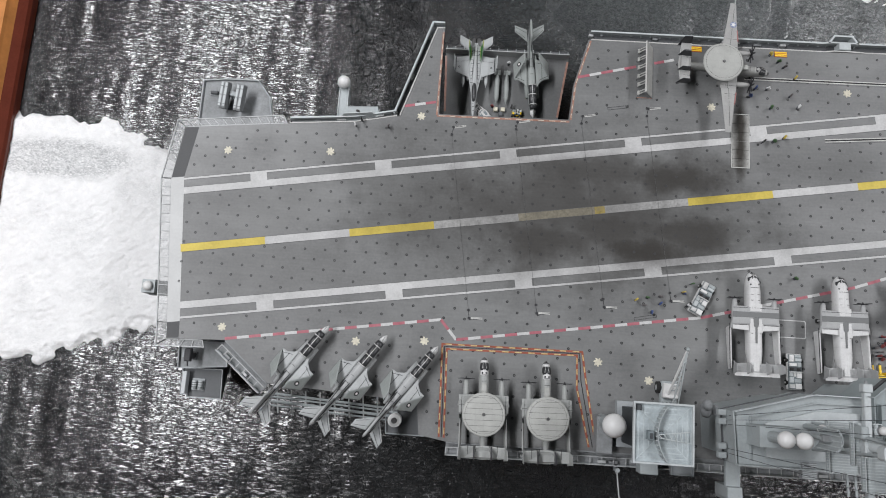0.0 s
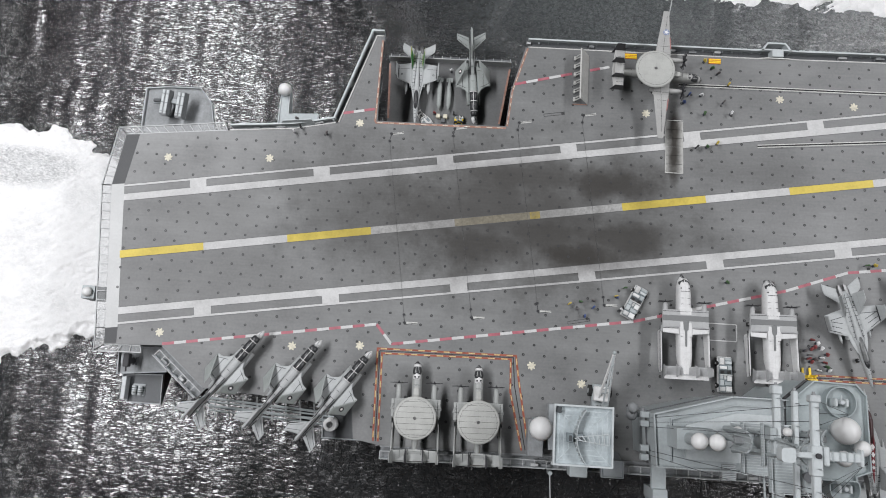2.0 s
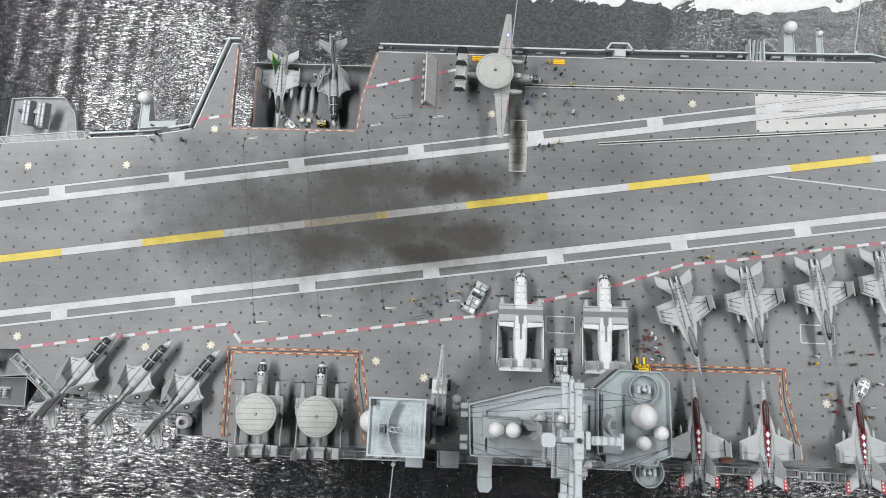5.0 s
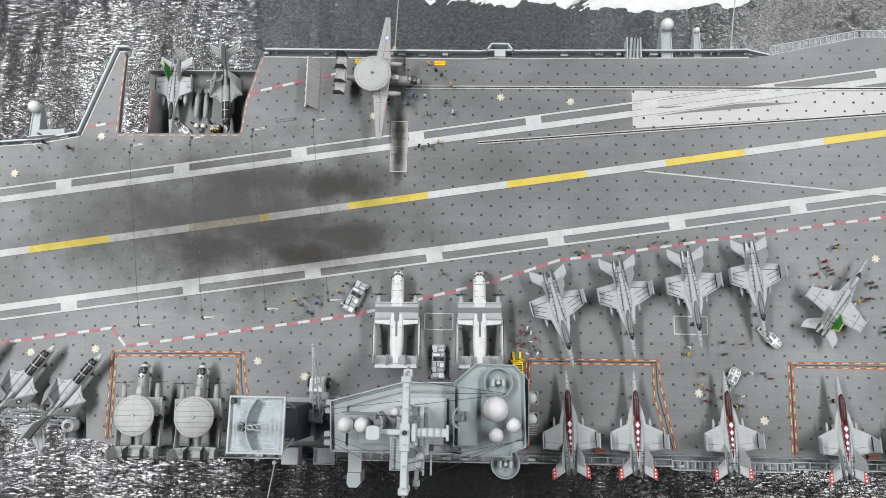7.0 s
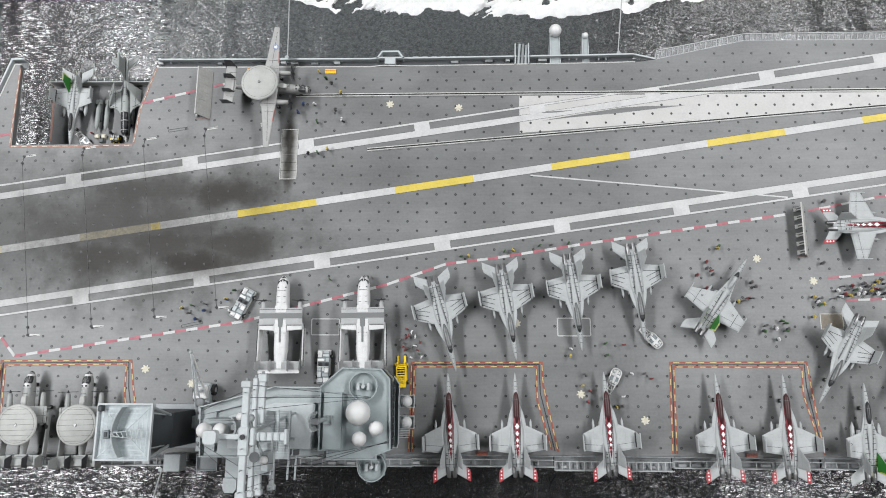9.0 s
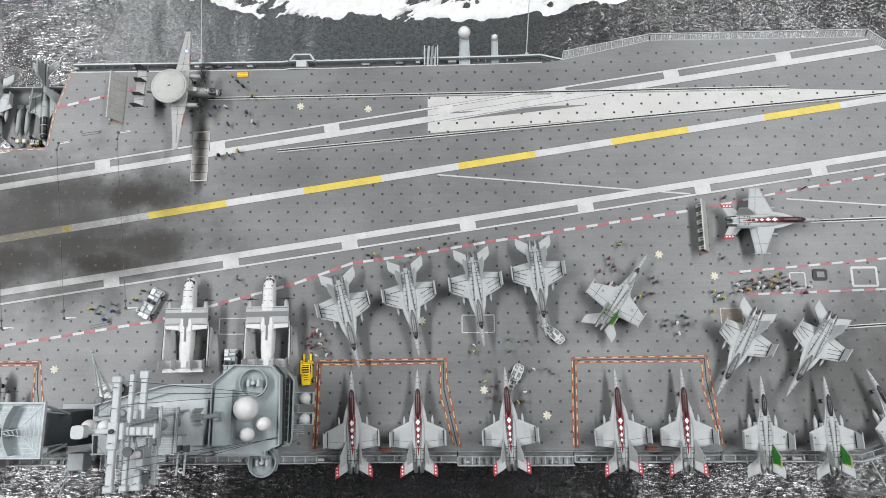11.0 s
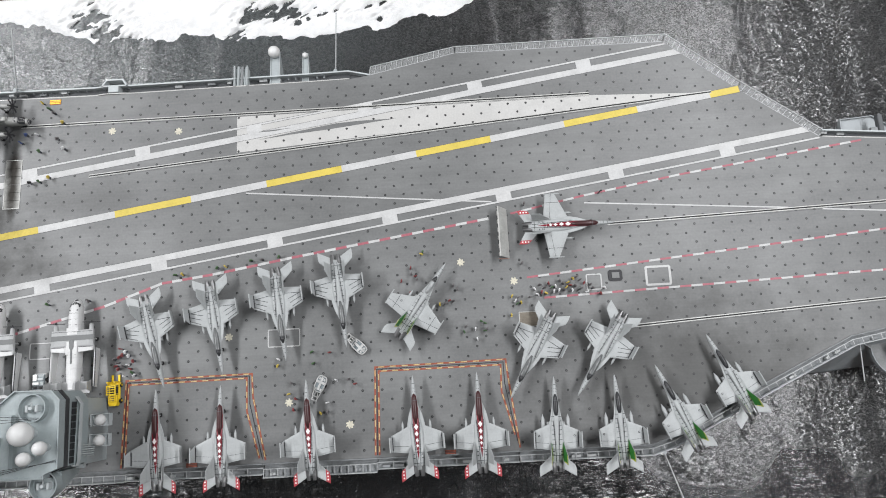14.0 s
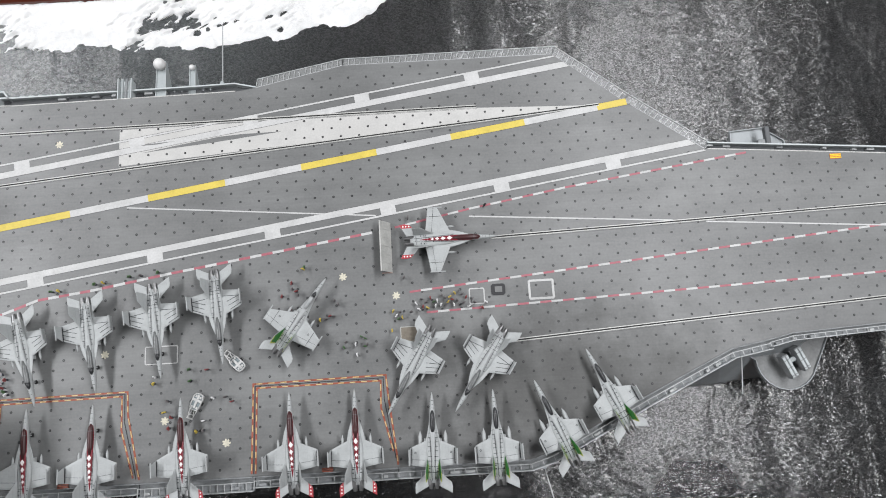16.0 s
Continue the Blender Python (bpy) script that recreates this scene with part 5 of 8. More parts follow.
            bm = panel([(X(12.6), sy * 0.86), (X(13.2), sy * 1.08), (X(15.6), sy * 1.0), (X(15.4), sy * 0.86)], lambda x, y: 3.1 - 0.06 * max(0, (L / 2 - x) - 12.0), 0.05)
            part("green_streak", bm, GREENPALE, fus, "pale green streak beside the fin")
        # nozzle, intake, stores
        part("nozzle", loft([(X(15.6), 0.56, 2.42, 0.53), (X(16.6), 0.52, 2.42, 0.52), (X(17.4), 0.38, 2.42, 0.38)], 12, y=sy * 0.55), NOZZLE, th, "dark metal jet nozzle")
        part("intake", loft([(X(8.4), 0.42, 2.1, 0.55, 4), (X(10.5), 0.45, 2.1, 0.5, 4)], 8, y=sy * 1.3), body, th)
        if tanks == "fuel":
            part("fuel_tank", loft([(X(7.0), 0.04, 1.9, 0.04), (X(8.0), 0.38, 1.9, 0.38), (X(11.0), 0.38, 1.9, 0.38), (X(12.6), 0.05, 1.9, 0.05)], 10, y=sy * 2.45), body, th, smooth=True)
        elif tanks:
            part("store_pod", loft([(X(7.9), 0.03, 2.0, 0.03), (X(8.5), 0.24, 2.0, 0.24), (X(10.5), 0.28, 2.0, 0.28), (X(12), 0.06, 2.0, 0.06)], 10, y=sy * 2.7), body, th, smooth=True)
    legs(th, [(X(4.6), 0, 2.3), (X(11), -1.5, 2.2), (X(11), 1.5, 2.2)], body)
    return th


def prop(th, x, y, z, blades=4, r=2.0):
    bm = bmesh.new()
    tube(bm, (x, y, z), (x + 0.5, y, z), 0.26, 0.06)
    hub = part("propeller_hub", bm, SEAM, th)
    for k in range(blades):
        a = 2 * math.pi * (k + 0.35) / blades
        bm = bmesh.new()
        box(bm, x + 0.1, x + 0.22, -0.16, 0.16, 0.1, r)
        m = Matrix.Translation((0, y * S, z * S)) @ Euler((a, 0, 0)).to_matrix().to_4x4()
        part("propeller_blade", turned(bm, m), SEAM, hub)


def turboprop(label, body, radome=True, folded=True, blades=4, group="turboprops", stars=True, dark=None, hull=None):
    """A twin turboprop with four fins, 17.5 m long; with a radome it is the radar plane, else the cargo plane."""
    th = empty("radar_plane" if radome else "cargo_plane", label, "model aircraft", group)
    L = 17.5
    X = lambda d: L / 2 - d
    w = 0.88
    f = [(X(0), 0.1, 2.3, 0.1), (X(0.3), 0.45, 2.35, 0.5), (X(1.2), 0.85 * w, 2.4, 0.95), (X(2.6), w, 2.55, 1.2, 2.3), (X(5), w * 1.02, 2.6, 1.3, 2.3), (X(10), w, 2.6, 1.25, 2.3), (X(13.5), 0.8 * w, 2.8, 0.95),
         (X(16.5), 0.35, 3.1, 0.45), (X(17.0), 0.1, 3.2, 0.1)]
    fus = part("fuselage", loft(f, 16), hull or body, th, smooth=True)
    bm = bmesh.new()
    for d in (3.0, 4.2, 11, 12.5, 14):
        seams(bm, [((X(d), -0.5), (X(d), 0.5))], lambda x, y: 3.93 - 0.045 * max(0, L / 2 - x - 10) * 2.2, 0.07, 0)
    part("panel_seam", bm, SEAM, fus)
    part("nose_cap", loft([(X(-0.05), 0.02, 2.3, 0.02), (X(0.2), 0.36, 2.34, 0.40), (X(0.5), 0.56, 2.38, 0.64)], 14), SEAM, fus, "black nose cap", smooth=True)
    part("nose_band", loft([(X(0.5), 0.575, 2.38, 0.655), (X(0.95), 0.745, 2.42, 0.88)], 14), CARGO if folded else body, fus, "pale band behind the nose cap", smooth=True)
    screen = part("windscreen", loft([(X(0.92), 0.50, 2.82, 0.48), (X(1.2), 0.76, 2.95, 0.50), (X(1.9), 0.84, 3.18, 0.56), (X(2.35), 0.70, 3.30, 0.50)], 14), GLASS, fus, "dark cockpit windscreen", smooth=True)
    for y in (-0.3, 0.3):
        part("window_post", tube(bmesh.new(), (X(0.95), y * 0.6, 3.28), (X(2.0), y * 1.3, 3.72), 0.05), body, screen)
    roof = part("cockpit_roof", loft([(X(2.15), 0.50, 3.38, 0.40), (X(2.5), 0.70, 3.36, 0.52), (X(3.1), 0.72, 3.34, 0.54), (X(3.25), 0.6, 3.30, 0.5)], 12), CARGO if folded else body, fus, "pale cockpit roof with two round hatches", smooth=True)
    for sy in (-1, 1):
        part("roof_hatch", tube(bmesh.new(), (X(2.75), sy * 0.33, 3.70), (X(2.75), sy * 0.33, 3.86), 0.17, n=12), SEAM, roof)
    part("air_scoop", loft([(X(4.6), 0.36, 3.95, 0.22, 4), (X(4.8), 0.46, 4.02, 0.30, 4), (X(5.8), 0.58, 4.06, 0.34, 3), (X(7.0), 0.3, 4.0, 0.2)], 10), RADOME, fus, "pale dorsal air scoop")
    zw = 3.85
    cs = 4.4
    bm = panel([(X(6.7), -cs), (X(6.5), 0), (X(6.7), cs), (X(9.8), cs), (X(9.8), -cs)], zw, 0.4)
    seams(bm, [((X(6.8), y), (X(9.7), y)) for y in (-3.9, 3.9)] + [((X(8.4), -cs), (X(8.4), cs))], lambda x, y: zw + 0.22, 0.05)
    wing = part("wing_centre", bm, [dark or body, SEAM], th)
    for sy in (-1, 1):
        part("nacelle", loft([(X(4.0), 0.2, 3.4, 0.2), (X(4.3), 0.42, 3.35, 0.45), (X(6.0), 0.52, 3.3, 0.55), (X(8.8), 0.52, 3.2, 0.55), (X(10.2), 0.3, 3.2, 0.35)], 12, y=sy * 3.2), body, th, smooth=True)
        prop(th, X(4.0), sy * 3.2, 3.4, blades, 1.7)
        outer = [(X(6.7), sy * cs), (X(7.3), sy * 12.9), (X(7.5), sy * 13.2), (X(8.4), sy * 13.2), (X(9.6), sy * cs)]
        if folded:
            bm = panel([(8.6, -0.2), (0.2, 1.0), (0.0, -0.7), (8.3, -1.5)], 0, 0.3)
            m = Matrix.Translation((X(16.0) * S, sy * 4.05 * S, 2.9 * S)) @ Euler((radians(90 - sy * 8), 0, 0)).to_matrix().to_4x4()
            o = part("folded_wing", turned(bm, m), body, th)
            bm = bmesh.new()
            tube(bm, (X(8.6), sy * 4.3, 3.5), (X(7.5), sy * 4.0, 3.8), 0.35)
            part("fold_hinge", bm, body, o)
            if stars:
                bm = bmesh.new()
                tube(bm, (X(10.5), sy * 4.2, 3.3), (X(10.5), sy * 4.28, 3.3), 0.42, n=12)
                part("roundel", bm, [SEAM], o)
        else:
            bm = panel(outer, zw + 0.03, 0.32)
            seams(bm, [((X(6.8 + 0.1 * (y - cs)), sy * y), (X(9.1 - 0.14 * (y - cs)), sy * y)) for y in (5.6,)] + [((X(8.2), sy * cs), (X(7.7), sy * 12))], lambda x, y: zw + 0.22, 0.05)
            o = part("outer_wing", bm, [body, SEAM], th)
            part("wing_band", panel([(X(6.68), sy * 5.2), (X(6.9), sy * 7.6), (X(7.06), sy * 7.6), (X(6.84), sy * 5.2)], zw + 0.1, 0.42), BANDRED, o, "faded red warning band along the leading edge")
            if sy > 0:
                ring_ = tube(bmesh.new(), (X(7.75), 8.6, zw + 0.15), (X(7.75), 8.6, zw + 0.24), 0.62, n=16)
                roundel = part("roundel", ring_, ROUNDELBLUE, o, "faded blue roundel")
                bm = bmesh.new()
                pts = [(X(7.75) + r * math.cos(k * math.pi / 5), 8.6 + r * math.sin(k * math.pi / 5)) for k in range(10) for r in ((0.56 if k % 2 == 0 else 0.23),)]
                part("star", panel(pts, zw + 0.25, 0.06), DOME, roundel, "white star")
    # tail
    tz = lambda x, y: 3.5 + abs(y) * 0.17
    tp = panel([(X(15.6), -4.0), (X(15.4), 0), (X(15.6), 4.0), (X(17.5), 4.0), (X(17.8), 0), (X(17.5), -4.0)], tz, 0.22)
    seams(tp, [((X(15.3), y), (X(16.9), y)) for y in (-2.6, -1.2, 1.2, 2.6)], lambda x, y: tz(x, y) + 0.16, 0.07)
    tail = part("tailplane", tp, [body, SEAM], th)
    for y, h0, h1 in ((-4.0, -1.2, 2.0), (-1.5, 0.0, 1.9), (1.5, 0.0, 1.9), (4.0, -1.2, 2.0)):
        bm = panel([(X(15.4), h0 * 0.6), (X(16.0), h1), (X(17.5), h1), (X(18.0), h0)], 0, 0.2)
        m = Matrix.Translation((0, y * S, (3.6 + abs(y) * 0.17) * S)) @ Euler((radians(90 - y * 2), 0, 0)).to_matrix().to_4x4()
        # radar plane fins take a dark grey for the shade on their sides
        part("fin", turned(bm, m), FINSHADE if radome and (not folded or abs(y) < 2) else body, th)
    if radome:
        bm = loft([(X(6.6), 0.12, 4.6, 0.9), (X(8.2), 0.3, 4.4, 0.8), (X(11), 0.3, 4.4, 0.8), (X(12.2), 0.12, 4.3, 0.7)], 10)
        part("radome_pylon", bm, body, th)
        bm = bmesh.new()
        n = 40
        prof = ((3.78, 5.5), (3.62, 5.66), (2.6, 5.82), (1.0, 5.9), (0.35, 5.91))
        low = ((3.55, 5.34), (2.6, 5.18), (0.3, 5.1))
        rows = [[bm.verts.new(((X(9.9) + r * math.cos(2 * math.pi * i / n)) * S, r * math.sin(2 * math.pi * i / n) * S, z * S)) for i in range(n)] for r, z in list(reversed(low)) + list(prof)]
        for a, b in zip(rows, rows[1:]):
            for i in range(n):
                bm.faces.new((a[i], a[(i + 1) % n], b[(i + 1) % n], b[i]))
        bm.faces.new(rows[0][::-1])
        bm.faces.new(rows[-1])
        zr = lambda x, y: float(np.interp(((x - X(9.9)) ** 2 + y * y) ** 0.5, (0.35, 1.0, 2.6, 3.62, 3.78), (5.91, 5.9, 5.82, 5.66, 5.5))) + 0.03
        chord = lambda a: (3.5 ** 2 - a * a) ** 0.5
        if folded:
            seams(bm, [((X(9.9) + a, chord(a) * (k / 5 - 1)), (X(9.9) + a, chord(a) * ((k + 1) / 5 - 1))) for a in (-2.85, -1.9, -0.95, 0.05, 1.0, 1.95, 2.85) for k in range(10)], zr, 0.05)
        for i in range(n):
            a0, a1 = 2 * math.pi * i / n, 2 * math.pi * (i + 1) / n
            seams(bm, [((X(9.9) + 3.3 * math.cos(a0), 3.3 * math.sin(a0)), (X(9.9) + 3.3 * math.cos(a1), 3.3 * math.sin(a1)))], zr, 0.04)
        dome = part("radome", bm, [RADOME, SEAMSOFT], th, "round disc radome with panel lines")
        part("radome_cap", tube(bmesh.new(), (X(9.9), 0, 5.9), (X(9.9), 0, 6.05), 0.3, 0.24, 12), NOZZLE, dome)
    legs(th, [(X(2.6), 0, 1.6), (X(7), -3.2, 2.9), (X(7), 3.2, 2.9)], body)
    return th


def cargo_plane(label, body, grey, group="cargo planes"):
    """A twin turboprop carrier transport, 17.5 m long: a fat white body, folded wings along its sides."""
    th = empty("cargo_plane", label, "model aircraft", group)
    L = 17.5
    X = lambda d: L / 2 + 0.9 - d * 1.085
    f = [(X(0), 0.12, 2.3, 0.12), (X(0.2), 0.55, 2.35, 0.5), (X(0.8), 0.95, 2.4, 0.95), (X(1.7), 1.14, 2.55, 1.25, 2.6), (X(3.2), 1.22, 2.6, 1.35, 3.0), (X(9), 1.28, 2.6, 1.38, 3.4), (X(13.4), 1.28, 2.7, 1.24, 3.6),
         (X(15.2), 1.1, 2.9, 0.98, 3.2), (X(16.6), 0.75, 3.1, 0.6), (X(17.2), 0.3, 3.2, 0.3)]
    fus = part("fuselage", loft(f, 18), body, th, smooth=True)
    bm = bmesh.new()
    for d, w in ((2.75, 0.85), (3.9, 0.85), (4.9, 0.85), (10.4, 0.85), (15.0, 0.5)):
        seams(bm, [((X(d), -w), (X(d), w))], lambda x, y: 4.01 - 0.12 * y * y - 0.05 * max(0, d - 11), 0.07, 0)
    part("panel_seam", bm, SEAM, fus)
    part("nose_cap", loft([(X(-0.05), 0.04, 2.35, 0.04), (X(0.25), 0.54, 2.38, 0.56), (X(0.45), 0.66, 2.4, 0.68)], 12), SEAM, fus, "black nose cap")
    for sy in (-1, 1):
        bm = panel([(X(0.55), sy * 0.05), (X(1.05), sy * 0.05), (X(1.75), sy * 1.0), (X(1.05), sy * 1.0)], lambda x, y: 3.62 - 0.40 * abs(y) ** 1.5 - 0.45 * max(0, x - X(1.5)), 0.3)
        part("cockpit_window", bm, GLASS, fus)
        part("beacon", tube(bmesh.new(), (X(2.2), sy * 0.72, 3.55), (X(2.2), sy * 0.72, 3.80), 0.13), SEAM, fus)
    zw = 3.8
    wing = part("wing_centre", panel([(X(5.9), -4.15), (X(5.9), 4.15), (X(9.0), 4.15), (X(9.0), -4.15)], zw, 0.4), grey, th)
    bm = bmesh.new()
    seams(bm, [((X(6.2), -4.1), (X(6.2), 4.1)), ((X(9.02), -4.1), (X(9.02), -1.35)), ((X(9.02), 1.35), (X(9.02), 4.1))], lambda x, y: zw + 0.215, 0.08, 0)
    part("wing_seam", bm, SEAM, wing)
    part("wing_walkway", panel([(X(6.85), -4.13), (X(6.85), 4.13), (X(7.8), 4.13), (X(7.8), -4.13)], zw + 0.17, 0.13), WALKGREY, wing, "dark grey walkway across the wing")
    part("spine_walkway", panel([(X(7.8), -0.5), (X(7.8), 0.5), (X(9.2), 0.42), (X(9.4), 0.2), (X(12.0), 0.17), (X(12.0), -0.17), (X(9.4), -0.2), (X(9.2), -0.42)], lambda x, y: 4.05 - 0.012 * max(0, X(9) - x), 0.1), WALKGREY, fus, "dark grey walkway along the back")
    part("dorsal_fairing", panel([(X(7.85), -1.15), (X(7.85), 1.15), (X(10.3), 1.15), (X(10.3), -1.15)], 3.95, 0.13), body, fus)
    part("dorsal_fairing", panel([(X(5.5), -1.15), (X(5.5), 1.15), (X(6.8), 1.15), (X(6.8), -1.15)], 3.95, 0.13), body, fus)
    for sy in (-1, 1):
        part("flap", panel([(X(9.02), sy * 1.2), (X(9.02), sy * 4.12), (X(9.75), sy * 4.12), (X(10.0), sy * 1.2)], zw - 0.02, 0.3), body, wing)
        part("nacelle", loft([(X(4.7), 0.22, 3.45, 0.22), (X(5.0), 0.40, 3.4, 0.42), (X(6.0), 0.5, 3.3, 0.5), (X(8.5), 0.5, 3.1, 0.5), (X(9.6), 0.3, 3.0, 0.3)], 12, y=sy * 3.55), grey, th, smooth=True)
        prop(th, X(4.7), sy * 3.55, 3.45, 4, 1.6)
        bm = panel([(7.8, 0.5), (0.2, 0.7), (0.0, -0.9), (7.6, -1.9)], 0, 0.36)
        m = Matrix.Translation((X(16.4) * S, sy * 4.3 * S, 2.9 * S)) @ Euler((radians(90 - sy * 4), 0, 0)).to_matrix().to_4x4()
        o = part("folded_wing", turned(bm, m), body, th)
        part("wing_edge", tube(bmesh.new(), (X(8.8), sy * 4.5, 3.3), (X(16.2), sy * 4.55, 3.5), 0.07), SEAM, o)
        part("fold_hinge", tube(bmesh.new(), (X(9.6), sy * 4.25, 3.4), (X(8.6), sy * 4.15, 3.7), 0.22), grey, o)
    tz = lambda x, y: 3.5 + abs(y) * 0.12
    tp = panel([(X(15.35), -4.0), (X(15.2), 0), (X(15.35), 4.0), (X(17.3), 4.0), (X(17.5), 0), (X(17.3), -4.0)], tz, 0.22)
    tail = part("tailplane", tp, grey, th)
    part("elevator", panel([(X(16.75), -3.95), (X(16.75), 3.95), (X(17.4), 3.95), (X(17.4), -3.95)], lambda x, y: tz(x, y) + 0.1, 0.1), body, tail)
    part("rudder_post", panel([(X(15.0), -0.6), (X(15.0), 0.6), (X(17.3), 0.5), (X(17.3), -0.5)], 3.72, 0.3), body, tail)
    for y, h0, h1 in ((-3.95, -1.0, 1.7), (-1.7, 0.0, 1.7), (1.7, 0.0, 1.7), (3.95, -1.0, 1.7)):
        bm = panel([(X(15.0), h0 * 0.6), (X(15.5), h1), (X(16.7), h1), (X(17.2), h0)], 0, 0.2)
        m = Matrix.Translation((0, y * S, (3.6 + abs(y) * 0.12) * S)) @ Euler((radians(90 - y * 2), 0, 0)).to_matrix().to_4x4()
        part("fin", turned(bm, m), grey, th)
    legs(th, [(X(2.6), 0, 1.6), (X(7.5), -3.2, 2.9), (X(7.5), 3.2, 2.9)], grey)
    return th


def jammer_jet(label, body, group="attack jets", wing_paint=None):
    """A four-seat jamming jet with a bulbous nose and wings folded upwards, with a long tail."""
    th = empty("jamming_jet", label, "model jet", group)
    X = lambda d: (9.1 - d) * 1.13
    f = [(X(0), 0.1, 2.3, 0.1), (X(0.6), 0.5, 2.35, 0.5), (X(1.8), 0.70, 2.45, 0.85), (X(3.2), 0.85, 2.55, 1.0), (X(5.5), 0.92, 2.55, 1.05, 2.6), (X(8), 0.9, 2.5, 1.0, 2.6), (X(10.5), 0.72, 2.6, 0.85, 2.4),
         (X(14), 0.55, 2.9, 0.6), (X(17), 0.3, 3.1, 0.35), (X(18), 0.15, 3.1, 0.2)]
    fus = part("fuselage", loft(f, 16), [body, SEAM], th, smooth=True)
    bm = bmesh.new()
    for sy in (-1, 1):
        seams(bm, [((X(9.5), sy * 0.46), (X(17.6), sy * 0.14))], lambda x, y: 3.52, 0.17, 0)
        seams(bm, [((X(6.6), sy * 0.80), (X(11.2), sy * 0.62))], lambda x, y: 3.12, 0.16, 0)
    for d in (8.2, 9.6, 11.2, 13.0, 15.0):
        zz = 3.55 if d > 3 else 3.2
        seams(bm, [((X(d), -0.3), (X(d), 0.3))], lambda x, y: zz + 0.02, 0.07, 0)
    part("panel_seam", bm, SEAM, fus)
    part("tail_cone", loft([(X(16.6), 0.34, 3.08, 0.40), (X(17.4), 0.26, 3.1, 0.32), (X(18.1), 0.16, 3.1, 0.2)], 12), NOZZLE, fus, "dark tail cone")
    for a, b in ((1.3, 2.15), (2.3, 4.1), (4.25, 5.95)):
        part("canopy", loft([(X(a), 0.66 - 0.09 * (a < 2), 3.22 - 0.2 * (a < 2), 0.42), (X(a + 0.12), 0.80 - 0.1 * (a < 2), 3.36 - 0.14 * (a < 2), 0.52), (X(b - 0.1), 0.84 - 0.06 * (a < 2), 3.40 - 0.06 * (a < 2), 0.54), (X(b), 0.80 - 0.06 * (a < 2), 3.36 - 0.06 * (a < 2), 0.48)], 12), GLASS, th, smooth=True)
    part("nose_radome", loft([(X(-0.05), 0.06, 2.3, 0.06), (X(0.55), 0.50, 2.35, 0.50), (X(1.15), 0.63, 2.42, 0.71)], 14), CARGO, fus, "pale nose radome", smooth=True)
    frame_bar = part("canopy_frame", tube(bmesh.new(), (X(1.5), 0, 3.52), (X(2.3), 0, 3.90), 0.06), CARGO, th, "pale canopy frame")
    part("frame_spine", tube(bmesh.new(), (X(2.3), 0, 3.90), (X(5.9), 0, 3.94), 0.06), CARGO, frame_bar)
    for d in (2.22, 4.18, 6.02):
        part("frame_hoop", loft([(X(d) - 0.05, 0.86, 3.34, 0.60), (X(d) + 0.05, 0.86, 3.34, 0.60)], 14), CARGO, frame_bar)
    part("refuel_probe", tube(bmesh.new(), (X(2.2), 0, 3.2), (X(0.2), 0, 3.5), 0.09), body, th)
    part("fin", turned(panel([(X(12.5), 0), (X(14.6), 3.0), (X(17.0), 3.0), (X(17.4), 0)], 0, 0.24), Matrix.Translation((0, 0, 3.3 * S)) @ Euler((radians(90), 0, 0)).to_matrix().to_4x4()), body, th)
    part("fin_pod", loft([(X(13.8), 0.1, 6.2, 0.1), (X(14.6), 0.26, 6.25, 0.32), (X(17.4), 0.26, 6.25, 0.3), (X(17.9), 0.1, 6.2, 0.1)], 10), body, th, smooth=True)
    for sy in (-1, 1):
        wz = lambda x, y: 2.75
        bm = panel([(X(5.3), sy * 0.85), (X(6.6), sy * 1.7), (X(7.25), sy * 2.7), (X(7.35), sy * 3.7), (X(10.5), sy * 3.75), (X(11.4), sy * 0.8)], wz, 0.4)
        seams(bm, [((X(7.1), sy * 1.6), (X(7.9), sy * 3.5)), ((X(7.2), sy * 2.2), (X(10.8), sy * 2.3)), ((X(7.6), sy * 3.45), (X(10.4), sy * 3.5)), ((X(10.6), sy * 1.0), (X(10.1), sy * 3.5))], lambda x, y: 2.98, 0.09)
        wing = part("wing", bm, [wing_paint or body, SEAM], th)
        bm = panel([(X(7.4), 0), (X(10.3), 3.4), (X(11.7), 3.5), (X(10.5), 0)], 0, 0.25)
        lean = 80
        m = Matrix.Translation((0, sy * 3.7 * S, 2.9 * S)) @ Euler((radians(lean + 52 if sy > 0 else 180 - lean - 52), 0, 0)).to_matrix().to_4x4()
        tip = part("folded_wing", turned(bm, m), JETDARK, wing, "plain darker grey folded wing panel")
        if sy < 0:
            for r, k, c in ((0.50, 0.16, SEAM), (0.24, 0.19, DIAMOND)):
                part("roundel", turned(tube(bmesh.new(), (X(9.9), 1.7, 0.1), (X(9.9), 1.7, k), r, n=14), m), c, tip)
        bm = panel([(X(14.8), sy * 0.5), (X(17.0), sy * 3.1), (X(18.3), sy * 3.1), (X(17.3), sy * 0.5)], 3.0, 0.2)
        seams(bm, [((X(16.6), sy * 0.6), (X(17.9), sy * 3.0)), ((X(15.6), sy * 1.0), (X(17.1), sy * 2.9))], lambda x, y: 3.12, 0.08)
        part("tailplane", bm, [wing_paint or body, SEAM], th)
        part("intake", loft([(X(4.0), 0.38, 1.9, 0.5), (X(6), 0.5, 1.9, 0.55), (X(11), 0.45, 1.95, 0.5), (X(12.4), 0.25, 2.0, 0.3)], 10, y=sy * 1.05), body, th, smooth=True)
    legs(th, [(X(4.2), 0, 2.0), (X(9), -1.6, 2.4), (X(9), 1.6, 2.4)], body)
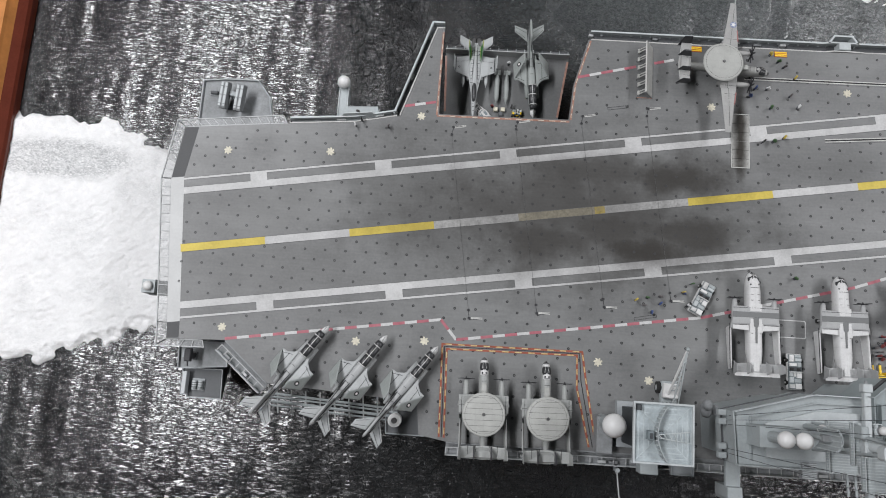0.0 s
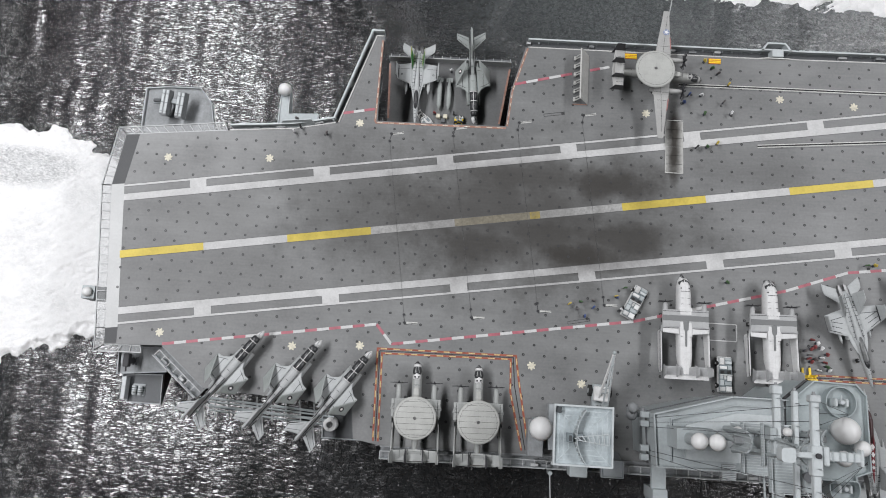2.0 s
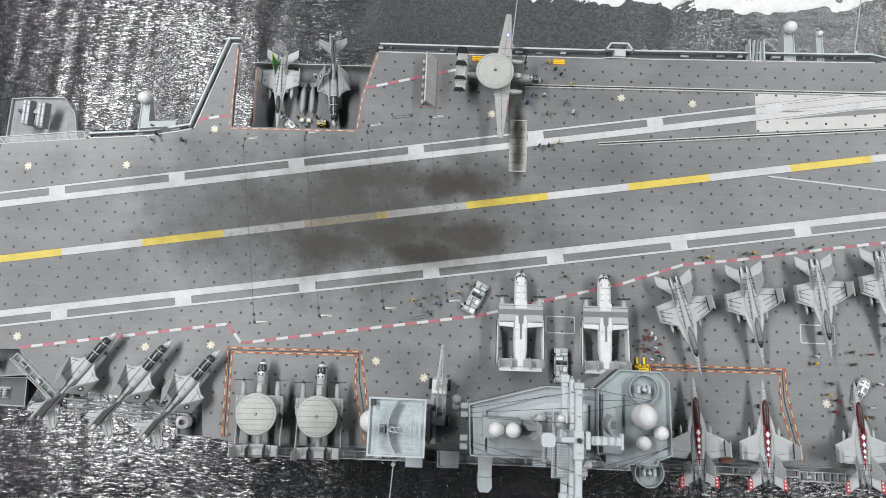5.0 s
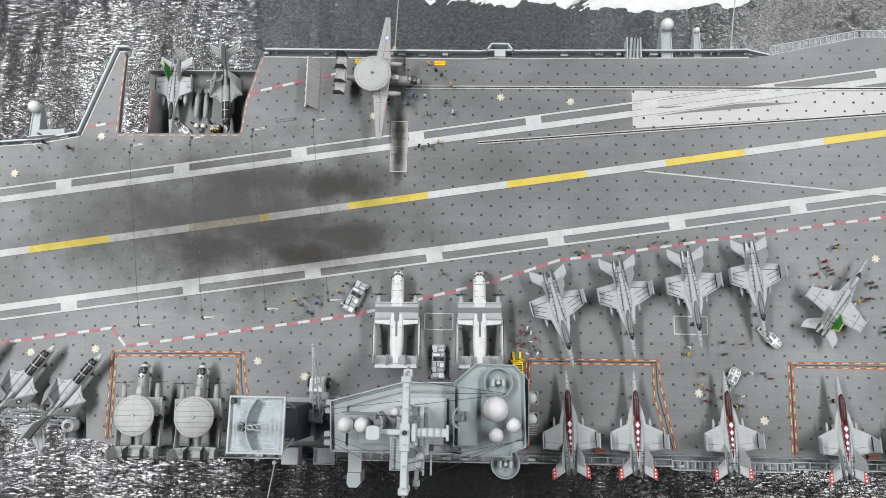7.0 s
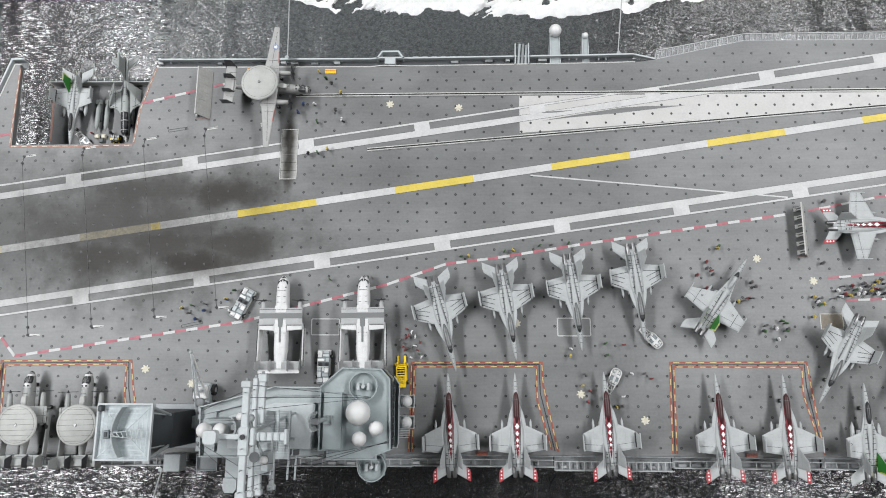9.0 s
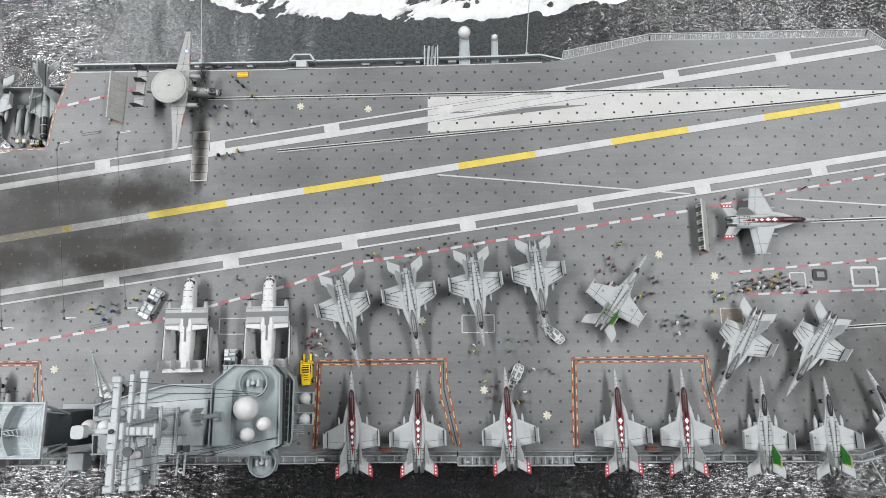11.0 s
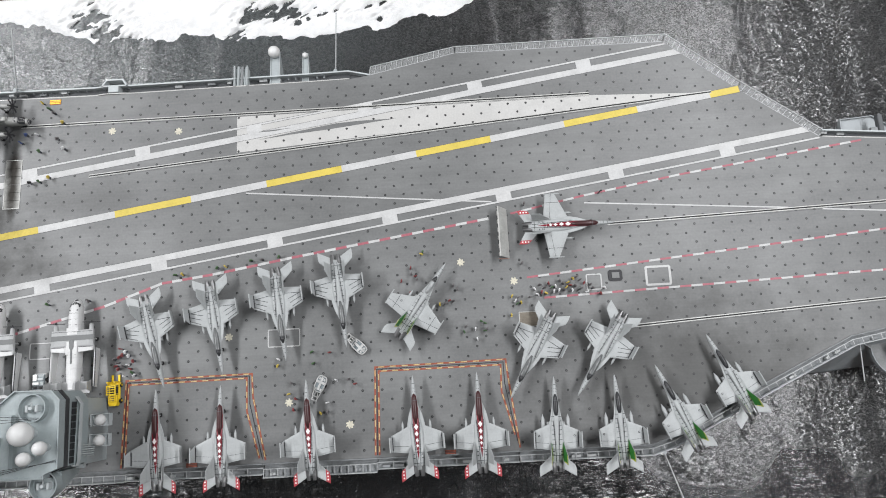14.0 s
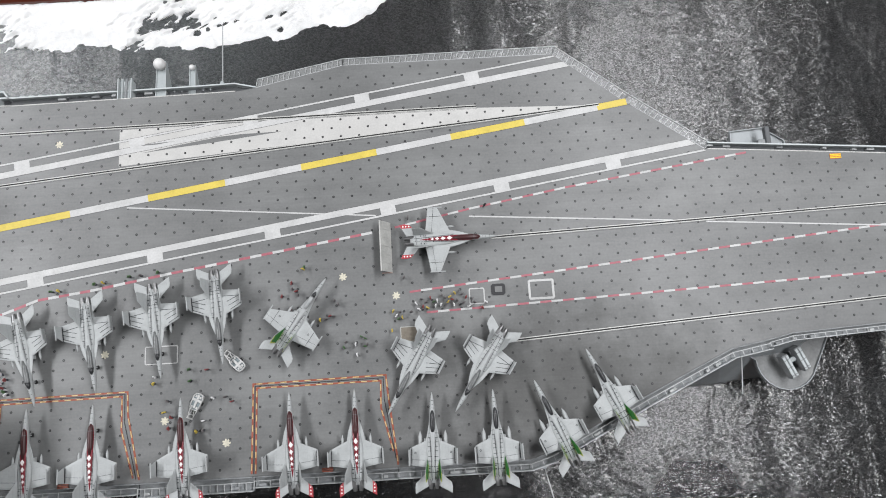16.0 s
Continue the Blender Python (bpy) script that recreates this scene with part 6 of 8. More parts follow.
    return th


maroon = fighter("grey model jet with maroon spine, white diamonds and folded wings", JETGREY, MAROON, False, True, TIPRED, group="maroon-spined jets", bold=False)
MAROON_SPOTS = [((0.2505, -0.0543), (0.2531, -0.1116)), ((0.2870, -0.0539), (0.2882, -0.1113)), ((0.3352, -0.0533), (0.3382, -0.1102)), ((0.3953, -0.0538), (0.3977, -0.1108)), ((0.4316, -0.0540), (0.4322, -0.1110))]
maroon.matrix_world = spot(*MAROON_SPOTS[0])
for s in MAROON_SPOTS[1:]:
    copy_thing(maroon, spot(*s))

plain = fighter("light grey model jet with folded wings and dark panel lines", JETGREY, None, False, True, None, group="plain grey jets", canopy_paint=GLASSGREY)
PLAIN_SPOTS = [((0.2550, -0.0534), (0.2405, 0.0013)), ((0.2883, -0.0481), (0.2791, 0.0087)), ((0.3242, -0.0424), (0.3172, 0.0143)), ((0.3588, -0.0370), (0.3525, 0.0208)), ((0.4499, -0.0696), (0.4786, -0.0200)),
               ((0.4872, -0.0702), (0.5200, -0.0225))]
plain.matrix_world = spot(*PLAIN_SPOTS[0])
for s in PLAIN_SPOTS[1:]:
    copy_thing(plain, spot(*s))

green = fighter("grey model jet with green inner fin faces and wing tanks", JETGREY, None, GREEN, True, None, long=False, tanks="fuel", group="green-tailed jets", bold=False)
GREEN_SPOTS = [((0.4747, -0.0583), (0.4732, -0.1125)), ((0.5088, -0.0585), (0.5100, -0.1130)), ((0.5322, -0.0549), (0.5530, -0.1048)), ((0.5632, -0.0396), (0.5852, -0.0882))]
green.matrix_world = spot(*GREEN_SPOTS[0])
for s in GREEN_SPOTS[1:]:
    copy_thing(green, spot(*s))
lone = fighter("grey model jet with spread wings and green inner fin faces", JETGREY, None, GREEN, False, None, long=False, group="green-tailed jets", bold=False, canopy_paint=GLASSPALE)
lone.matrix_world = spot((0.4170, 0.0086), (0.3870, -0.0338))
launching = fighter("maroon-spined model jet with spread wings on the catapult", JETGREY, MAROON, False, False, TIPRED, group="maroon-spined jets", bold=False)
launching.matrix_world = spot((0.5188, 0.0286), (0.4606, 0.0282))
LIFT_Z = -0.034
lifted = fighter("grey model jet with green fins on the lowered lift", JETGREY, None, GREEN, True, None, long=False, tanks="fuel", group="green-tailed jets", bold=False)
lifted.matrix_world = spot((0.0065, 0.0903), (0.0061, 0.139), LIFT_Z)

jam = jammer_jet("grey model jamming jet with folded wings and dark canopies", JAMGREY, wing_paint=JETGREY)
JAM_SPOTS = [((-0.0635, -0.0455), (-0.0955, -0.0895)), ((-0.0325, -0.0485), (-0.0645, -0.0925)), ((-0.0055, -0.0525), (-0.0375, -0.0965))]
jam.matrix_world = spot(*JAM_SPOTS[0])
for s in JAM_SPOTS[1:]:
    copy_thing(jam, spot(*s))
jam_lift = jammer_jet("darker grey model jamming jet on the lowered lift", JETDARK)
jam_lift.matrix_world = spot((0.0426, 0.0942), (0.0382, 0.1454), LIFT_Z)

radar = turboprop("grey model radar plane with folded wings on the lift", RADARBODY, True, True)
radar.matrix_world = spot((0.0203, -0.0535), (0.0218, -0.1055))
copy_thing(radar, spot((0.0523, -0.0535), (0.0538, -0.1055)))
radar_up = turboprop("weathered model radar plane with spread wings on the catapult", JETDIRTY, True, False, 8, hull=SMOKED)
radar_up.matrix_world = spot((0.1685, 0.1105), (0.1185, 0.1125))
cargo = cargo_plane("white-topped model cargo plane with folded wings", CARGO, CARGOGREY)
cargo.matrix_world = spot((0.1580, -0.003), (0.1585, -0.0545))
copy_thing(cargo, spot((0.2032, -0.003), (0.204, -0.0535)))

# ---- the island tower and its masts ----
def prism(points, z0, z1, taper=0.0):
    cx, cy = sum(p[0] for p in points) / len(points), sum(p[1] for p in points) / len(points)
    top = [(cx + (x - cx) * (1 - taper), cy + (y - cy) * (1 - taper)) for x, y in points]
    return loft_poly([(z0, points), (z1, top)])


def rect(x0, y0, x1, y1):
    return [(x0, y0), (x1, y0), (x1, y1), (x0, y1)]


def parapet(th, points, z, h, w=0.0006, material=None):
    part("parapet", strip(points + points[:2], w, z - 0.0004, z + h), material or ISLAND, th)


def bar(bm, a, b, r, n=6):
    return tube(bm, a, b, r, n=n, scale=1)


def stretched(th, k):
    """Draws a thing's parts out in height by k; balls keep their shape and ride up."""
    for ob in th.children_recursive:
        if ob.type != "MESH":
            continue
        zs = [v.co.z for v in ob.data.vertices]
        mid = (min(zs) + max(zs)) / 2
        round_one = ob.name.startswith(("radar_dome", "small_dome", "director"))
        for v in ob.data.vertices:
            v.co.z = v.co.z + mid * (k - 1) if round_one else v.co.z * k


def curved_screen(th, x, y, z0, z1, r, face, name="search_screen"):
    """An upright antenna screen, bowed in plan towards +x or -x, on a post with a drive box."""
    pts = [(x + face * (r * math.cos(radians(a)) - r), y + r * math.sin(radians(a))) for a in range(-54, 55, 12)]
    screen = part(name, strip(pts, 0.0008, z0, z1), ISLAND, th, "grey bowed antenna screen")
    for i in range(0, len(pts), 2):
        part("screen_rib", box(bmesh.new(), min(pts[i][0], pts[i][0] - face * 0.0007), max(pts[i][0], pts[i][0] - face * 0.0007), pts[i][1] - 0.0002, pts[i][1] + 0.0002, z0, z1, scale=1), ISLANDPALE, screen)
    part("screen_post", tube(bmesh.new(), (x - face * 0.0034, y, 0.042), (x - face * 0.0034, y, (z0 + z1) / 2), 0.0013, 0.0010, 10, 1), ISLAND, th)
    part("screen_drive", box(bmesh.new(), min(x, x - face * 0.0042), max(x, x - face * 0.0042), y - 0.0014, y + 0.0014, (z0 + z1) / 2 - 0.0015, (z0 + z1) / 2 + 0.0015, 0.0003, scale=1), CATWALK, th)


island = empty("island_tower", "pale blue-grey carrier island tower with many platforms", "tower")
LOW = [(0.1320, -0.0712), (0.1667, -0.0622), (0.1893, -0.0622), (0.1990, -0.0540), (0.2205, -0.0552), (0.2225, -0.0660), (0.2225, -0.0930), (0.1914, -0.0940), (0.1330, -0.0940)]
AFT_ROOF = [(0.1312, -0.0714), (0.1667, -0.0617), (0.1925, -0.0617), (0.1925, -0.0943), (0.1325, -0.0943)]
FWD_ROOF = [(0.1905, -0.0612), (0.2005, -0.0525), (0.2190, -0.0530), (0.2232, -0.0575), (0.2240, -0.0900), (0.2175, -0.0925), (0.2175, -0.0945), (0.1945, -0.0945), (0.1945, -0.0905), (0.1905, -0.0905)]
part("lower_block", prism([(x * 0.96 + 0.0071, y * 0.9 - 0.0078) for x, y in LOW], 0, 0.022), ISLAND, island)
part("gallery", slab(LOW, 0.022, 0.024), ISLAND, island)
aft = part("aft_block", prism(AFT_ROOF, 0.024, 0.042), ISLAND, island)
parapet(aft, AFT_ROOF, 0.042, 0.0016)
part("inner_ledge", strip([(0.139, -0.0920), (0.139, -0.0735), (0.1675, -0.0655), (0.1925, -0.0652)], 0.0005, 0.0418, 0.0432), ISLAND, aft)
part("inner_ledge", strip([(0.1435, -0.0770), (0.1665, -0.0700), (0.168, -0.0700)], 0.0005, 0.0418, 0.0430), ISLAND, aft)
part("roof_panel", slab([(0.1455, -0.0905), (0.1455, -0.0755), (0.1680, -0.0690), (0.1870, -0.0690), (0.1870, -0.0905)], 0.042, 0.0435), ISLANDPALE, aft)
part("grille", slab(rect(0.1615, -0.0985, 0.1680, -0.0915), 0.040, 0.0425), CATWALK, aft)
for k in range(9):
    part("grille_slat", slab(rect(0.1618, -0.0982 + k * 0.00075, 0.1677, -0.0979 + k * 0.00075), 0.0425, 0.0430), ISLANDPALE, aft)
fwd = part("bridge_block", prism(FWD_ROOF, 0.024, 0.047), ISLANDGREEN, island)
parapet(fwd, FWD_ROOF, 0.047, 0.0014, material=ISLANDGREEN)
part("window_band", prism([(x + (0.0004 if x > 0.21 else -0.0002), y + (0.0004 if y > -0.07 else -0.0004)) for x, y in FWD_ROOF], 0.0405, 0.0432), GLASS, fwd, "dark bridge window band")
part("window_band", prism([(x + (0.0003 if x > 0.18 else -0.0003), y + (0.0003 if y > -0.08 else -0.0003)) for x, y in AFT_ROOF], 0.030, 0.0318), DARKSHADE, aft, "dark window band")
part("step_block", prism(rect(0.1925, -0.0900, 0.2010, -0.0640), 0.047, 0.0495), ISLANDGREEN, fwd)
part("hatch_frame", strip([(0.1925, -0.0785), (0.1965, -0.0785), (0.1965, -0.0745), (0.1935, -0.0745)], 0.0005, 0.0495, 0.0505), CATWALK, fwd)
part("bridge_walk", slab([(0.2236, -0.0905), (0.2262, -0.0905), (0.2268, -0.0880), (0.2268, -0.0600), (0.2240, -0.0560)], 0.0335, 0.0345), ISLANDGREEN, fwd)
for k in range(9):
    part("bridge_window", slab(rect(0.2241, -0.0890 + k * 0.0034, 0.2246, -0.0860 + k * 0.0034), 0.0360, 0.0392), GLASS, fwd, "dark bridge window")
part("bridge_rail", strip([(0.2240, -0.0905), (0.2262, -0.0905), (0.2268, -0.0880), (0.2268, -0.0600), (0.2242, -0.0562)], 0.0004, 0.0345, 0.0368), ISLANDPALE, fwd)
for x, y, z, r, c in ((0.2096, -0.0729, 0.0545, 0.0058, "large white radar dome"), (0.2178, -0.0800, 0.0525, 0.0034, "white radar dome"), (0.2100, -0.0849, 0.0520, 0.0034, "white radar dome")):
    part("dome_base", tube(bmesh.new(), (x, y, 0.047), (x, y, z), r * 0.55, r * 0.7, 16, 1), ISLANDPALE, island)
    part("radar_dome", ball(bmesh.new(), x, y, z, r, 1, 24), DOME, island, c, smooth=True)
for x, y in ((0.1428, -0.0803), (0.1502, -0.0803)):
    part("dome_base", tube(bmesh.new(), (x, y, 0.042), (x, y, 0.062), 0.0026, 0.0024, 14, 1), ISLAND, island)
    part("radar_dome", ball(bmesh.new(), x, y, 0.0650, 0.0035, 1, 22), DOME, island, "white radar dome on the tower roof", smooth=True)
part("dome_house", prism(rect(0.1375, -0.0850, 0.1545, -0.0762), 0.0415, 0.054), ISLAND, island)
curved_screen(island, 0.1600, -0.0785, 0.060, 0.074, 0.0052, 1)
curved_screen(island, 0.1900, -0.0762, 0.0600, 0.0700, 0.0048, -1)
# gun tubs
for cx, cy, z in ((0.2110, -0.0610, 0.047), (0.2150, -0.0985, 0.041)):
    tub = part("gun_tub", slab(disc(cx, cy, 0.0068, 28), z - 0.0015, z + 0.0006), ISLANDGREEN, island)
    part("tub_wall", strip(disc(cx, cy, 0.0066, 28) + disc(cx, cy, 0.0066, 28)[:2], 0.0005, z, z + 0.0032), ISLANDGREEN, tub)
    gun = bmesh.new()
    for s in (-1, 1):
        box(gun, cx + s * 0.0024 - 0.0008, cx + s * 0.0024 + 0.0008, cy - 0.0020, cy + 0.0016, z, z + 0.0036, 0.0004, scale=1)
    tube(gun, (cx, cy, z), (cx, cy, z + 0.0042), 0.0012, 0.0009, 12, 1)
    box(gun, cx - 0.0024, cx + 0.0024, cy - 0.0005, cy + 0.0005, z + 0.0008, z + 0.0024, scale=1)
    tube(gun, (cx, cy + 0.0004, z + 0.0030), (cx, cy + 0.0030, z + 0.0034), 0.0004, 0.0003, 8, 1)
    part("gun_mount", gun, ISLANDPALE, tub)
part("tub_support", loft_poly([(0.02, rect(0.2120, -0.0950, 0.2180, -0.0925)), (0.0395, rect(0.2090, -0.1030, 0.2210, -0.0925))]), ISLANDGREEN, island)
# side sponsons and booms
part("side_platform", slab(rect(0.1372, -0.1075, 0.1440, -0.0930), 0.020, 0.022), ISLAND, island)
part("side_bin", prism([(0.1372, -0.1125), (0.1382, -0.1145), (0.1425, -0.1145), (0.1442, -0.1125), (0.1440, -0.1075), (0.1372, -0.1075)], 0.010, 0.024), ISLAND, island)
for x in (0.1768, 0.1803):
    part("boom", bar(bmesh.new(), (x, -0.0915, 0.049), (x, -0.1035, 0.050), 0.0005), ISLAND, island)
    part("boom_head", box(bmesh.new(), x - 0.0010, x + 0.0010, -0.0926, -0.0900, 0.0470, 0.0510, 0.0002, scale=1), DARKSHADE, island)
for y in (-0.0690, -0.0795):
    arm = part("dome_arm", slab(rect(0.2230, y - 0.0032, 0.2335, y + 0.0032), 0.0185, 0.0195), ISLANDPALE, island)
    part("arm_rail", strip(rect(0.2232, y - 0.003, 0.2333, y + 0.003) + [(0.2232, y - 0.003)], 0.0004, 0.0195, 0.0215), ISLANDPALE, arm)
    part("small_dome", ball(bmesh.new(), 0.2296, y, 0.0235, 0.0030, 1, 18), DOME, arm, smooth=True)
for k in range(6):
    y = -0.0865 + 0.0011 * k
    part("fin_antenna", bar(bmesh.new(), (0.224, y, 0.030), (0.2315, y + 0.0003, 0.0305), 0.00018), ISLANDPALE, island)
part("small_dome", ball(bmesh.new(), 0.1628, -0.0757, 0.0560, 0.0020, 1, 16), DOME, island, "small white dome", smooth=True)
part("dome_base", tube(bmesh.new(), (0.1628, -0.0757, 0.042), (0.1628, -0.0757, 0.056), 0.0012, n=8, scale=1), ISLAND, island)
# aft corner sensors
for y in (-0.0725, -0.0765, -0.0875, -0.0915):
    part("sensor_box", box(bmesh.new(), 0.1275, 0.1312, y - 0.0014, y + 0.0014, 0.034, 0.037, 0.0003, scale=1), ISLAND, island)
for y, z in ((-0.0700, 0.030), (-0.0735, 0.028)):
    part("director", ball(bmesh.new(), 0.1255, y, z, 0.0026, 1, 14, 0.7), CATWALK, island, smooth=True)
part("director_arm", slab(rect(0.1240, -0.0745, 0.1320, -0.0700), 0.024, 0.0262), CATWALK, island)
# lookout rails along the roof
for a, b in (((0.1312, -0.0714), (0.1667, -0.0617)), ((0.1667, -0.0617), (0.1925, -0.0617)), ((0.1325, -0.0943), (0.1925, -0.0943))):
    part("roof_rail", strip([a, b], 0.0003, 0.0450, 0.0453), ISLANDPALE, aft)
    n = int((Vector(b) - Vector(a)).length / 0.004)
    for i in range(n + 1):
        p = Vector(a).lerp(Vector(b), i / n)
        part("roof_post", slab(rect(p.x - 0.00015, p.y - 0.00015, p.x + 0.00015, p.y + 0.00015), 0.043, 0.0452), ISLANDPALE, aft)

stretched(island, 1.13)

# ---- main mast ----
mast = empty("main_mast", "pale grey model mast with three yards, platforms and sensors", "mast")
MX, MY = 0.1717, -0.0797
part("pole", tube(bmesh.new(), (MX, MY, 0.046), (MX, MY, 0.1085), 0.0030, 0.0021, 14, 1), ISLANDPALE, mast, smooth=True)


def yard(x, y0, y1, z, w, name, blocks):
    """A square yard along y with thicker blocks, end caps and short pins."""
    ob = part(name, box(bmesh.new(), x - w, x + w, y0, y1, z - 0.0011, z + 0.0011, 0.0003, scale=1), ISLANDPALE, mast)
    for u0, u1 in blocks:
        part("yard_block", box(bmesh.new(), x - w - 0.0006, x + w + 0.0006, y0 + (y1 - y0) * u0, y0 + (y1 - y0) * u1, z - 0.0017, z + 0.0017, 0.0004, scale=1), ISLANDPALE, ob)
    for u in (0.06, 0.24, 0.42, 0.72, 0.90):
        part("yard_pin", bar(bmesh.new(), (x, y0 + (y1 - y0) * u, z + 0.001), (x, y0 + (y1 - y0) * u, z + 0.0044), 0.00022), ISLAND, ob)
    for y, s2 in ((y0, -1), (y1, 1)):
        part("end_cap", tube(bmesh.new(), (x, y, z), (x, y + s2 * 0.0012, z), 0.0008, 0.0005, 8, 1), CATWALK, ob)
    return ob


upper = yard(MX, -0.1030, -0.0582, 0.1088, 0.0014, "upper_yard", ((0.0, 0.06), (0.36, 0.60), (0.94, 1.0)))
yard(MX - 0.0004, -0.1045, -0.0572, 0.0955, 0.0010, "middle_yard", ((0.0, 0.05), (0.46, 0.56)))
yard(MX - 0.0012, -0.1062, -0.0555, 0.0822, 0.0014, "lower_yard", ((0.0, 0.05), (0.44, 0.56), (0.93, 1.0)))
yard(MX + 0.0030, -0.1050, -0.0850, 0.0760, 0.0010, "short_yard", ((0.0, 0.12),))
part("lens", tube(bmesh.new(), (MX, MY, 0.1105), (MX, MY, 0.1116), 0.0010, n=12, scale=1), SEAM, upper)
ahead_arm = part("arm", box(bmesh.new(), MX, 0.1882, MY - 0.0017, MY + 0.0017, 0.1070, 0.1092, 0.0004, scale=1), ISLANDPALE, mast)
part("arm_crosspiece", box(bmesh.new(), 0.1876, 0.1888, MY - 0.0030, MY + 0.0030, 0.1066, 0.1096, 0.0003, scale=1), ISLANDPALE, ahead_arm)
part("arm_block", box(bmesh.new(), MX + 0.0026, MX + 0.0045, MY - 0.0034, MY + 0.0034, 0.1062, 0.1104, 0.0004, scale=1), ISLANDPALE, ahead_arm)
for k in range(4):
    part("arm_web", box(bmesh.new(), MX + 0.0058 + 0.0026 * k, MX + 0.0062 + 0.0026 * k, MY - 0.0017, MY + 0.0017, 0.1092, 0.1096, scale=1), ISLAND, ahead_arm)
aft_arm = part("arm", box(bmesh.new(), 0.1605, MX, MY - 0.0011, MY + 0.0011, 0.1086, 0.1104, 0.0004, scale=1), ISLANDPALE, mast)
part("arm_plate", prism([(0.1597 + 0.0026 * math.copysign(abs(math.cos(k * math.pi / 8)) ** 0.5, math.cos(k * math.pi / 8)), MY + 0.0026 * math.copysign(abs(math.sin(k * math.pi / 8)) ** 0.5, math.sin(k * math.pi / 8))) for k in range(16)], 0.1100, 0.1140), ISLANDPALE, aft_arm)
# platforms with gratings, rails and sensors
for x0, y0, x1, y1, z in ((MX - 0.0072, -0.0965, MX + 0.0062, -0.0835, 0.0880), (MX - 0.0056, -0.0880, MX + 0.0056, -0.0712, 0.0780), (MX - 0.0078, -0.0930, MX + 0.0074, -0.0720, 0.0640)):
    deck_plate = part("platform", slab(rect(x0, y0, x1, y1), z - 0.0008, z), ISLAND, mast)
    for k in range(int((y1 - y0) / 0.0011)):
        part("grating_bar", slab(rect(x0, y0 + 0.0002 + 0.0011 * k, x1, y0 + 0.0004 + 0.0011 * k), z - 0.0002, z + 0.0002), ISLANDPALE, deck_plate)
    r = rect(x0, y0, x1, y1)
    part("platform_rail", strip(r + r[:2], 0.0003, z + 0.0022, z + 0.0025), ISLANDPALE, deck_plate)
    for x, y in r:
        part("rail_post", slab(rect(x - 0.0002, y - 0.0002, x + 0.0002, y + 0.0002), z, z + 0.0024), ISLANDPALE, deck_plate)
part("sensor_box", box(bmesh.new(), MX + 0.0030, MX + 0.0064, -0.0950, -0.0870, 0.0880, 0.0950, 0.0004, scale=1), ISLAND, mast)
part("sensor_box", box(bmesh.new(), MX - 0.0050, MX - 0.0022, -0.0772, -0.0722, 0.0780, 0.0850, 0.0004, scale=1), ISLAND, mast)
part("mast_dish", loft_poly([(0.0960, disc(MX + 0.0020, -0.0885, 0.0008, 14)), (0.1000, disc(MX + 0.0020, -0.0885, 0.0021, 14)), (0.1004, disc(MX + 0.0020, -0.0885, 0.0021, 14))]), DARKSHADE, mast, "dark round sensor dish")
for x, y, z, r, c in ((0.1667, -0.0727, 0.0990, 0.0017, DOME), (0.1728, -0.0729, 0.1060, 0.0015, ISLANDPALE), (0.1771, -0.0898, 0.0990, 0.0018, DOME)):
    part("mast_dome", ball(bmesh.new(), x, y, z, r, 1, 18), c, mast, "small pale mast dome", smooth=True)
    part("dome_bracket", bar(bmesh.new(), (x, y, z - r * 0.6), (MX, y * 0.3 + MY * 0.7, z - 0.0075), 0.0006), ISLAND, mast)
    part("dome_ring", tube(bmesh.new(), (x, y, z - r * 0.9), (x, y, z - r * 0.55), r * 1.05, n=14, scale=1), CATWALK, mast)
part("top_collar", slab(disc(MX, MY, 0.0042, 12), 0.1052, 0.1064), ISLAND, mast)
bm = bmesh.new()
for sx, sy in ((1, 1), (1, -1), (-1, 1), (-1, -1)):
    bar(bm, (MX + sx * 0.006, MY + sy * 0.006, 0.0475), (MX + sx * 0.002, MY + sy * 0.002, 0.100), 0.0006)
    for k in range(5):
        u, v = k / 5, (k + 1) / 5
        bar(bm, (MX + sx * (0.006 - 0.004 * u), MY + sy * (0.006 - 0.004 * u), 0.0475 + 0.0525 * u), (MX - sx * (0.006 - 0.004 * v), MY + sy * (0.006 - 0.004 * v), 0.0475 + 0.0525 * v), 0.00035)
part("lattice", bm, ISLAND, mast)
# rigging
rig = empty("rigging", "thin black rigging wires between mast and tower", "wires")
for a, b in (((MX, MY + 0.018, 0.1085), (0.1305, -0.0735, 0.0460)), ((MX, MY + 0.012, 0.1085), (0.1300, -0.0755, 0.0460)), ((MX, MY + 0.006, 0.1085), (0.1300, -0.0775, 0.0460)),
             ((MX, MY - 0.012, 0.1085), (0.1300, -0.0880, 0.0460)), ((MX, MY - 0.018, 0.1085), (0.1302, -0.0900, 0.0460)), ((MX, MY + 0.020, 0.1085), (0.2150, -0.0660, 0.0545)),
             ((MX, MY + 0.015, 0.1085), (0.2150, -0.0662, 0.0545)), ((MX, MY + 0.010, 0.1085), (0.2150, -0.0664, 0.0545)), ((MX, MY - 0.020, 0.1085), (0.2235, -0.0860, 0.0530)), ((MX, MY - 0.016, 0.1085), (0.2235, -0.0865, 0.0530)), ((MX, MY - 0.012, 0.1085), (0.2235, -0.0870, 0.0530))):
    part("wire", bar(bmesh.new(), a, b, 0.00010, 4), SEAM, rig)

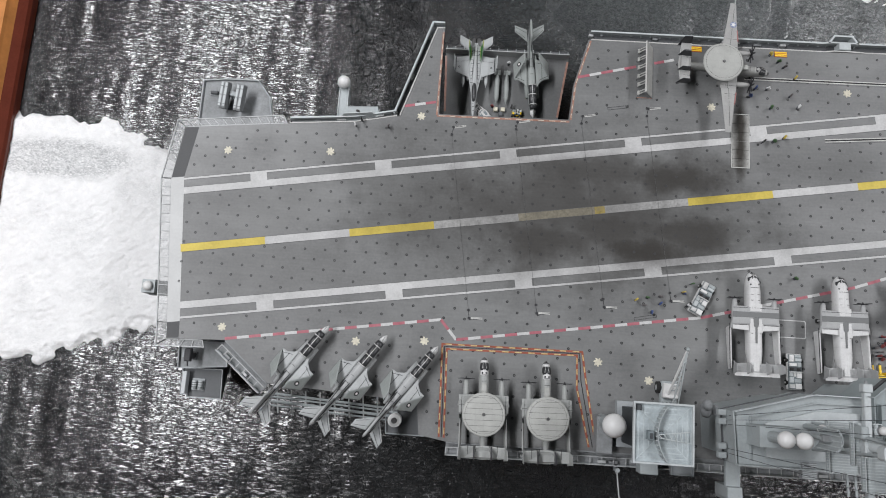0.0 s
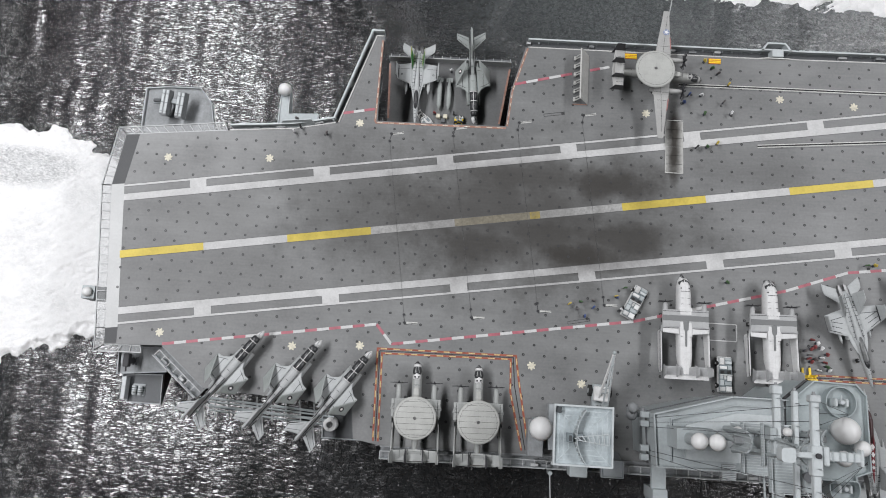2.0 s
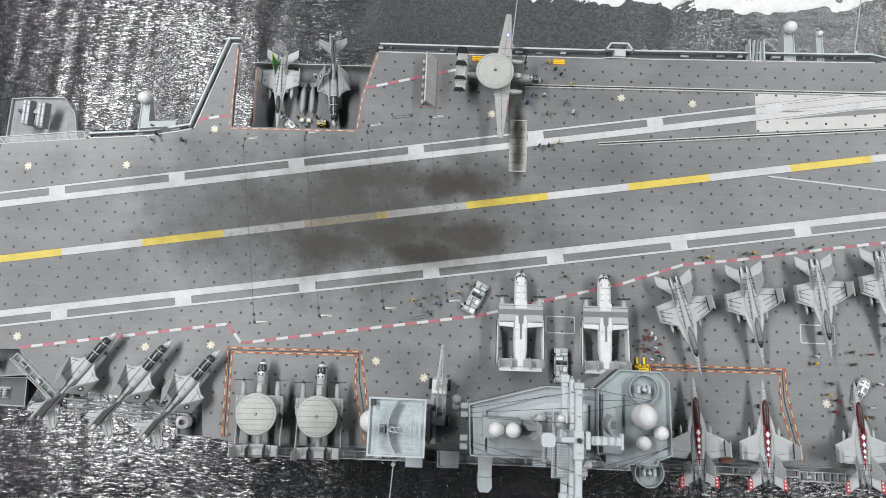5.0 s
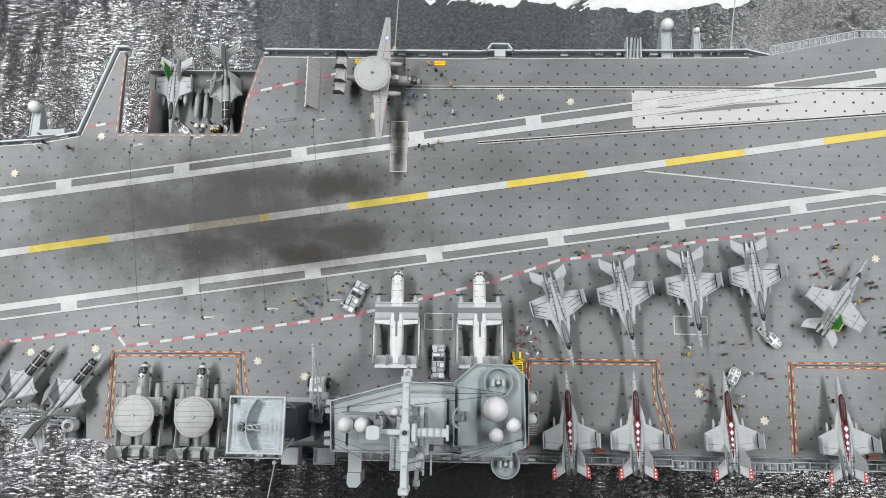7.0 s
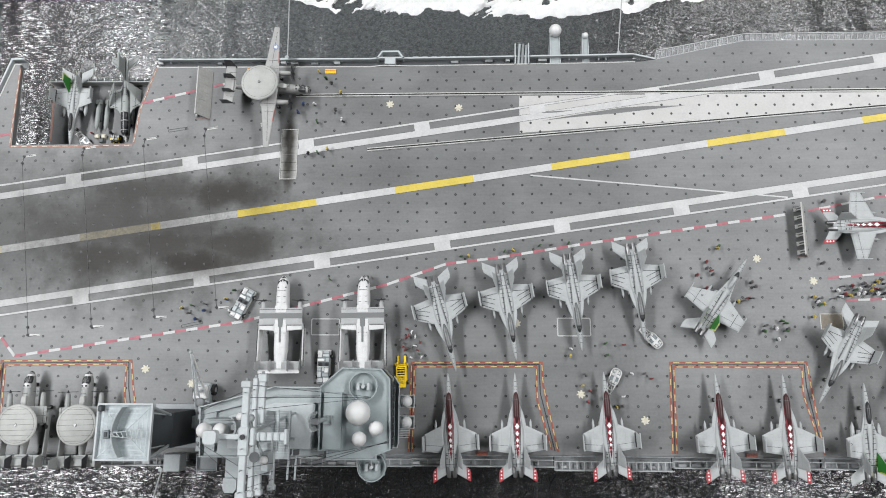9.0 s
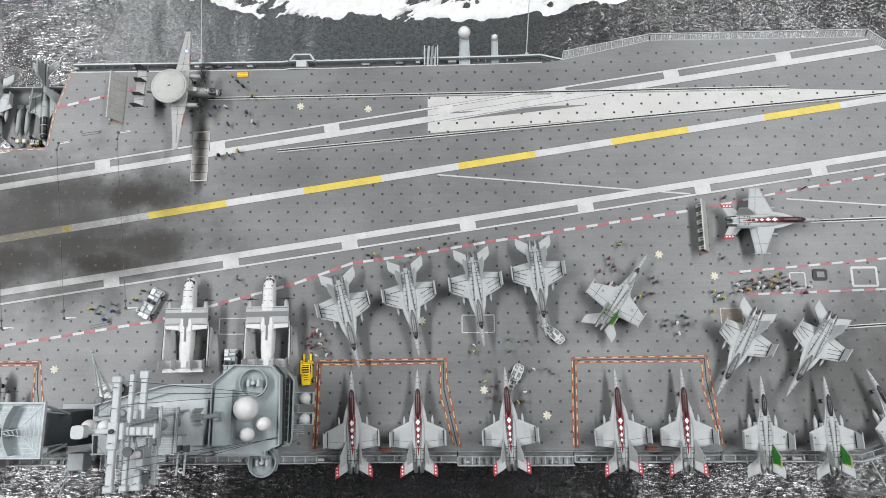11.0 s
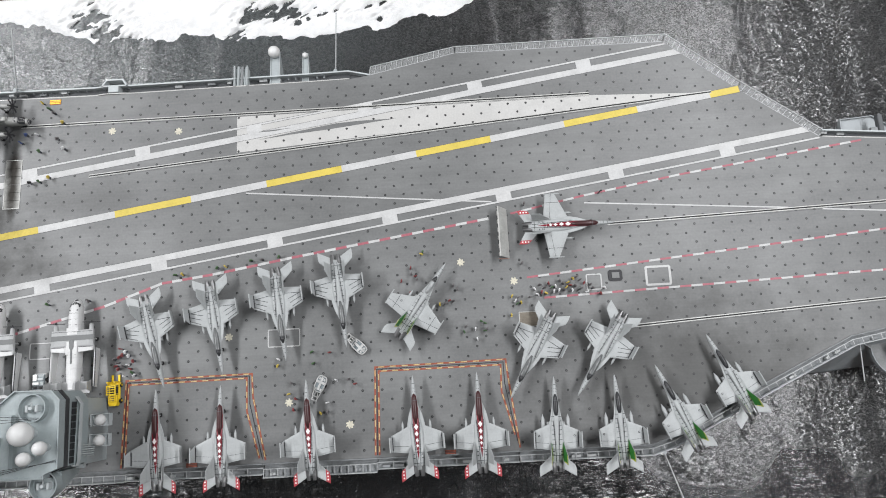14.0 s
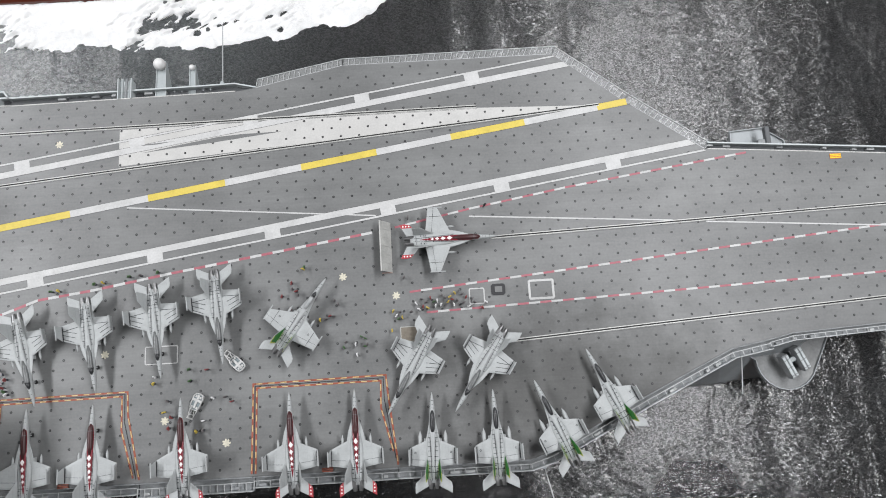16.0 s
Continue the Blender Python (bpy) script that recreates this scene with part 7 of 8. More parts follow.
# ---- aft radar tower ----
tower = empty("radar_tower", "grey lattice radar tower with a ribbed top and curved antenna", "radar tower")
part("shaft", prism(rect(0.0925, -0.0925, 0.1130, -0.0745), 0, 0.032, 0.05), TOWERDARK, tower)
part("foot", prism(rect(0.0900, -0.0950, 0.1150, -0.0720), 0, 0.004), HULL, tower)
TRAY = rect(0.0853, -0.0954, 0.1110, -0.0699)
top = part("top_tray", loft_poly([(0.0497, grown(TRAY, -0.0110)), (0.0505, grown(TRAY, -0.0006)), (0.0510, TRAY), (0.0515, TRAY)]), TOWERGLASS, tower)
for k in range(6):
    r = grown(TRAY, -0.0022 * k)
    part("ring_frame", strip(r + r[:2], 0.0004 if k else 0.0008, 0.0511, 0.0516 if k else 0.0528), TOWERRIB if k else ISLANDPALE, top)
for (x0, y0), (x1, y1) in zip(TRAY, grown(TRAY, -0.0112)):
    part("corner_rib", strip([(x0, y0), (x1, y1)], 0.0004, 0.0511, 0.0517), TOWERRIB, top)
for k in range(23):
    y = -0.0949 + 0.00110 * k
    part("rib", slab(rect(0.0857, y, 0.1106, y + 0.00022), 0.0511, 0.0514), TOWERRIB, top)
part("corner_box", box(bmesh.new(), 0.0860, 0.0880, -0.0732, -0.0706, 0.0515, 0.0545, 0.0003, scale=1), TOWERDARK, top)
for sx in (0, 1):
    for sy in (0, 1):
        bm = bmesh.new()
        bar(bm, (0.0950 + sx * 0.016, -0.0905 + sy * 0.014, 0.03), (0.0850 + sx * 0.0245, -0.0955 + sy * 0.0245, 0.0508), 0.0007)
        bar(bm, (0.0950 + sx * 0.016, -0.0905 + sy * 0.014, 0.03), (0.0850 + (1 - sx) * 0.0245, -0.0955 + sy * 0.0245, 0.0508), 0.0004)
        part("lattice_leg", bm, ISLAND, tower)
ant = part("curved_antenna", strip([(0.0985 - 0.004 * (1 - ((k - 6) / 6) ** 2), -0.0940 + 0.0019 * k) for k in range(13)], 0.0004, 0.0518, 0.0565), ISLAND, tower, "curved lattice antenna screen")
for k in range(12):
    y = -0.0931 + 0.0019 * k
    x = 0.0985 - 0.004 * (1 - ((k - 5.5) / 6) ** 2)
    part("antenna_rib", box(bmesh.new(), x - 0.0008, x - 0.0002, y - 0.0002, y + 0.0002, 0.0518, 0.0560, scale=1), ISLANDPALE, ant)
bm = bmesh.new()
for s in (-1, 1):
    bar(bm, (0.0945, -0.0835 + s * 0.0006, 0.0568), (0.1085, -0.0835 + s * 0.0024, 0.0555), 0.00022)
for k in range(7):
    u, v = k / 6, (k + 1) / 7
    bar(bm, (0.0945 + 0.014 * u, -0.0835 + 0.0006 + 0.0018 * u, 0.0566), (0.0945 + 0.014 * v, -0.0835 - 0.0006 - 0.0018 * v, 0.0564), 0.00018)
part("feed_truss", bm, ISLANDPALE, ant)
for x in (0.0918, 0.0962):
    drive = part("drive_box", box(bmesh.new(), x - 0.0013, x + 0.0013, -0.0855, -0.0817, 0.0515, 0.0560, 0.0003, scale=1), ANTENNA, tower)
    part("drive_lid", box(bmesh.new(), x - 0.0006, x + 0.0006, -0.0848, -0.0824, 0.0560, 0.0564, scale=1), TOWERDARK, drive)
part("side_box", box(bmesh.new(), 0.100, 0.109, -0.1065, -0.0975, 0.004, 0.012, 0.0004, scale=1), ISLAND, tower)
stretched(tower, 1.07)
dome = empty("aft_dome", "large white radar dome on a grey pedestal", "radar dome")
part("pedestal", tube(bmesh.new(), (0.0830, -0.0828, 0), (0.0830, -0.0828, 0.026), 0.0034, 0.0030, 16, 1), ISLAND, dome)
part("dome", ball(bmesh.new(), 0.0830, -0.0828, 0.0290, 0.0057, 1, 26), DOME, dome, smooth=True)
part("pedestal_box", box(bmesh.new(), 0.0790, 0.0870, -0.0985, -0.0800, 0, 0.009, 0.0004, scale=1), CATWALK, dome)

# ---- jet blast deflectors, mats ----
def blast_deflector(x_hinge, y0, y1, lean, label, back=0.0030):
    """A raised deflector: its plate leans aft from a hinge, struts stand behind in a dark recess."""
    th = empty("blast_deflector", label, "deflector", "blast deflectors")
    part("recess", slab([(x_hinge - lean - back, y0), (x_hinge, y0), (x_hinge, y1), (x_hinge - lean - back, y1)], -0.0006, 0.00012), LIFTDECK, th)
    w = (y1 - y0) / 6
    for k in range(6):
        a, b = y0 + w * k + 0.00004, y0 + w * (k + 1) - 0.00004
        bm = bmesh.new()
        p = [bm.verts.new(v) for v in ((x_hinge, a, 0.0001), (x_hinge, b, 0.0001), (x_hinge - lean, b, 0.0090), (x_hinge - lean, a, 0.0090), (x_hinge - 0.0005, a, 0.0), (x_hinge - 0.0005, b, 0.0), (x_hinge - lean - 0.0007, b, 0.0088), (x_hinge - lean - 0.0007, a, 0.0088))]
        for f in ((0, 1, 2, 3), (7, 6, 5, 4), (0, 4, 5, 1), (1, 5, 6, 2), (2, 6, 7, 3), (3, 7, 4, 0)):
            bm.faces.new([p[i] for i in f])
        bmesh.ops.recalc_face_normals(bm, faces=bm.faces)
        part("plate", bm, JBD, th)
        bm = bmesh.new()
        m = (a + b) / 2
        for s in (-0.0007, 0.0007):
            bar(bm, (x_hinge - lean - back + 0.0004, m + s, 0.0002), (x_hinge - lean * 0.75, m + s, 0.0066), 0.00035)
        box(bm, x_hinge - lean - back + 0.0001, x_hinge - lean - back + 0.0012, m - 0.0012, m + 0.0012, 0, 0.0012, scale=1)
        part("strut", bm, RAIL, th)
    part("edge_strip", strip([(x_hinge - lean - back, y0), (x_hinge, y0)], 0.0004, -0.0006, 0.0002), ORANGEWORN, th)
    return th


blast_deflector(0.1066, 0.0953, 0.1254, 0.0056, "raised grey blast deflector with struts behind its plates")
blast_deflector(0.4556, 0.0115, 0.0416, 0.0056, "raised grey blast deflector behind the launching jet", 0.0006)
hatch_plate = empty("lowered_plate", "tan-edged lowered deck plate with a soot stain", "deck plate")
part("plate", slab(rect(0.4590, -0.0290, 0.4710, -0.0210), -0.0006, 0.00025), JBDSTAIN, hatch_plate)
part("frame", strip(rect(0.4588, -0.0292, 0.4712, -0.0208) + rect(0.4588, -0.0292, 0.4712, -0.0208)[:2], 0.0004, -0.0006, 0.0003), RAIL, hatch_plate)
low = empty("lowered_deflector", "lowered flat blast deflector with a soot stain", "deflector", "blast deflectors")
for k in range(6):
    a, b = 0.0580 + 0.00506 * k, 0.0580 + 0.00506 * (k + 1) - 0.0003
    part("plate", slab([(0.1510, a), (0.1600, a), (0.1600, b), (0.1510, b)], -0.0006, 0.00025), JBD, low)
part("frame", strip([(0.1506, 0.0578), (0.1603, 0.0578), (0.1603, 0.0886), (0.1506, 0.0886), (0.1506, 0.0578), (0.16, 0.0578)], 0.0004, -0.0006, 0.0003), RAIL, low)
for x, y in ((0.1784, 0.1257), (0.1306, 0.1262), (0.7297, 0.0682)):
    mat = tagged(part("striped_mat", slab(rect(x - 0.0034, y - 0.0016, x + 0.0034, y + 0.0016), -0.0006, 0.0003), MATORANGE), "orange mat with yellow stripes on the deck edge", "mat", "striped mats")
    for k in range(3):
        part("stripe", slab(rect(x - 0.0034, y - 0.0013 + 0.0010 * k, x + 0.0034, y - 0.0007 + 0.0010 * k), 0.0002, 0.0005), YELLOWVEH, mat)


for x in (0.2692, 0.4148):
    gate = tagged(part("lift_gate", slab(rect(x - 0.0030, -0.0984, x + 0.0030, -0.0960), -0.0006, 0.0004), SEAM), "folded orange-red safety gate at the lift edge", "gate", "lift gates")
    for k in range(3):
        part("gate_bar", slab(rect(x - 0.0030, -0.0982 + 0.0008 * k, x + 0.0030, -0.0977 + 0.0008 * k), 0.0002, 0.0009), ORANGE, gate)

# ---- launchers, domes, whip aerials along the edges ----
def missile_launcher(x, y, z, yaw, label):
    th = empty("missile_launcher", label, "launcher", "missile launchers")
    part("pedestal", tube(bmesh.new(), (0, 0, 0), (0, 0, 0.005), 0.0028, 0.0022, 14, 1), HULL, th)
    part("cradle", box(bmesh.new(), -0.0022, 0.0022, -0.0014, 0.0014, 0.0045, 0.0085, 0.0003, scale=1), ISLAND, th)
    for s in (-1, 1):
        m = Euler((radians(12), 0, 0)).to_matrix().to_4x4()
        bx = part("launch_box", turned(box(bmesh.new(), s * 0.0046 - 0.0021, s * 0.0046 + 0.0021, -0.0072, 0.0076, 0.0052, 0.0108, 0.0002, scale=1), m), CATWALK, th)
        for k in (-1, 1):
            part("tube_cover", turned(box(bmesh.new(), s * 0.0046 + k * 0.0012 - 0.0008, s * 0.0046 + k * 0.0012 + 0.0008, -0.0066, 0.0070, 0.0108, 0.0113, 0.0002, scale=1), m), ISLANDPALE, bx)
        for k in range(3):
            part("box_rib", turned(box(bmesh.new(), s * 0.0046 - 0.00205, s * 0.0046 + 0.00205, -0.0052 + k * 0.0050 - 0.0002, -0.0052 + k * 0.0050 + 0.0002, 0.0108, 0.01145, scale=1), m), CATWALK, bx)
        part("front_lid", turned(box(bmesh.new(), s * 0.0046 - 0.0022, s * 0.0046 + 0.0022, -0.0076, -0.0072, 0.0048, 0.0102, scale=1), m), CATWALK, bx)
    th.matrix_world = pose(x, y, z, 0, 0, yaw)
    return th


missile_launcher(-0.1320, 0.0858, -0.012, -8, "grey twin-box missile launcher on the aft sponson")
missile_launcher(0.6905, -0.0525, -0.022, 28, "grey twin-box missile launcher on the bow sponson")
bin_ = empty("canister_rack", "two pale grey canisters lying on the dark sponson", "canisters")
for x in (-0.1398, -0.1364):
    can = part("canister", tube(bmesh.new(), (x, -0.0824, -0.0199), (x, -0.0776, -0.0199), 0.0013, n=14, scale=1), ISLANDPALE, bin_, smooth=True)
    for y in (-0.0812, -0.0800, -0.0788):
        part("band", tube(bmesh.new(), (x, y - 0.0002, -0.0199), (x, y + 0.0002, -0.0199), 0.0014, n=14, scale=1), DARKSHADE, can)
part("rack", box(bmesh.new(), -0.1416, -0.1344, -0.0830, -0.0766, -0.0220, -0.0214, scale=1), HULL, bin_)
mount = empty("sensor_mount", "dark grey gun mount on the aft sponson", "gun mount")
part("post", tube(bmesh.new(), (-0.1405, -0.0640, -0.016), (-0.1405, -0.0640, -0.009), 0.0016, n=10, scale=1), SEAM, mount)
part("head", box(bmesh.new(), -0.1420, -0.1388, -0.0672, -0.0600, -0.010, -0.0065, 0.0004, scale=1), SEAM, mount)
part("barrel", bar(bmesh.new(), (-0.1405, -0.0660, -0.0075), (-0.1395, -0.0695, -0.0062), 0.0004), SEAM, mount)
part("shield", box(bmesh.new(), -0.1440, -0.1425, -0.0655, -0.0610, -0.0145, -0.0080, 0.0003, scale=1), HULL, mount)
for k in range(3):
    part("foot", box(bmesh.new(), -0.1432 + 0.0022 * k, -0.1424 + 0.0022 * k, -0.0662, -0.0618, -0.016, -0.0150, scale=1), DARKSHADE, mount)
lock = empty("ready_locker", "pale grey locker at the edge of the lower sponson", "locker")
part("body", box(bmesh.new(), -0.1455, -0.1436, -0.0850, -0.0730, -0.0220, -0.0170, 0.0003, scale=1), HULL, lock)
part("lid", box(bmesh.new(), -0.1457, -0.1434, -0.0852, -0.0728, -0.0170, -0.0165, 0.0002, scale=1), ISLANDPALE, lock)
small = empty("deck_gun_mount", "small dark winch on the aft sponson", "winch")
part("drum", tube(bmesh.new(), (-0.1475, 0.0885, -0.0105), (-0.1435, 0.0885, -0.0105), 0.0011, n=10, scale=1), DARKSHADE, small)
part("bracket", box(bmesh.new(), -0.1480, -0.1430, 0.0870, 0.0900, -0.012, -0.0112, scale=1), HULL, small)


def ball_post(x, y, z, r, base, label, w=0.003, to_y=None):
    """A white ball on a square post that is braced to the ship's side."""
    th = empty("ball_post", label, "dome", "edge domes")
    if to_y is None or abs(to_y - y) < 0.002:
        part("post", prism(rect(x - w, y - w, x + w, y + w), base, z - r * 0.3, 0.1), ISLAND, th)
    else:
        y0 = y + (w if y > to_y else -w)
        bm = loft_poly([(base, [(x - w, to_y), (x + w, to_y), (x + w, to_y + 0.002), (x - w, to_y + 0.002)]), (z - r * 1.6, [(x - w, to_y), (x + w, to_y), (x + w * 0.8, y0), (x - w * 0.8, y0)]),
                        (z - r * 0.8, [(x - w, to_y), (x + w, to_y), (x + w * 0.8, y0), (x - w * 0.8, y0)])])
        part("bracket", bm, ISLAND, th)
        for s2 in (-1, 1):
            part("bracket_rim", strip([(x + s2 * w, to_y), (x + s2 * w * 0.8, y0)], 0.0004, z - r * 0.8, z - r * 0.8 + 0.0006), ISLANDPALE, th)
    part("ball", ball(bmesh.new(), x, y, z, r, 1, 24), DOME, th, smooth=True)
    return th


ball_post(-0.0690, 0.0975, -0.0060, 0.0037, -0.028, "white ball on a grey post beside the deck", 0.0030, 0.060)
ball_post(0.3155, 0.1525, -0.0005, 0.0038, -0.020, "white ball on a grey post at the deck edge", 0.0032, 0.129)
ball_post(0.3345, 0.1510, -0.0040, 0.0018, -0.020, "small white ball on a slim grey post", 0.0020, 0.129)
ball_post(-0.1672, -0.0276, -0.0060, 0.0027, -0.018, "white ball on a dark bracket at the stern", 0.0040, -0.0276)
tagged(part("stern_beam", slab(rect(-0.1712, -0.0318, -0.140, -0.0234), -0.0200, -0.0172), DARKSHADE), "grey beam below the stern", "beam", kind="structure")
bul = empty("bulwark_screen", "pale grey folding screen beside the catwalk", "screen")
part("panel", loft_poly([(-0.004, [(-0.0700, 0.0735), (-0.0475, 0.0755), (-0.0475, 0.0760), (-0.0700, 0.0740)]), (0.0028, [(-0.0655, 0.0752), (-0.0500, 0.0768), (-0.0500, 0.0773), (-0.0655, 0.0757)])]), ISLANDPALE, bul)
part("floor", slab([(-0.0700, 0.0730), (-0.0460, 0.0750), (-0.0480, 0.0830), (-0.0670, 0.0820)], -0.0062, -0.004), ISLAND, bul)
rack = empty("edge_launcher", "pale grey slanted launcher at the port edge", "launcher")
for k in range(3):
    part("tube", bar(bmesh.new(), (0.2925 + 0.0022 * k, 0.1300, -0.001), (0.2935 + 0.0022 * k, 0.1430, 0.0005 - 0.0008 * k), 0.0008, 8), ISLAND if k != 1 else CATWALK, rack)
part("frame", slab(rect(0.2905, 0.1295, 0.2990, 0.1425), -0.0056, -0.0016), ISLANDPALE, rack)
for x in (0.2907, 0.2988):
    part("side_plate", slab(rect(x - 0.0003, 0.1300, x + 0.0003, 0.1435), -0.0016, 0.0010), ISLANDPALE, rack)
hut = empty("edge_hut", "pale grey box hut in the port catwalk", "hut")
# hut floor coloured dark for the shade inside the bulge
part("floor", slab([(0.2065, 0.1296), (0.2225, 0.1296), (0.2195, 0.1392), (0.2095, 0.1392)], -0.0075, -0.0052), DARKSHADE, hut)
part("rim", strip([(0.2062, 0.1345), (0.2095, 0.1392), (0.2195, 0.1392), (0.2228, 0.1345)], 0.0010, -0.0052, -0.0006), ISLANDPALE, hut)
part("box", box(bmesh.new(), 0.2112, 0.2178, 0.1303, 0.1348, -0.0052, 0.0006, 0.0003, scale=1), ISLANDPALE, hut)
# tapering end carries the same painted channel shade
end = tagged(part("catwalk_end", slab([(0.3632, 0.1316), (0.3632, 0.1362), (0.3750, 0.1336)], -0.0061, -0.0055), DARKSHADE), "narrow tapering end of the port catwalk", "catwalk", kind="structure")
part("end_rail", strip([(0.3630, 0.1368), (0.3755, 0.1338)], 0.0009, -0.0040, -0.0006), ISLANDPALE, end)


def life_raft(x, y, z, size):
    th = empty("life_raft", "pale grey life raft canister hung outside the catwalk", "raft canister", "life raft canisters")
    shell = part("shell", loft([(-0.9, 0.16, 0, 0.16), (-0.75, 0.30, 0, 0.30), (0.75, 0.30, 0, 0.30), (0.9, 0.16, 0, 0.16)], 10), ISLAND, th, smooth=True)
    part("band", loft([(-0.08, 0.315, 0, 0.315), (0.08, 0.315, 0, 0.315)], 10), CATWALK, shell)
    part("bracket", box(bmesh.new(), -0.2, 0.2, -1.0, 0.1, -0.45, -0.15), HULL, th)
    th.matrix_world = pose(x, y, z) @ Matrix.Diagonal((size, size, size, 1))
    return th


first_raft = life_raft(0.0780, 0.1354, -0.0030, 0.82)
for k in range(1, 23):
    copy_thing(first_raft, pose(0.0780 + 0.0056 * k, 0.1354, -0.0030) @ Matrix.Diagonal((0.82, 0.82, 0.82, 1)))
for x in (0.2300, 0.2356, 0.2412, 0.2468, 0.2524, 0.2580, 0.2636, 0.2692, 0.2748, 0.3240, 0.3285, 0.3420, 0.3465):
    copy_thing(first_raft, pose(x, 0.1364, -0.0030) @ Matrix.Diagonal((0.82, 0.82, 0.82, 1)))


def whip(x, y, z, tip, label="thin grey whip aerial on a bracket"):
    th = empty("whip_aerial", label, "aerial", "whip aerials")
    part("base", tube(bmesh.new(), (x, y, z - 0.003), (x, y, z + 0.002), 0.0012, n=8, scale=1), ISLAND, th)
    part("whip", bar(bmesh.new(), (x, y, z), tip, 0.00033), NETBAR, th)
    part("bracket", box(bmesh.new(), x - 0.0010, x + 0.0010, y - (0.005 if y > 0 else 0), y + (0 if y > 0 else 0.005), z - 0.0042, z - 0.0026, scale=1), HULL, th)


whip(0.3540, 0.1385, -0.004, (0.3562, 0.1750, 0.004))
whip(0.1505, 0.1365, -0.004, (0.1535, 0.1720, 0.010))
whip(0.6570, -0.0480, -0.006, (0.6500, -0.0700, 0.004))
mount2 = empty("sensor_mount", "dark mount on the port bow sponson", "sensor")
part("post", tube(bmesh.new(), (0.6950, 0.0840, -0.020), (0.6950, 0.0840, -0.010), 0.0016, n=10, scale=1), DARKSHADE, mount2)
part("head", box(bmesh.new(), 0.6935, 0.6965, 0.0800, 0.0930, -0.012, -0.008, 0.0004, scale=1), DARKSHADE, mount2)
part("arm", box(bmesh.new(), 0.6890, 0.6935, 0.0815, 0.0850, -0.012, -0.0095, 0.0003, scale=1), CATWALK, mount2)
whip(0.5360, -0.1035, -0.006, (0.5400, -0.1300, 0.010))
whip(0.0925, -0.1075, -0.004, (0.0920, -0.1330, 0.010))
fuel = empty("boat_boom", "long grey boat boom with rails below the deck edge", "boom")
for y, z, r in ((-0.0830, -0.008, 0.0007), (-0.0848, -0.009, 0.0005), (-0.0872, -0.010, 0.0008), (-0.0895, -0.011, 0.0005)):
    part("beam", bar(bmesh.new(), (-0.0930, y + 0.002, z), (-0.0240, y - 0.002, z - 0.001), r), ISLAND, fuel)
for k in range(9):
    x = -0.0900 + 0.0078 * k
    part("cross_bar", bar(bmesh.new(), (x, -0.0790, -0.0085), (x + 0.001, -0.0915, -0.0115), 0.0004), NETBAR, fuel)
part("drum", tube(bmesh.new(), (-0.0250, -0.0905, -0.012), (-0.0250, -0.0905, -0.004), 0.0036, n=16, scale=1), DOME, fuel)
part("drum_cap", tube(bmesh.new(), (-0.0250, -0.0905, -0.004), (-0.0250, -0.0905, -0.0032), 0.0016, n=12, scale=1), NOZZLE, fuel)


# ---- vehicles ----
def tractor(x, y, yaw, paint_, label, length=0.0185, width=0.0075):
    th = empty("tow_tractor", label, "tractor", "tow tractors")
    l, w = length / 2, width / 2
    part("chassis", box(bmesh.new(), -l, l, -w, w, 0.0010, 0.0026, 0.0004, scale=1), paint_, th)
    well = part("engine_bay", box(bmesh.new(), -l * 0.95, l * 0.95, -w * 0.86, w * 0.86, 0.0026, 0.0034, scale=1), ANTENNA, th)
    for k, (u0, u1, v0, v1, h) in enumerate(((-0.93, -0.66, -0.8, -0.05, 43), (-0.90, -0.70, 0.08, 0.8, 40), (-0.60, -0.30, 0.30, 0.82, 44), (-0.58, -0.40, -0.78, 0.12, 40), (-0.34, -0.08, -0.8, -0.2, 45), (-0.26, -0.06, -0.08, 0.2, 38),
                              (-0.24, 0.0, 0.36, 0.8, 42), (0.30, 0.50, -0.82, -0.3, 40), (0.32, 0.46, -0.15, 0.8, 43), (0.56, 0.92, 0.2, 0.82, 42), (0.60, 0.74, -0.8, 0.06, 44), (0.80, 0.93, -0.8, 0.06, 38))):
        part("cover_plate", box(bmesh.new(), (u0 - 0.008) * l, (u1 + 0.008) * l, (v0 - 0.01) * w, (v1 + 0.01) * w, 0.0032, h * 0.0001, 0.00012, scale=1), (DOME, paint_, ISLANDPALE, ISLAND)[k % 4], well)
    part("cab_well", box(bmesh.new(), l * 0.04, l * 0.26, -w * 0.8, w * 0.8, 0.0032, 0.00345, scale=1), TOWERDARK, th)
    for s in (-1, 1):
        part("seat", box(bmesh.new(), l * 0.05, l * 0.2, s * w * 0.45 - 0.0007, s * w * 0.45 + 0.0007, 0.0028, 0.0040, scale=1), TYRE, th)
        for u in (-0.62, 0.62):
            wh = part("wheel", tube(bmesh.new(), (u * l, s * w * 0.98 - 0.0006, 0.0014), (u * l, s * w * 0.98 + 0.0006, 0.0014), 0.0014, n=12, scale=1), TYRE, th)
            part("hub", tube(bmesh.new(), (u * l, s * (w * 0.98 + 0.0006), 0.0014), (u * l, s * (w * 0.98 + 0.0008), 0.0014), 0.0006, n=8, scale=1), paint_, wh)
    part("roll_bar", bar(bmesh.new(), (-l * 0.02, -w * 0.85, 0.0052), (-l * 0.02, w * 0.85, 0.0052), 0.0003), CHROME, th)
    th.matrix_world = pose(x, y, 0, 0, 0, yaw)
    return th


tractor(0.1338, -0.0163, 63, CHROME, "silver tow tractor standing beside the cargo plane")
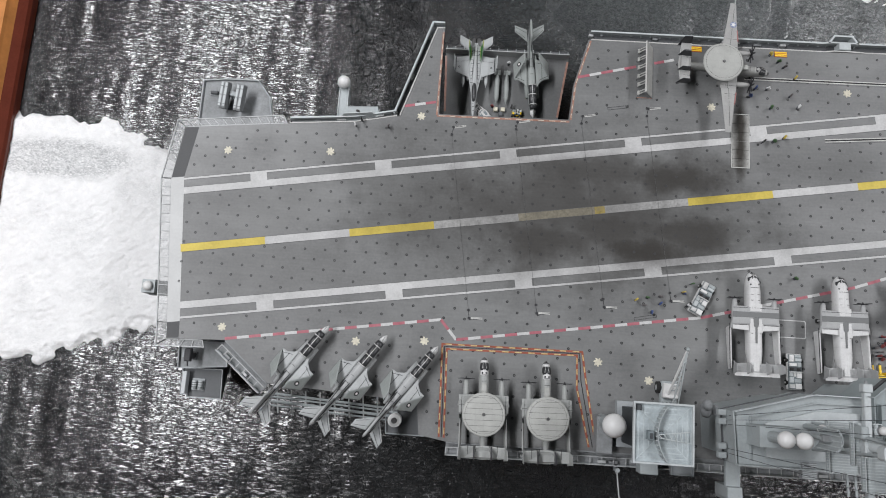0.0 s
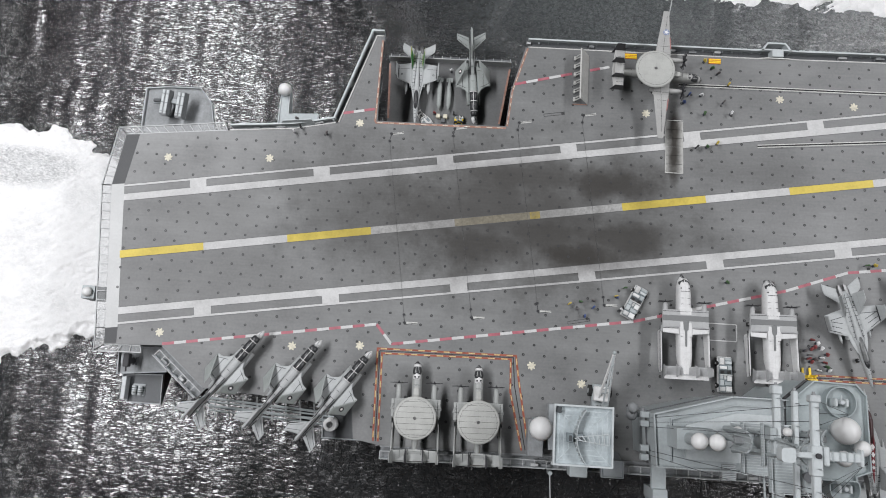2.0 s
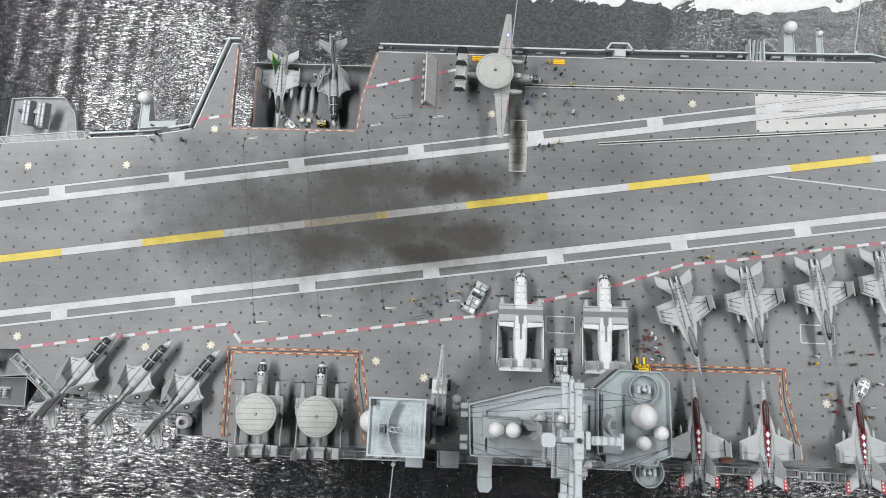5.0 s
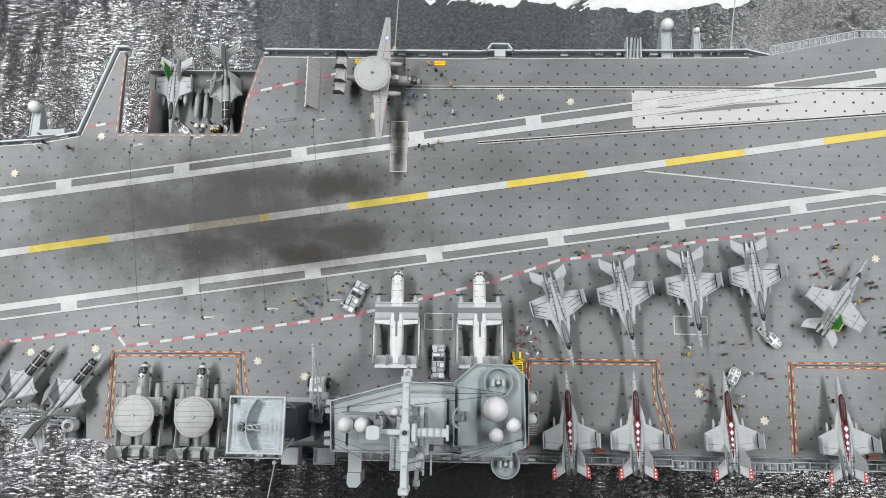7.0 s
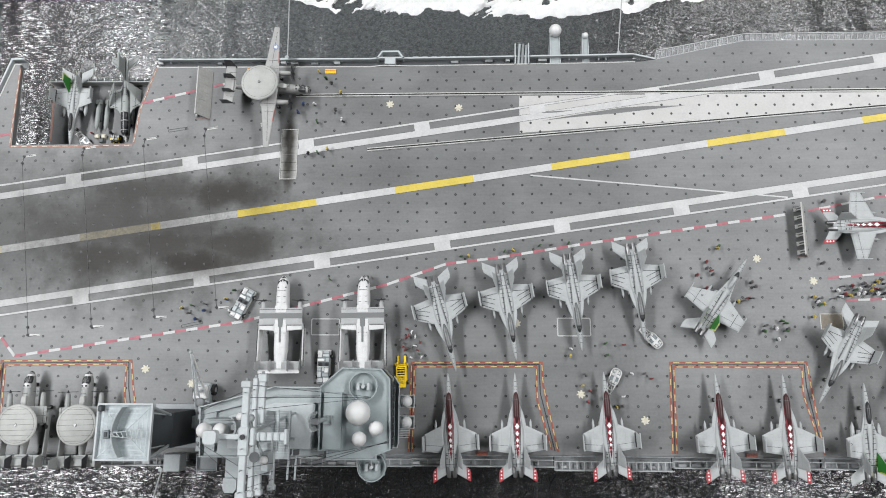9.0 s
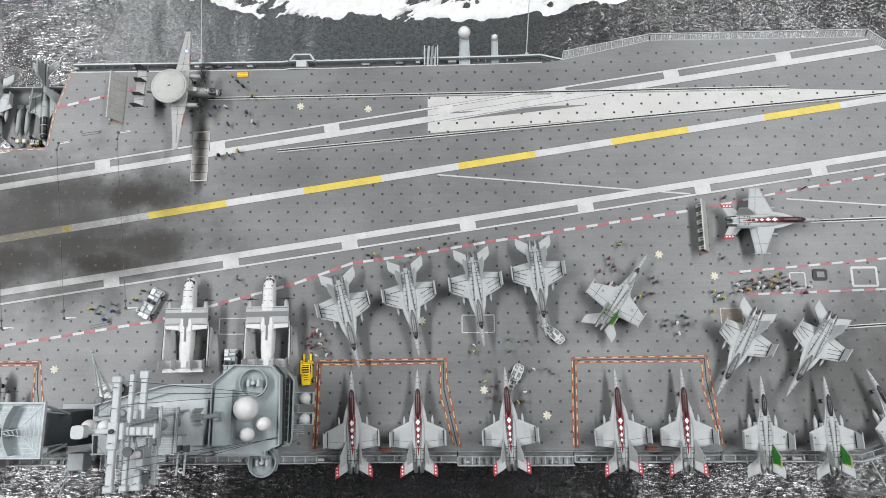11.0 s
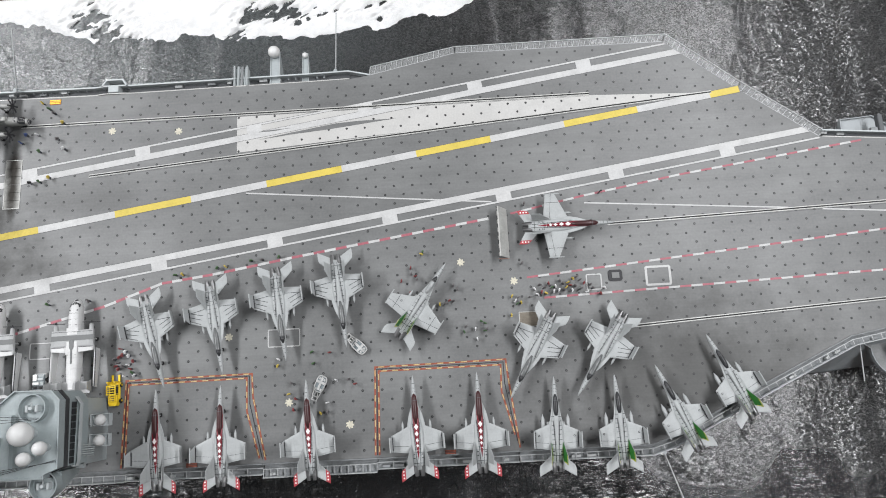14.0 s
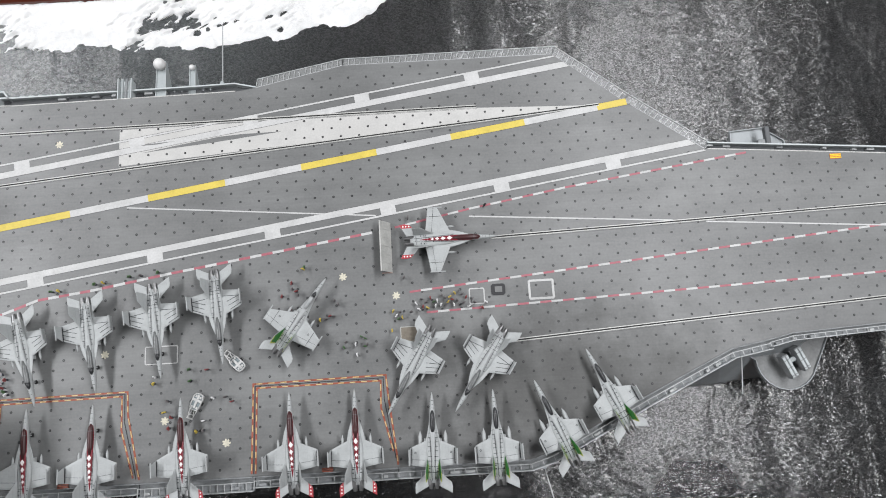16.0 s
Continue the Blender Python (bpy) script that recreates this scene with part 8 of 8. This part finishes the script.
tractor(0.1814, -0.0513, 90, CHROME, "silver tow tractor between the two cargo planes")


def forklift(x, y, yaw, label):
    th = empty("forklift", label, "forklift")
    part("chassis", box(bmesh.new(), -0.0056, 0.0040, -0.0030, 0.0030, 0.0010, 0.0030, 0.0004, scale=1), YELLOWVEH, th)
    part("counterweight", prism([(-0.0088, -0.0020), (-0.0088, 0.0020), (-0.0070, 0.0025), (-0.0030, 0.0025), (-0.0030, -0.0025), (-0.0070, -0.0025)], 0.0010, 0.0046), YELLOWVEH, th)
    part("engine_cover", box(bmesh.new(), -0.0066, -0.0026, -0.0016, 0.0016, 0.0046, 0.0054, 0.0003, scale=1), YELLOWVEH, th)
    for k in range(3):
        part("vent_slot", box(bmesh.new(), -0.0060 + 0.0011 * k, -0.0056 + 0.0011 * k, -0.0012, 0.0012, 0.0054, 0.0055, scale=1), SEAM, th)
    part("cab_floor", box(bmesh.new(), -0.0026, 0.0030, -0.0024, 0.0024, 0.0030, 0.0033, scale=1), TYRE, th)
    part("seat", box(bmesh.new(), -0.0022, -0.0006, -0.0009, 0.0009, 0.0033, 0.0046, 0.0002, scale=1), TYRE, th)
    guard = part("overhead_guard", strip([(-0.0024, -0.0024), (0.0024, -0.0024), (0.0024, 0.0024), (-0.0024, 0.0024), (-0.0024, -0.0024), (-0.0010, -0.0024)], 0.0006, 0.0066, 0.0070), YELLOWVEH, th)
    for k in range(3):
        part("guard_bar", slab(rect(-0.0013 + 0.0013 * k, -0.0024, -0.0009 + 0.0013 * k, 0.0024), 0.0066, 0.0070), YELLOWVEH, guard)
    for s in (-1, 1):
        for u in (-0.0022, 0.0022):
            part("guard_post", bar(bmesh.new(), (u, s * 0.0023, 0.003), (u, s * 0.0023, 0.0068), 0.0002), YELLOWVEH, guard)
        part("mast_rail", box(bmesh.new(), 0.0040, 0.0048, s * 0.0020 - 0.0004, s * 0.0020 + 0.0004, 0.0006, 0.0074, scale=1), YELLOWVEH, th)
        part("fork", box(bmesh.new(), 0.0048, 0.0086, s * 0.0019 - 0.0006, s * 0.0019 + 0.0006, 0.0006, 0.0012, 0.0001, scale=1), YELLOWVEH, th)
        part("side_arm", box(bmesh.new(), 0.0030, 0.0044, s * 0.0033 - 0.0005, s * 0.0033 + 0.0005, 0.0022, 0.0036, 0.0002, scale=1), YELLOWVEH, th)
        for u in (-0.0060, 0.0028):
            wheel = part("wheel", tube(bmesh.new(), (u, s * 0.0030 - 0.0006, 0.0013), (u, s * 0.0030 + 0.0006, 0.0013), 0.0013, n=12, scale=1), TYRE, th)
            part("hub", tube(bmesh.new(), (u, s * 0.0036, 0.0013), (u, s * 0.0038, 0.0013), 0.0006, n=8, scale=1), YELLOWVEH, wheel)
    th.matrix_world = pose(x, y, 0, 0, 0, yaw)
    return th


forklift(0.2248, -0.0536, 92, "bright yellow forklift with raised forks beside the tower")
tug = tractor(0.0334, 0.0943, 180, YELLOWVEH, "small yellow tug on the lowered lift", 0.0058, 0.0036)
tug.matrix_world = pose(0.0334, 0.0946, LIFT_Z, 0, 0, 180)


def dolly(x, y, yaw, label):
    th = empty("spotting_dolly", label, "dolly", "spotting dollies")
    oval = lambda g: [(0.0016 + (0.0048 - g) * math.copysign(abs(math.cos(a * math.pi / 12)) ** 0.55, math.cos(a * math.pi / 12)),
                       (0.0029 - g) * math.copysign(abs(math.sin(a * math.pi / 12)) ** 0.55, math.sin(a * math.pi / 12))) for a in range(24)]
    body = part("body", prism(oval(0.0), 0.0008, 0.0022), CHROME, th)
    part("deck_plate", prism(oval(0.00055), 0.0022, 0.00235), ANTENNA, body)
    for a, b in zip(oval(0.0002), oval(0.0002)[1:] + oval(0.0002)[:1]):
        if a != b:
            part("rim_bar", bar(bmesh.new(), (a[0], a[1], 0.0026), (b[0], b[1], 0.0026), 0.00033), CHROME, body)
    part("cross_plate", box(bmesh.new(), -0.0020, 0.0056, -0.00065, 0.00065, 0.0023, 0.0030, 0.0001, scale=1), CHROME, body)
    part("cross_plate", box(bmesh.new(), 0.0018, 0.0032, -0.0024, 0.0024, 0.0023, 0.0031, 0.0001, scale=1), CHROME, body)
    for u, v in ((-0.0016, 0.0014), (-0.0013, -0.0015), (0.0046, 0.0013), (0.0044, -0.0014)):
        part("equipment_box", box(bmesh.new(), u - 0.0007, u + 0.0006, v - 0.0005, v + 0.0005, 0.0023, 0.0029, 0.0001, scale=1), CHROME, body)
    for s2 in (-1, 1):
        part("tow_arm", bar(bmesh.new(), (-0.0026, s2 * 0.0022, 0.0018), (-0.0080, s2 * 0.0013, 0.0014), 0.00032), CHROME, th)
        part("tow_arm", bar(bmesh.new(), (-0.0030, s2 * 0.0004, 0.0018), (-0.0066, s2 * 0.0013, 0.0014), 0.00028), CHROME, th)
    part("tow_head", box(bmesh.new(), -0.0084, -0.0077, -0.0019, 0.0019, 0.0008, 0.0022, 0.0002, scale=1), CHROME, th)
    part("tow_head", box(bmesh.new(), -0.0062, -0.0056, -0.0016, 0.0016, 0.0010, 0.0022, 0.0002, scale=1), CHROME, th)
    for s2 in (-1, 1):
        part("wheel", tube(bmesh.new(), (0.0015, s2 * 0.0030 - 0.0005, 0.0010), (0.0015, s2 * 0.0030 + 0.0005, 0.0010), 0.0010, n=10, scale=1), TYRE, th)
    th.matrix_world = pose(x, y, 0, 0, 0, yaw)
    return th


dolly(0.3640, -0.0350, -45, "silver spotting dolly under a jet's nose")
dolly(0.3418, -0.0575, 65, "silver spotting dolly beside a maroon jet's nose")
d3 = dolly(0, 0, 0, "silver spotting dolly on the lowered lift")
d3.matrix_world = pose(0.0130, 0.0925, LIFT_Z, 0, 0, -50)
for x, m, lb in ((0.0203, CREAM, "small cream crate on the lowered lift"), (0.0248, CREAM, "small cream crate on the lowered lift"), (0.0235, DARKSHADE, "small dark crate on the lowered lift")):
    y = 0.0965 if m is CREAM else 0.0935
    crate = tagged(part("crate", box(bmesh.new(), x - 0.0013, x + 0.0013, y - 0.0013, y + 0.0013, LIFT_Z, LIFT_Z + 0.0024, 0.0003, scale=1), m), lb, "crate", "crates on the lift")
for x in (0.0203, 0.0262):
    drop = empty("drop_tank", "grey drop tank lying on the lowered lift", "tank", "drop tanks")
    bm = loft([(3.9, 0.03, 0.0, 0.03), (2.4, 0.5, 0.0, 0.5), (-1.5, 0.52, 0.0, 0.52), (-3.9, 0.05, 0.0, 0.05)], 12)
    part("body", bm, JETDARK, drop, smooth=True)
    part("tank_fin", box(bmesh.new(), -3.8, -2.8, -0.7, 0.7, -0.05, 0.05), JETDARK, drop)
    part("cradle", box(bmesh.new(), -1.0, 1.0, -0.5, 0.5, -1.0, -0.4), DARKSHADE, drop)
    drop.matrix_world = pose(x, 0.1105, LIFT_Z + 1.0 * S, 0, 0, -90)

# mobile crane with a tall lattice jib
crane = empty("mobile_crane", "pale grey mobile deck crane with a long jib", "crane")
part("chassis", box(bmesh.new(), -0.0042, 0.0042, -0.0135, 0.0115, 0.0022, 0.0062, 0.0005, scale=1), ISLAND, crane)
part("engine_box", box(bmesh.new(), -0.0040, 0.0036, 0.0030, 0.0105, 0.0062, 0.0098, 0.0005, scale=1), DOME, crane)
part("cab", box(bmesh.new(), -0.0040, -0.0006, -0.0125, -0.0060, 0.0062, 0.0105, 0.0005, scale=1), ISLAND, crane)
part("winch", tube(bmesh.new(), (0.0005, -0.0050, 0.0078), (0.0038, -0.0050, 0.0078), 0.0019, n=12, scale=1), CATWALK, crane)
for s in (-1, 1):
    for y in (-0.0105, 0.0080):
        wh = part("wheel", tube(bmesh.new(), (s * 0.0046 - 0.0013, y, 0.0030), (s * 0.0046 + 0.0013, y, 0.0030), 0.0030, n=16, scale=1), TYRE, crane)
        part("rim", tube(bmesh.new(), (s * 0.0060 - 0.0001, y, 0.0030), (s * 0.0060 + 0.0001, y, 0.0030), 0.0014, n=10, scale=1), HULL, wh)
for s in (-1, 1):
    part("jib_leg", bar(bmesh.new(), (s * 0.0026 + 0.001, 0.0040, 0.0085), (0.0005, 0.0275, 0.0300), 0.00065, 8), DOME, crane)
    part("jib_leg", bar(bmesh.new(), (s * 0.0018 + 0.001, -0.0080, 0.0085), (0.0005, 0.0275, 0.0300), 0.0004, 8), ISLANDPALE, crane)
bm = bmesh.new()
for k in range(7):
    u = 0.15 + 0.11 * k
    bar(bm, (-0.0016 * (1 - u) + 0.0005, 0.004 + 0.0205 * u, 0.0085 + 0.0225 * u), (0.0036 * (1 - u) + 0.0005, 0.004 + 0.0205 * u + 0.001, 0.0085 + 0.0225 * u), 0.0003)
part("jib_lattice", bm, ISLAND, crane)
part("jib_head", ball(bmesh.new(), 0.0005, 0.0275, 0.0300, 0.0010, 1, 12), ISLAND, crane)
for k in range(8):
    part("deck_fitting", box(bmesh.new(), -0.003 + 0.0009 * (k % 4), -0.0024 + 0.0009 * (k % 4), -0.004 + 0.003 * (k // 4), -0.002 + 0.003 * (k // 4), 0.0062, 0.0074 + 0.0003 * k, scale=1), CATWALK if k % 2 else ISLANDPALE, crane)
crane.matrix_world = pose(0.1158, -0.0720, 0, 0, 0, -2)


# ---- deck crew figurines: one tiny plain mesh each ----
def figurine_mesh(name, shirt):
    bm = bmesh.new()
    for s in (-1, 1):
        box(bm, -0.00026, 0.00026, s * 0.00034 - 0.00026, s * 0.00034 + 0.00026, 0, 0.0022, index=1, scale=1)
        box(bm, -0.0002, 0.0006 if s > 0 else 0.0002, s * 0.00085 - 0.0002, s * 0.00085 + 0.0002, 0.0024, 0.0039, index=0, scale=1)
    box(bm, -0.00036, 0.00036, -0.0007, 0.0007, 0.0022, 0.0041, 0.0001, index=0, scale=1)
    n0 = len(bm.faces)
    bmesh.ops.create_uvsphere(bm, u_segments=8, v_segments=6, radius=0.0005, matrix=Matrix.Translation((0, 0, 0.0046)))
    bm.faces.ensure_lookup_table()
    for f in bm.faces[n0:]:
        f.material_index = 0
    me = mesh_from(name, bm)
    me.materials.append(shirt)
    me.materials.append(CREWDARK)
    return me


CREW = {c: figurine_mesh("deck_figurine", CREWPAINT[c]) for c in CREWPAINT}
CREWROWS = (
    ("around the launching radar plane", "ygdywdgwbbkgy", [(0.1719, 0.1245), (0.1762, 0.1204), (0.1795, 0.1174), (0.1852, 0.1109), (0.1699, 0.1037), (0.1825, 0.1003), (0.1717, 0.0928), (0.1867, 0.0939), (0.1631, 0.1038), (0.1602, 0.099), (0.1673, 0.0729), (0.173, 0.0733), (0.1787, 0.0758)]),
    ("beside the port quarter", "dkwd", [(-0.0578, 0.0770), (-0.0553, 0.0725), (-0.0588, 0.0694), (-0.0401, 0.0693)]),
    ("near the landing lane", "gdbywgbdgbyd", [(0.1052, -0.0175), (0.1034, -0.0217), (0.1119, -0.0202), (0.1241, -0.0134), (0.1269, -0.0205), (0.1286, -0.0086), (0.1244, -0.0140), (0.2071, -0.0013), (0.1832, -0.0024), (0.1074, -0.0251), (0.0991, -0.0189), (0.112, -0.0165)]),
    ("beside the yellow tractor", "rwddrrrww", [(0.2275, -0.0304), (0.2301, -0.0321), (0.2239, -0.0362), (0.2261, -0.0383), (0.2266, -0.0419), (0.2349, -0.0376), (0.2335, -0.0419), (0.2303, -0.0462), (0.2357, -0.0459)]),
    ("between the parked jets", "wygrgdrrwydwdry", [(0.3187, -0.0408), (0.3182, -0.0447), (0.3379, -0.0378), (0.3482, -0.0385), (0.3388, -0.0442), (0.3262, -0.0548), (0.3286, -0.0638), (0.3272, -0.0697), (0.3466, -0.0666), (0.3426, -0.0721), (0.3464, -0.0718), (0.3517, -0.0542), (0.3586, -0.0542), (0.3625, -0.0569), (0.3244, -0.0608)]),
    ("around the lone green-finned jet", "rrryrdddryddgwwgdgg", [(0.3968, 0.0083), (0.3994, 0.0032), (0.3911, 0.0008), (0.4034, 0.0162), (0.396, -0.0068), (0.4213, -0.0034), (0.4234, -0.0057), (0.4207, -0.0123), (0.4185, -0.0122), (0.4129, -0.0142), (0.4162, -0.0137), (0.4274, -0.0276), (0.4262, -0.0306), (0.4328, -0.0293), (0.4335, -0.0352), (0.4364, -0.0251), (0.4394, -0.0296), (0.4385, -0.0263), (0.4382, -0.0306)]),
    ("in a long row by the catapult", "dydgydwddgwwdyydddwdwdrw", [(0.4621, 0.0078), (0.455, -0.0115), (0.4589, -0.0123), (0.458, -0.016), (0.4541, -0.0225), (0.4655, -0.0124), (0.4686, -0.008), (0.4717, -0.0055), (0.4742, -0.0074), (0.4786, -0.0075), (0.4808, -0.007), (0.4828, -0.0093), (0.4854, -0.0054), (0.4883, -0.005), (0.4912, -0.0029), (0.4935, -0.0019), (0.4955, -0.0038), (0.4861, -0.0094), (0.4905, -0.0096), (0.4961, -0.0087), (0.4992, -0.0111), (0.5027, -0.009), (0.5068, -0.0125), (0.5093, -0.0093)]),
    ("waiting beside the catapult row", "wryrwdyrdkrwyd", [(0.4700, -0.0112), (0.4725, -0.0100), (0.4752, -0.0108), (0.4769, -0.0052), (0.4797, -0.0098), (0.4837, -0.0038), (0.4872, -0.0078), (0.4896, -0.0068), (0.4925, -0.0072), (0.4943, -0.0098), (0.4976, -0.0058), (0.4570, -0.0142), (0.4602, -0.0155), (0.5012, -0.0070)]),
    ("gathered behind the forklift", "rwrdwrg", [(0.2285, -0.0340), (0.2322, -0.0345), (0.2252, -0.0402), (0.2290, -0.0405), (0.2320, -0.0395), (0.2268, -0.0352), (0.2345, -0.0440)]),
    ("along the foul line", "gygygdgdkgdd", [(0.2578, 0.0113), (0.2621, 0.0114), (0.2826, 0.0143), (0.2876, 0.0147), (0.3025, 0.0176), (0.3091, 0.0179), (0.3191, 0.0191), (0.4661, 0.0438), (0.5123, 0.049), (0.4041, 0.0172), (0.397, 0.0047), (0.4002, 0.0012)]),
)
SHIRT = {"y": "yellow", "g": "green", "r": "red", "w": "white", "b": "blue", "d": "dark grey", "k": "black"}
rnd = random.Random(5)
for where, shirts, spots in CREWROWS:
    for c, (x, y) in zip(shirts, spots):
        ob = new("deck_figurine", CREW[c])
        ob.matrix_world = pose(x, y, 0, 0, 0, rnd.uniform(0, 360))
        tagged(ob, "tiny %s crew figurine %s" % (SHIRT[c], where), "figurine", "crew " + where)
for c, x, y in (("r", 0.0180, 0.0980), ("k", 0.0300, 0.0985), ("w", 0.0270, 0.1265)):
    ob = new("deck_figurine", CREW[c])
    ob.matrix_world = pose(x, y, LIFT_Z, 0, 0, rnd.uniform(0, 360))
    tagged(ob, "tiny %s painted crew figurine on the lowered lift" % SHIRT[c], "figurine", "crew on the lift")
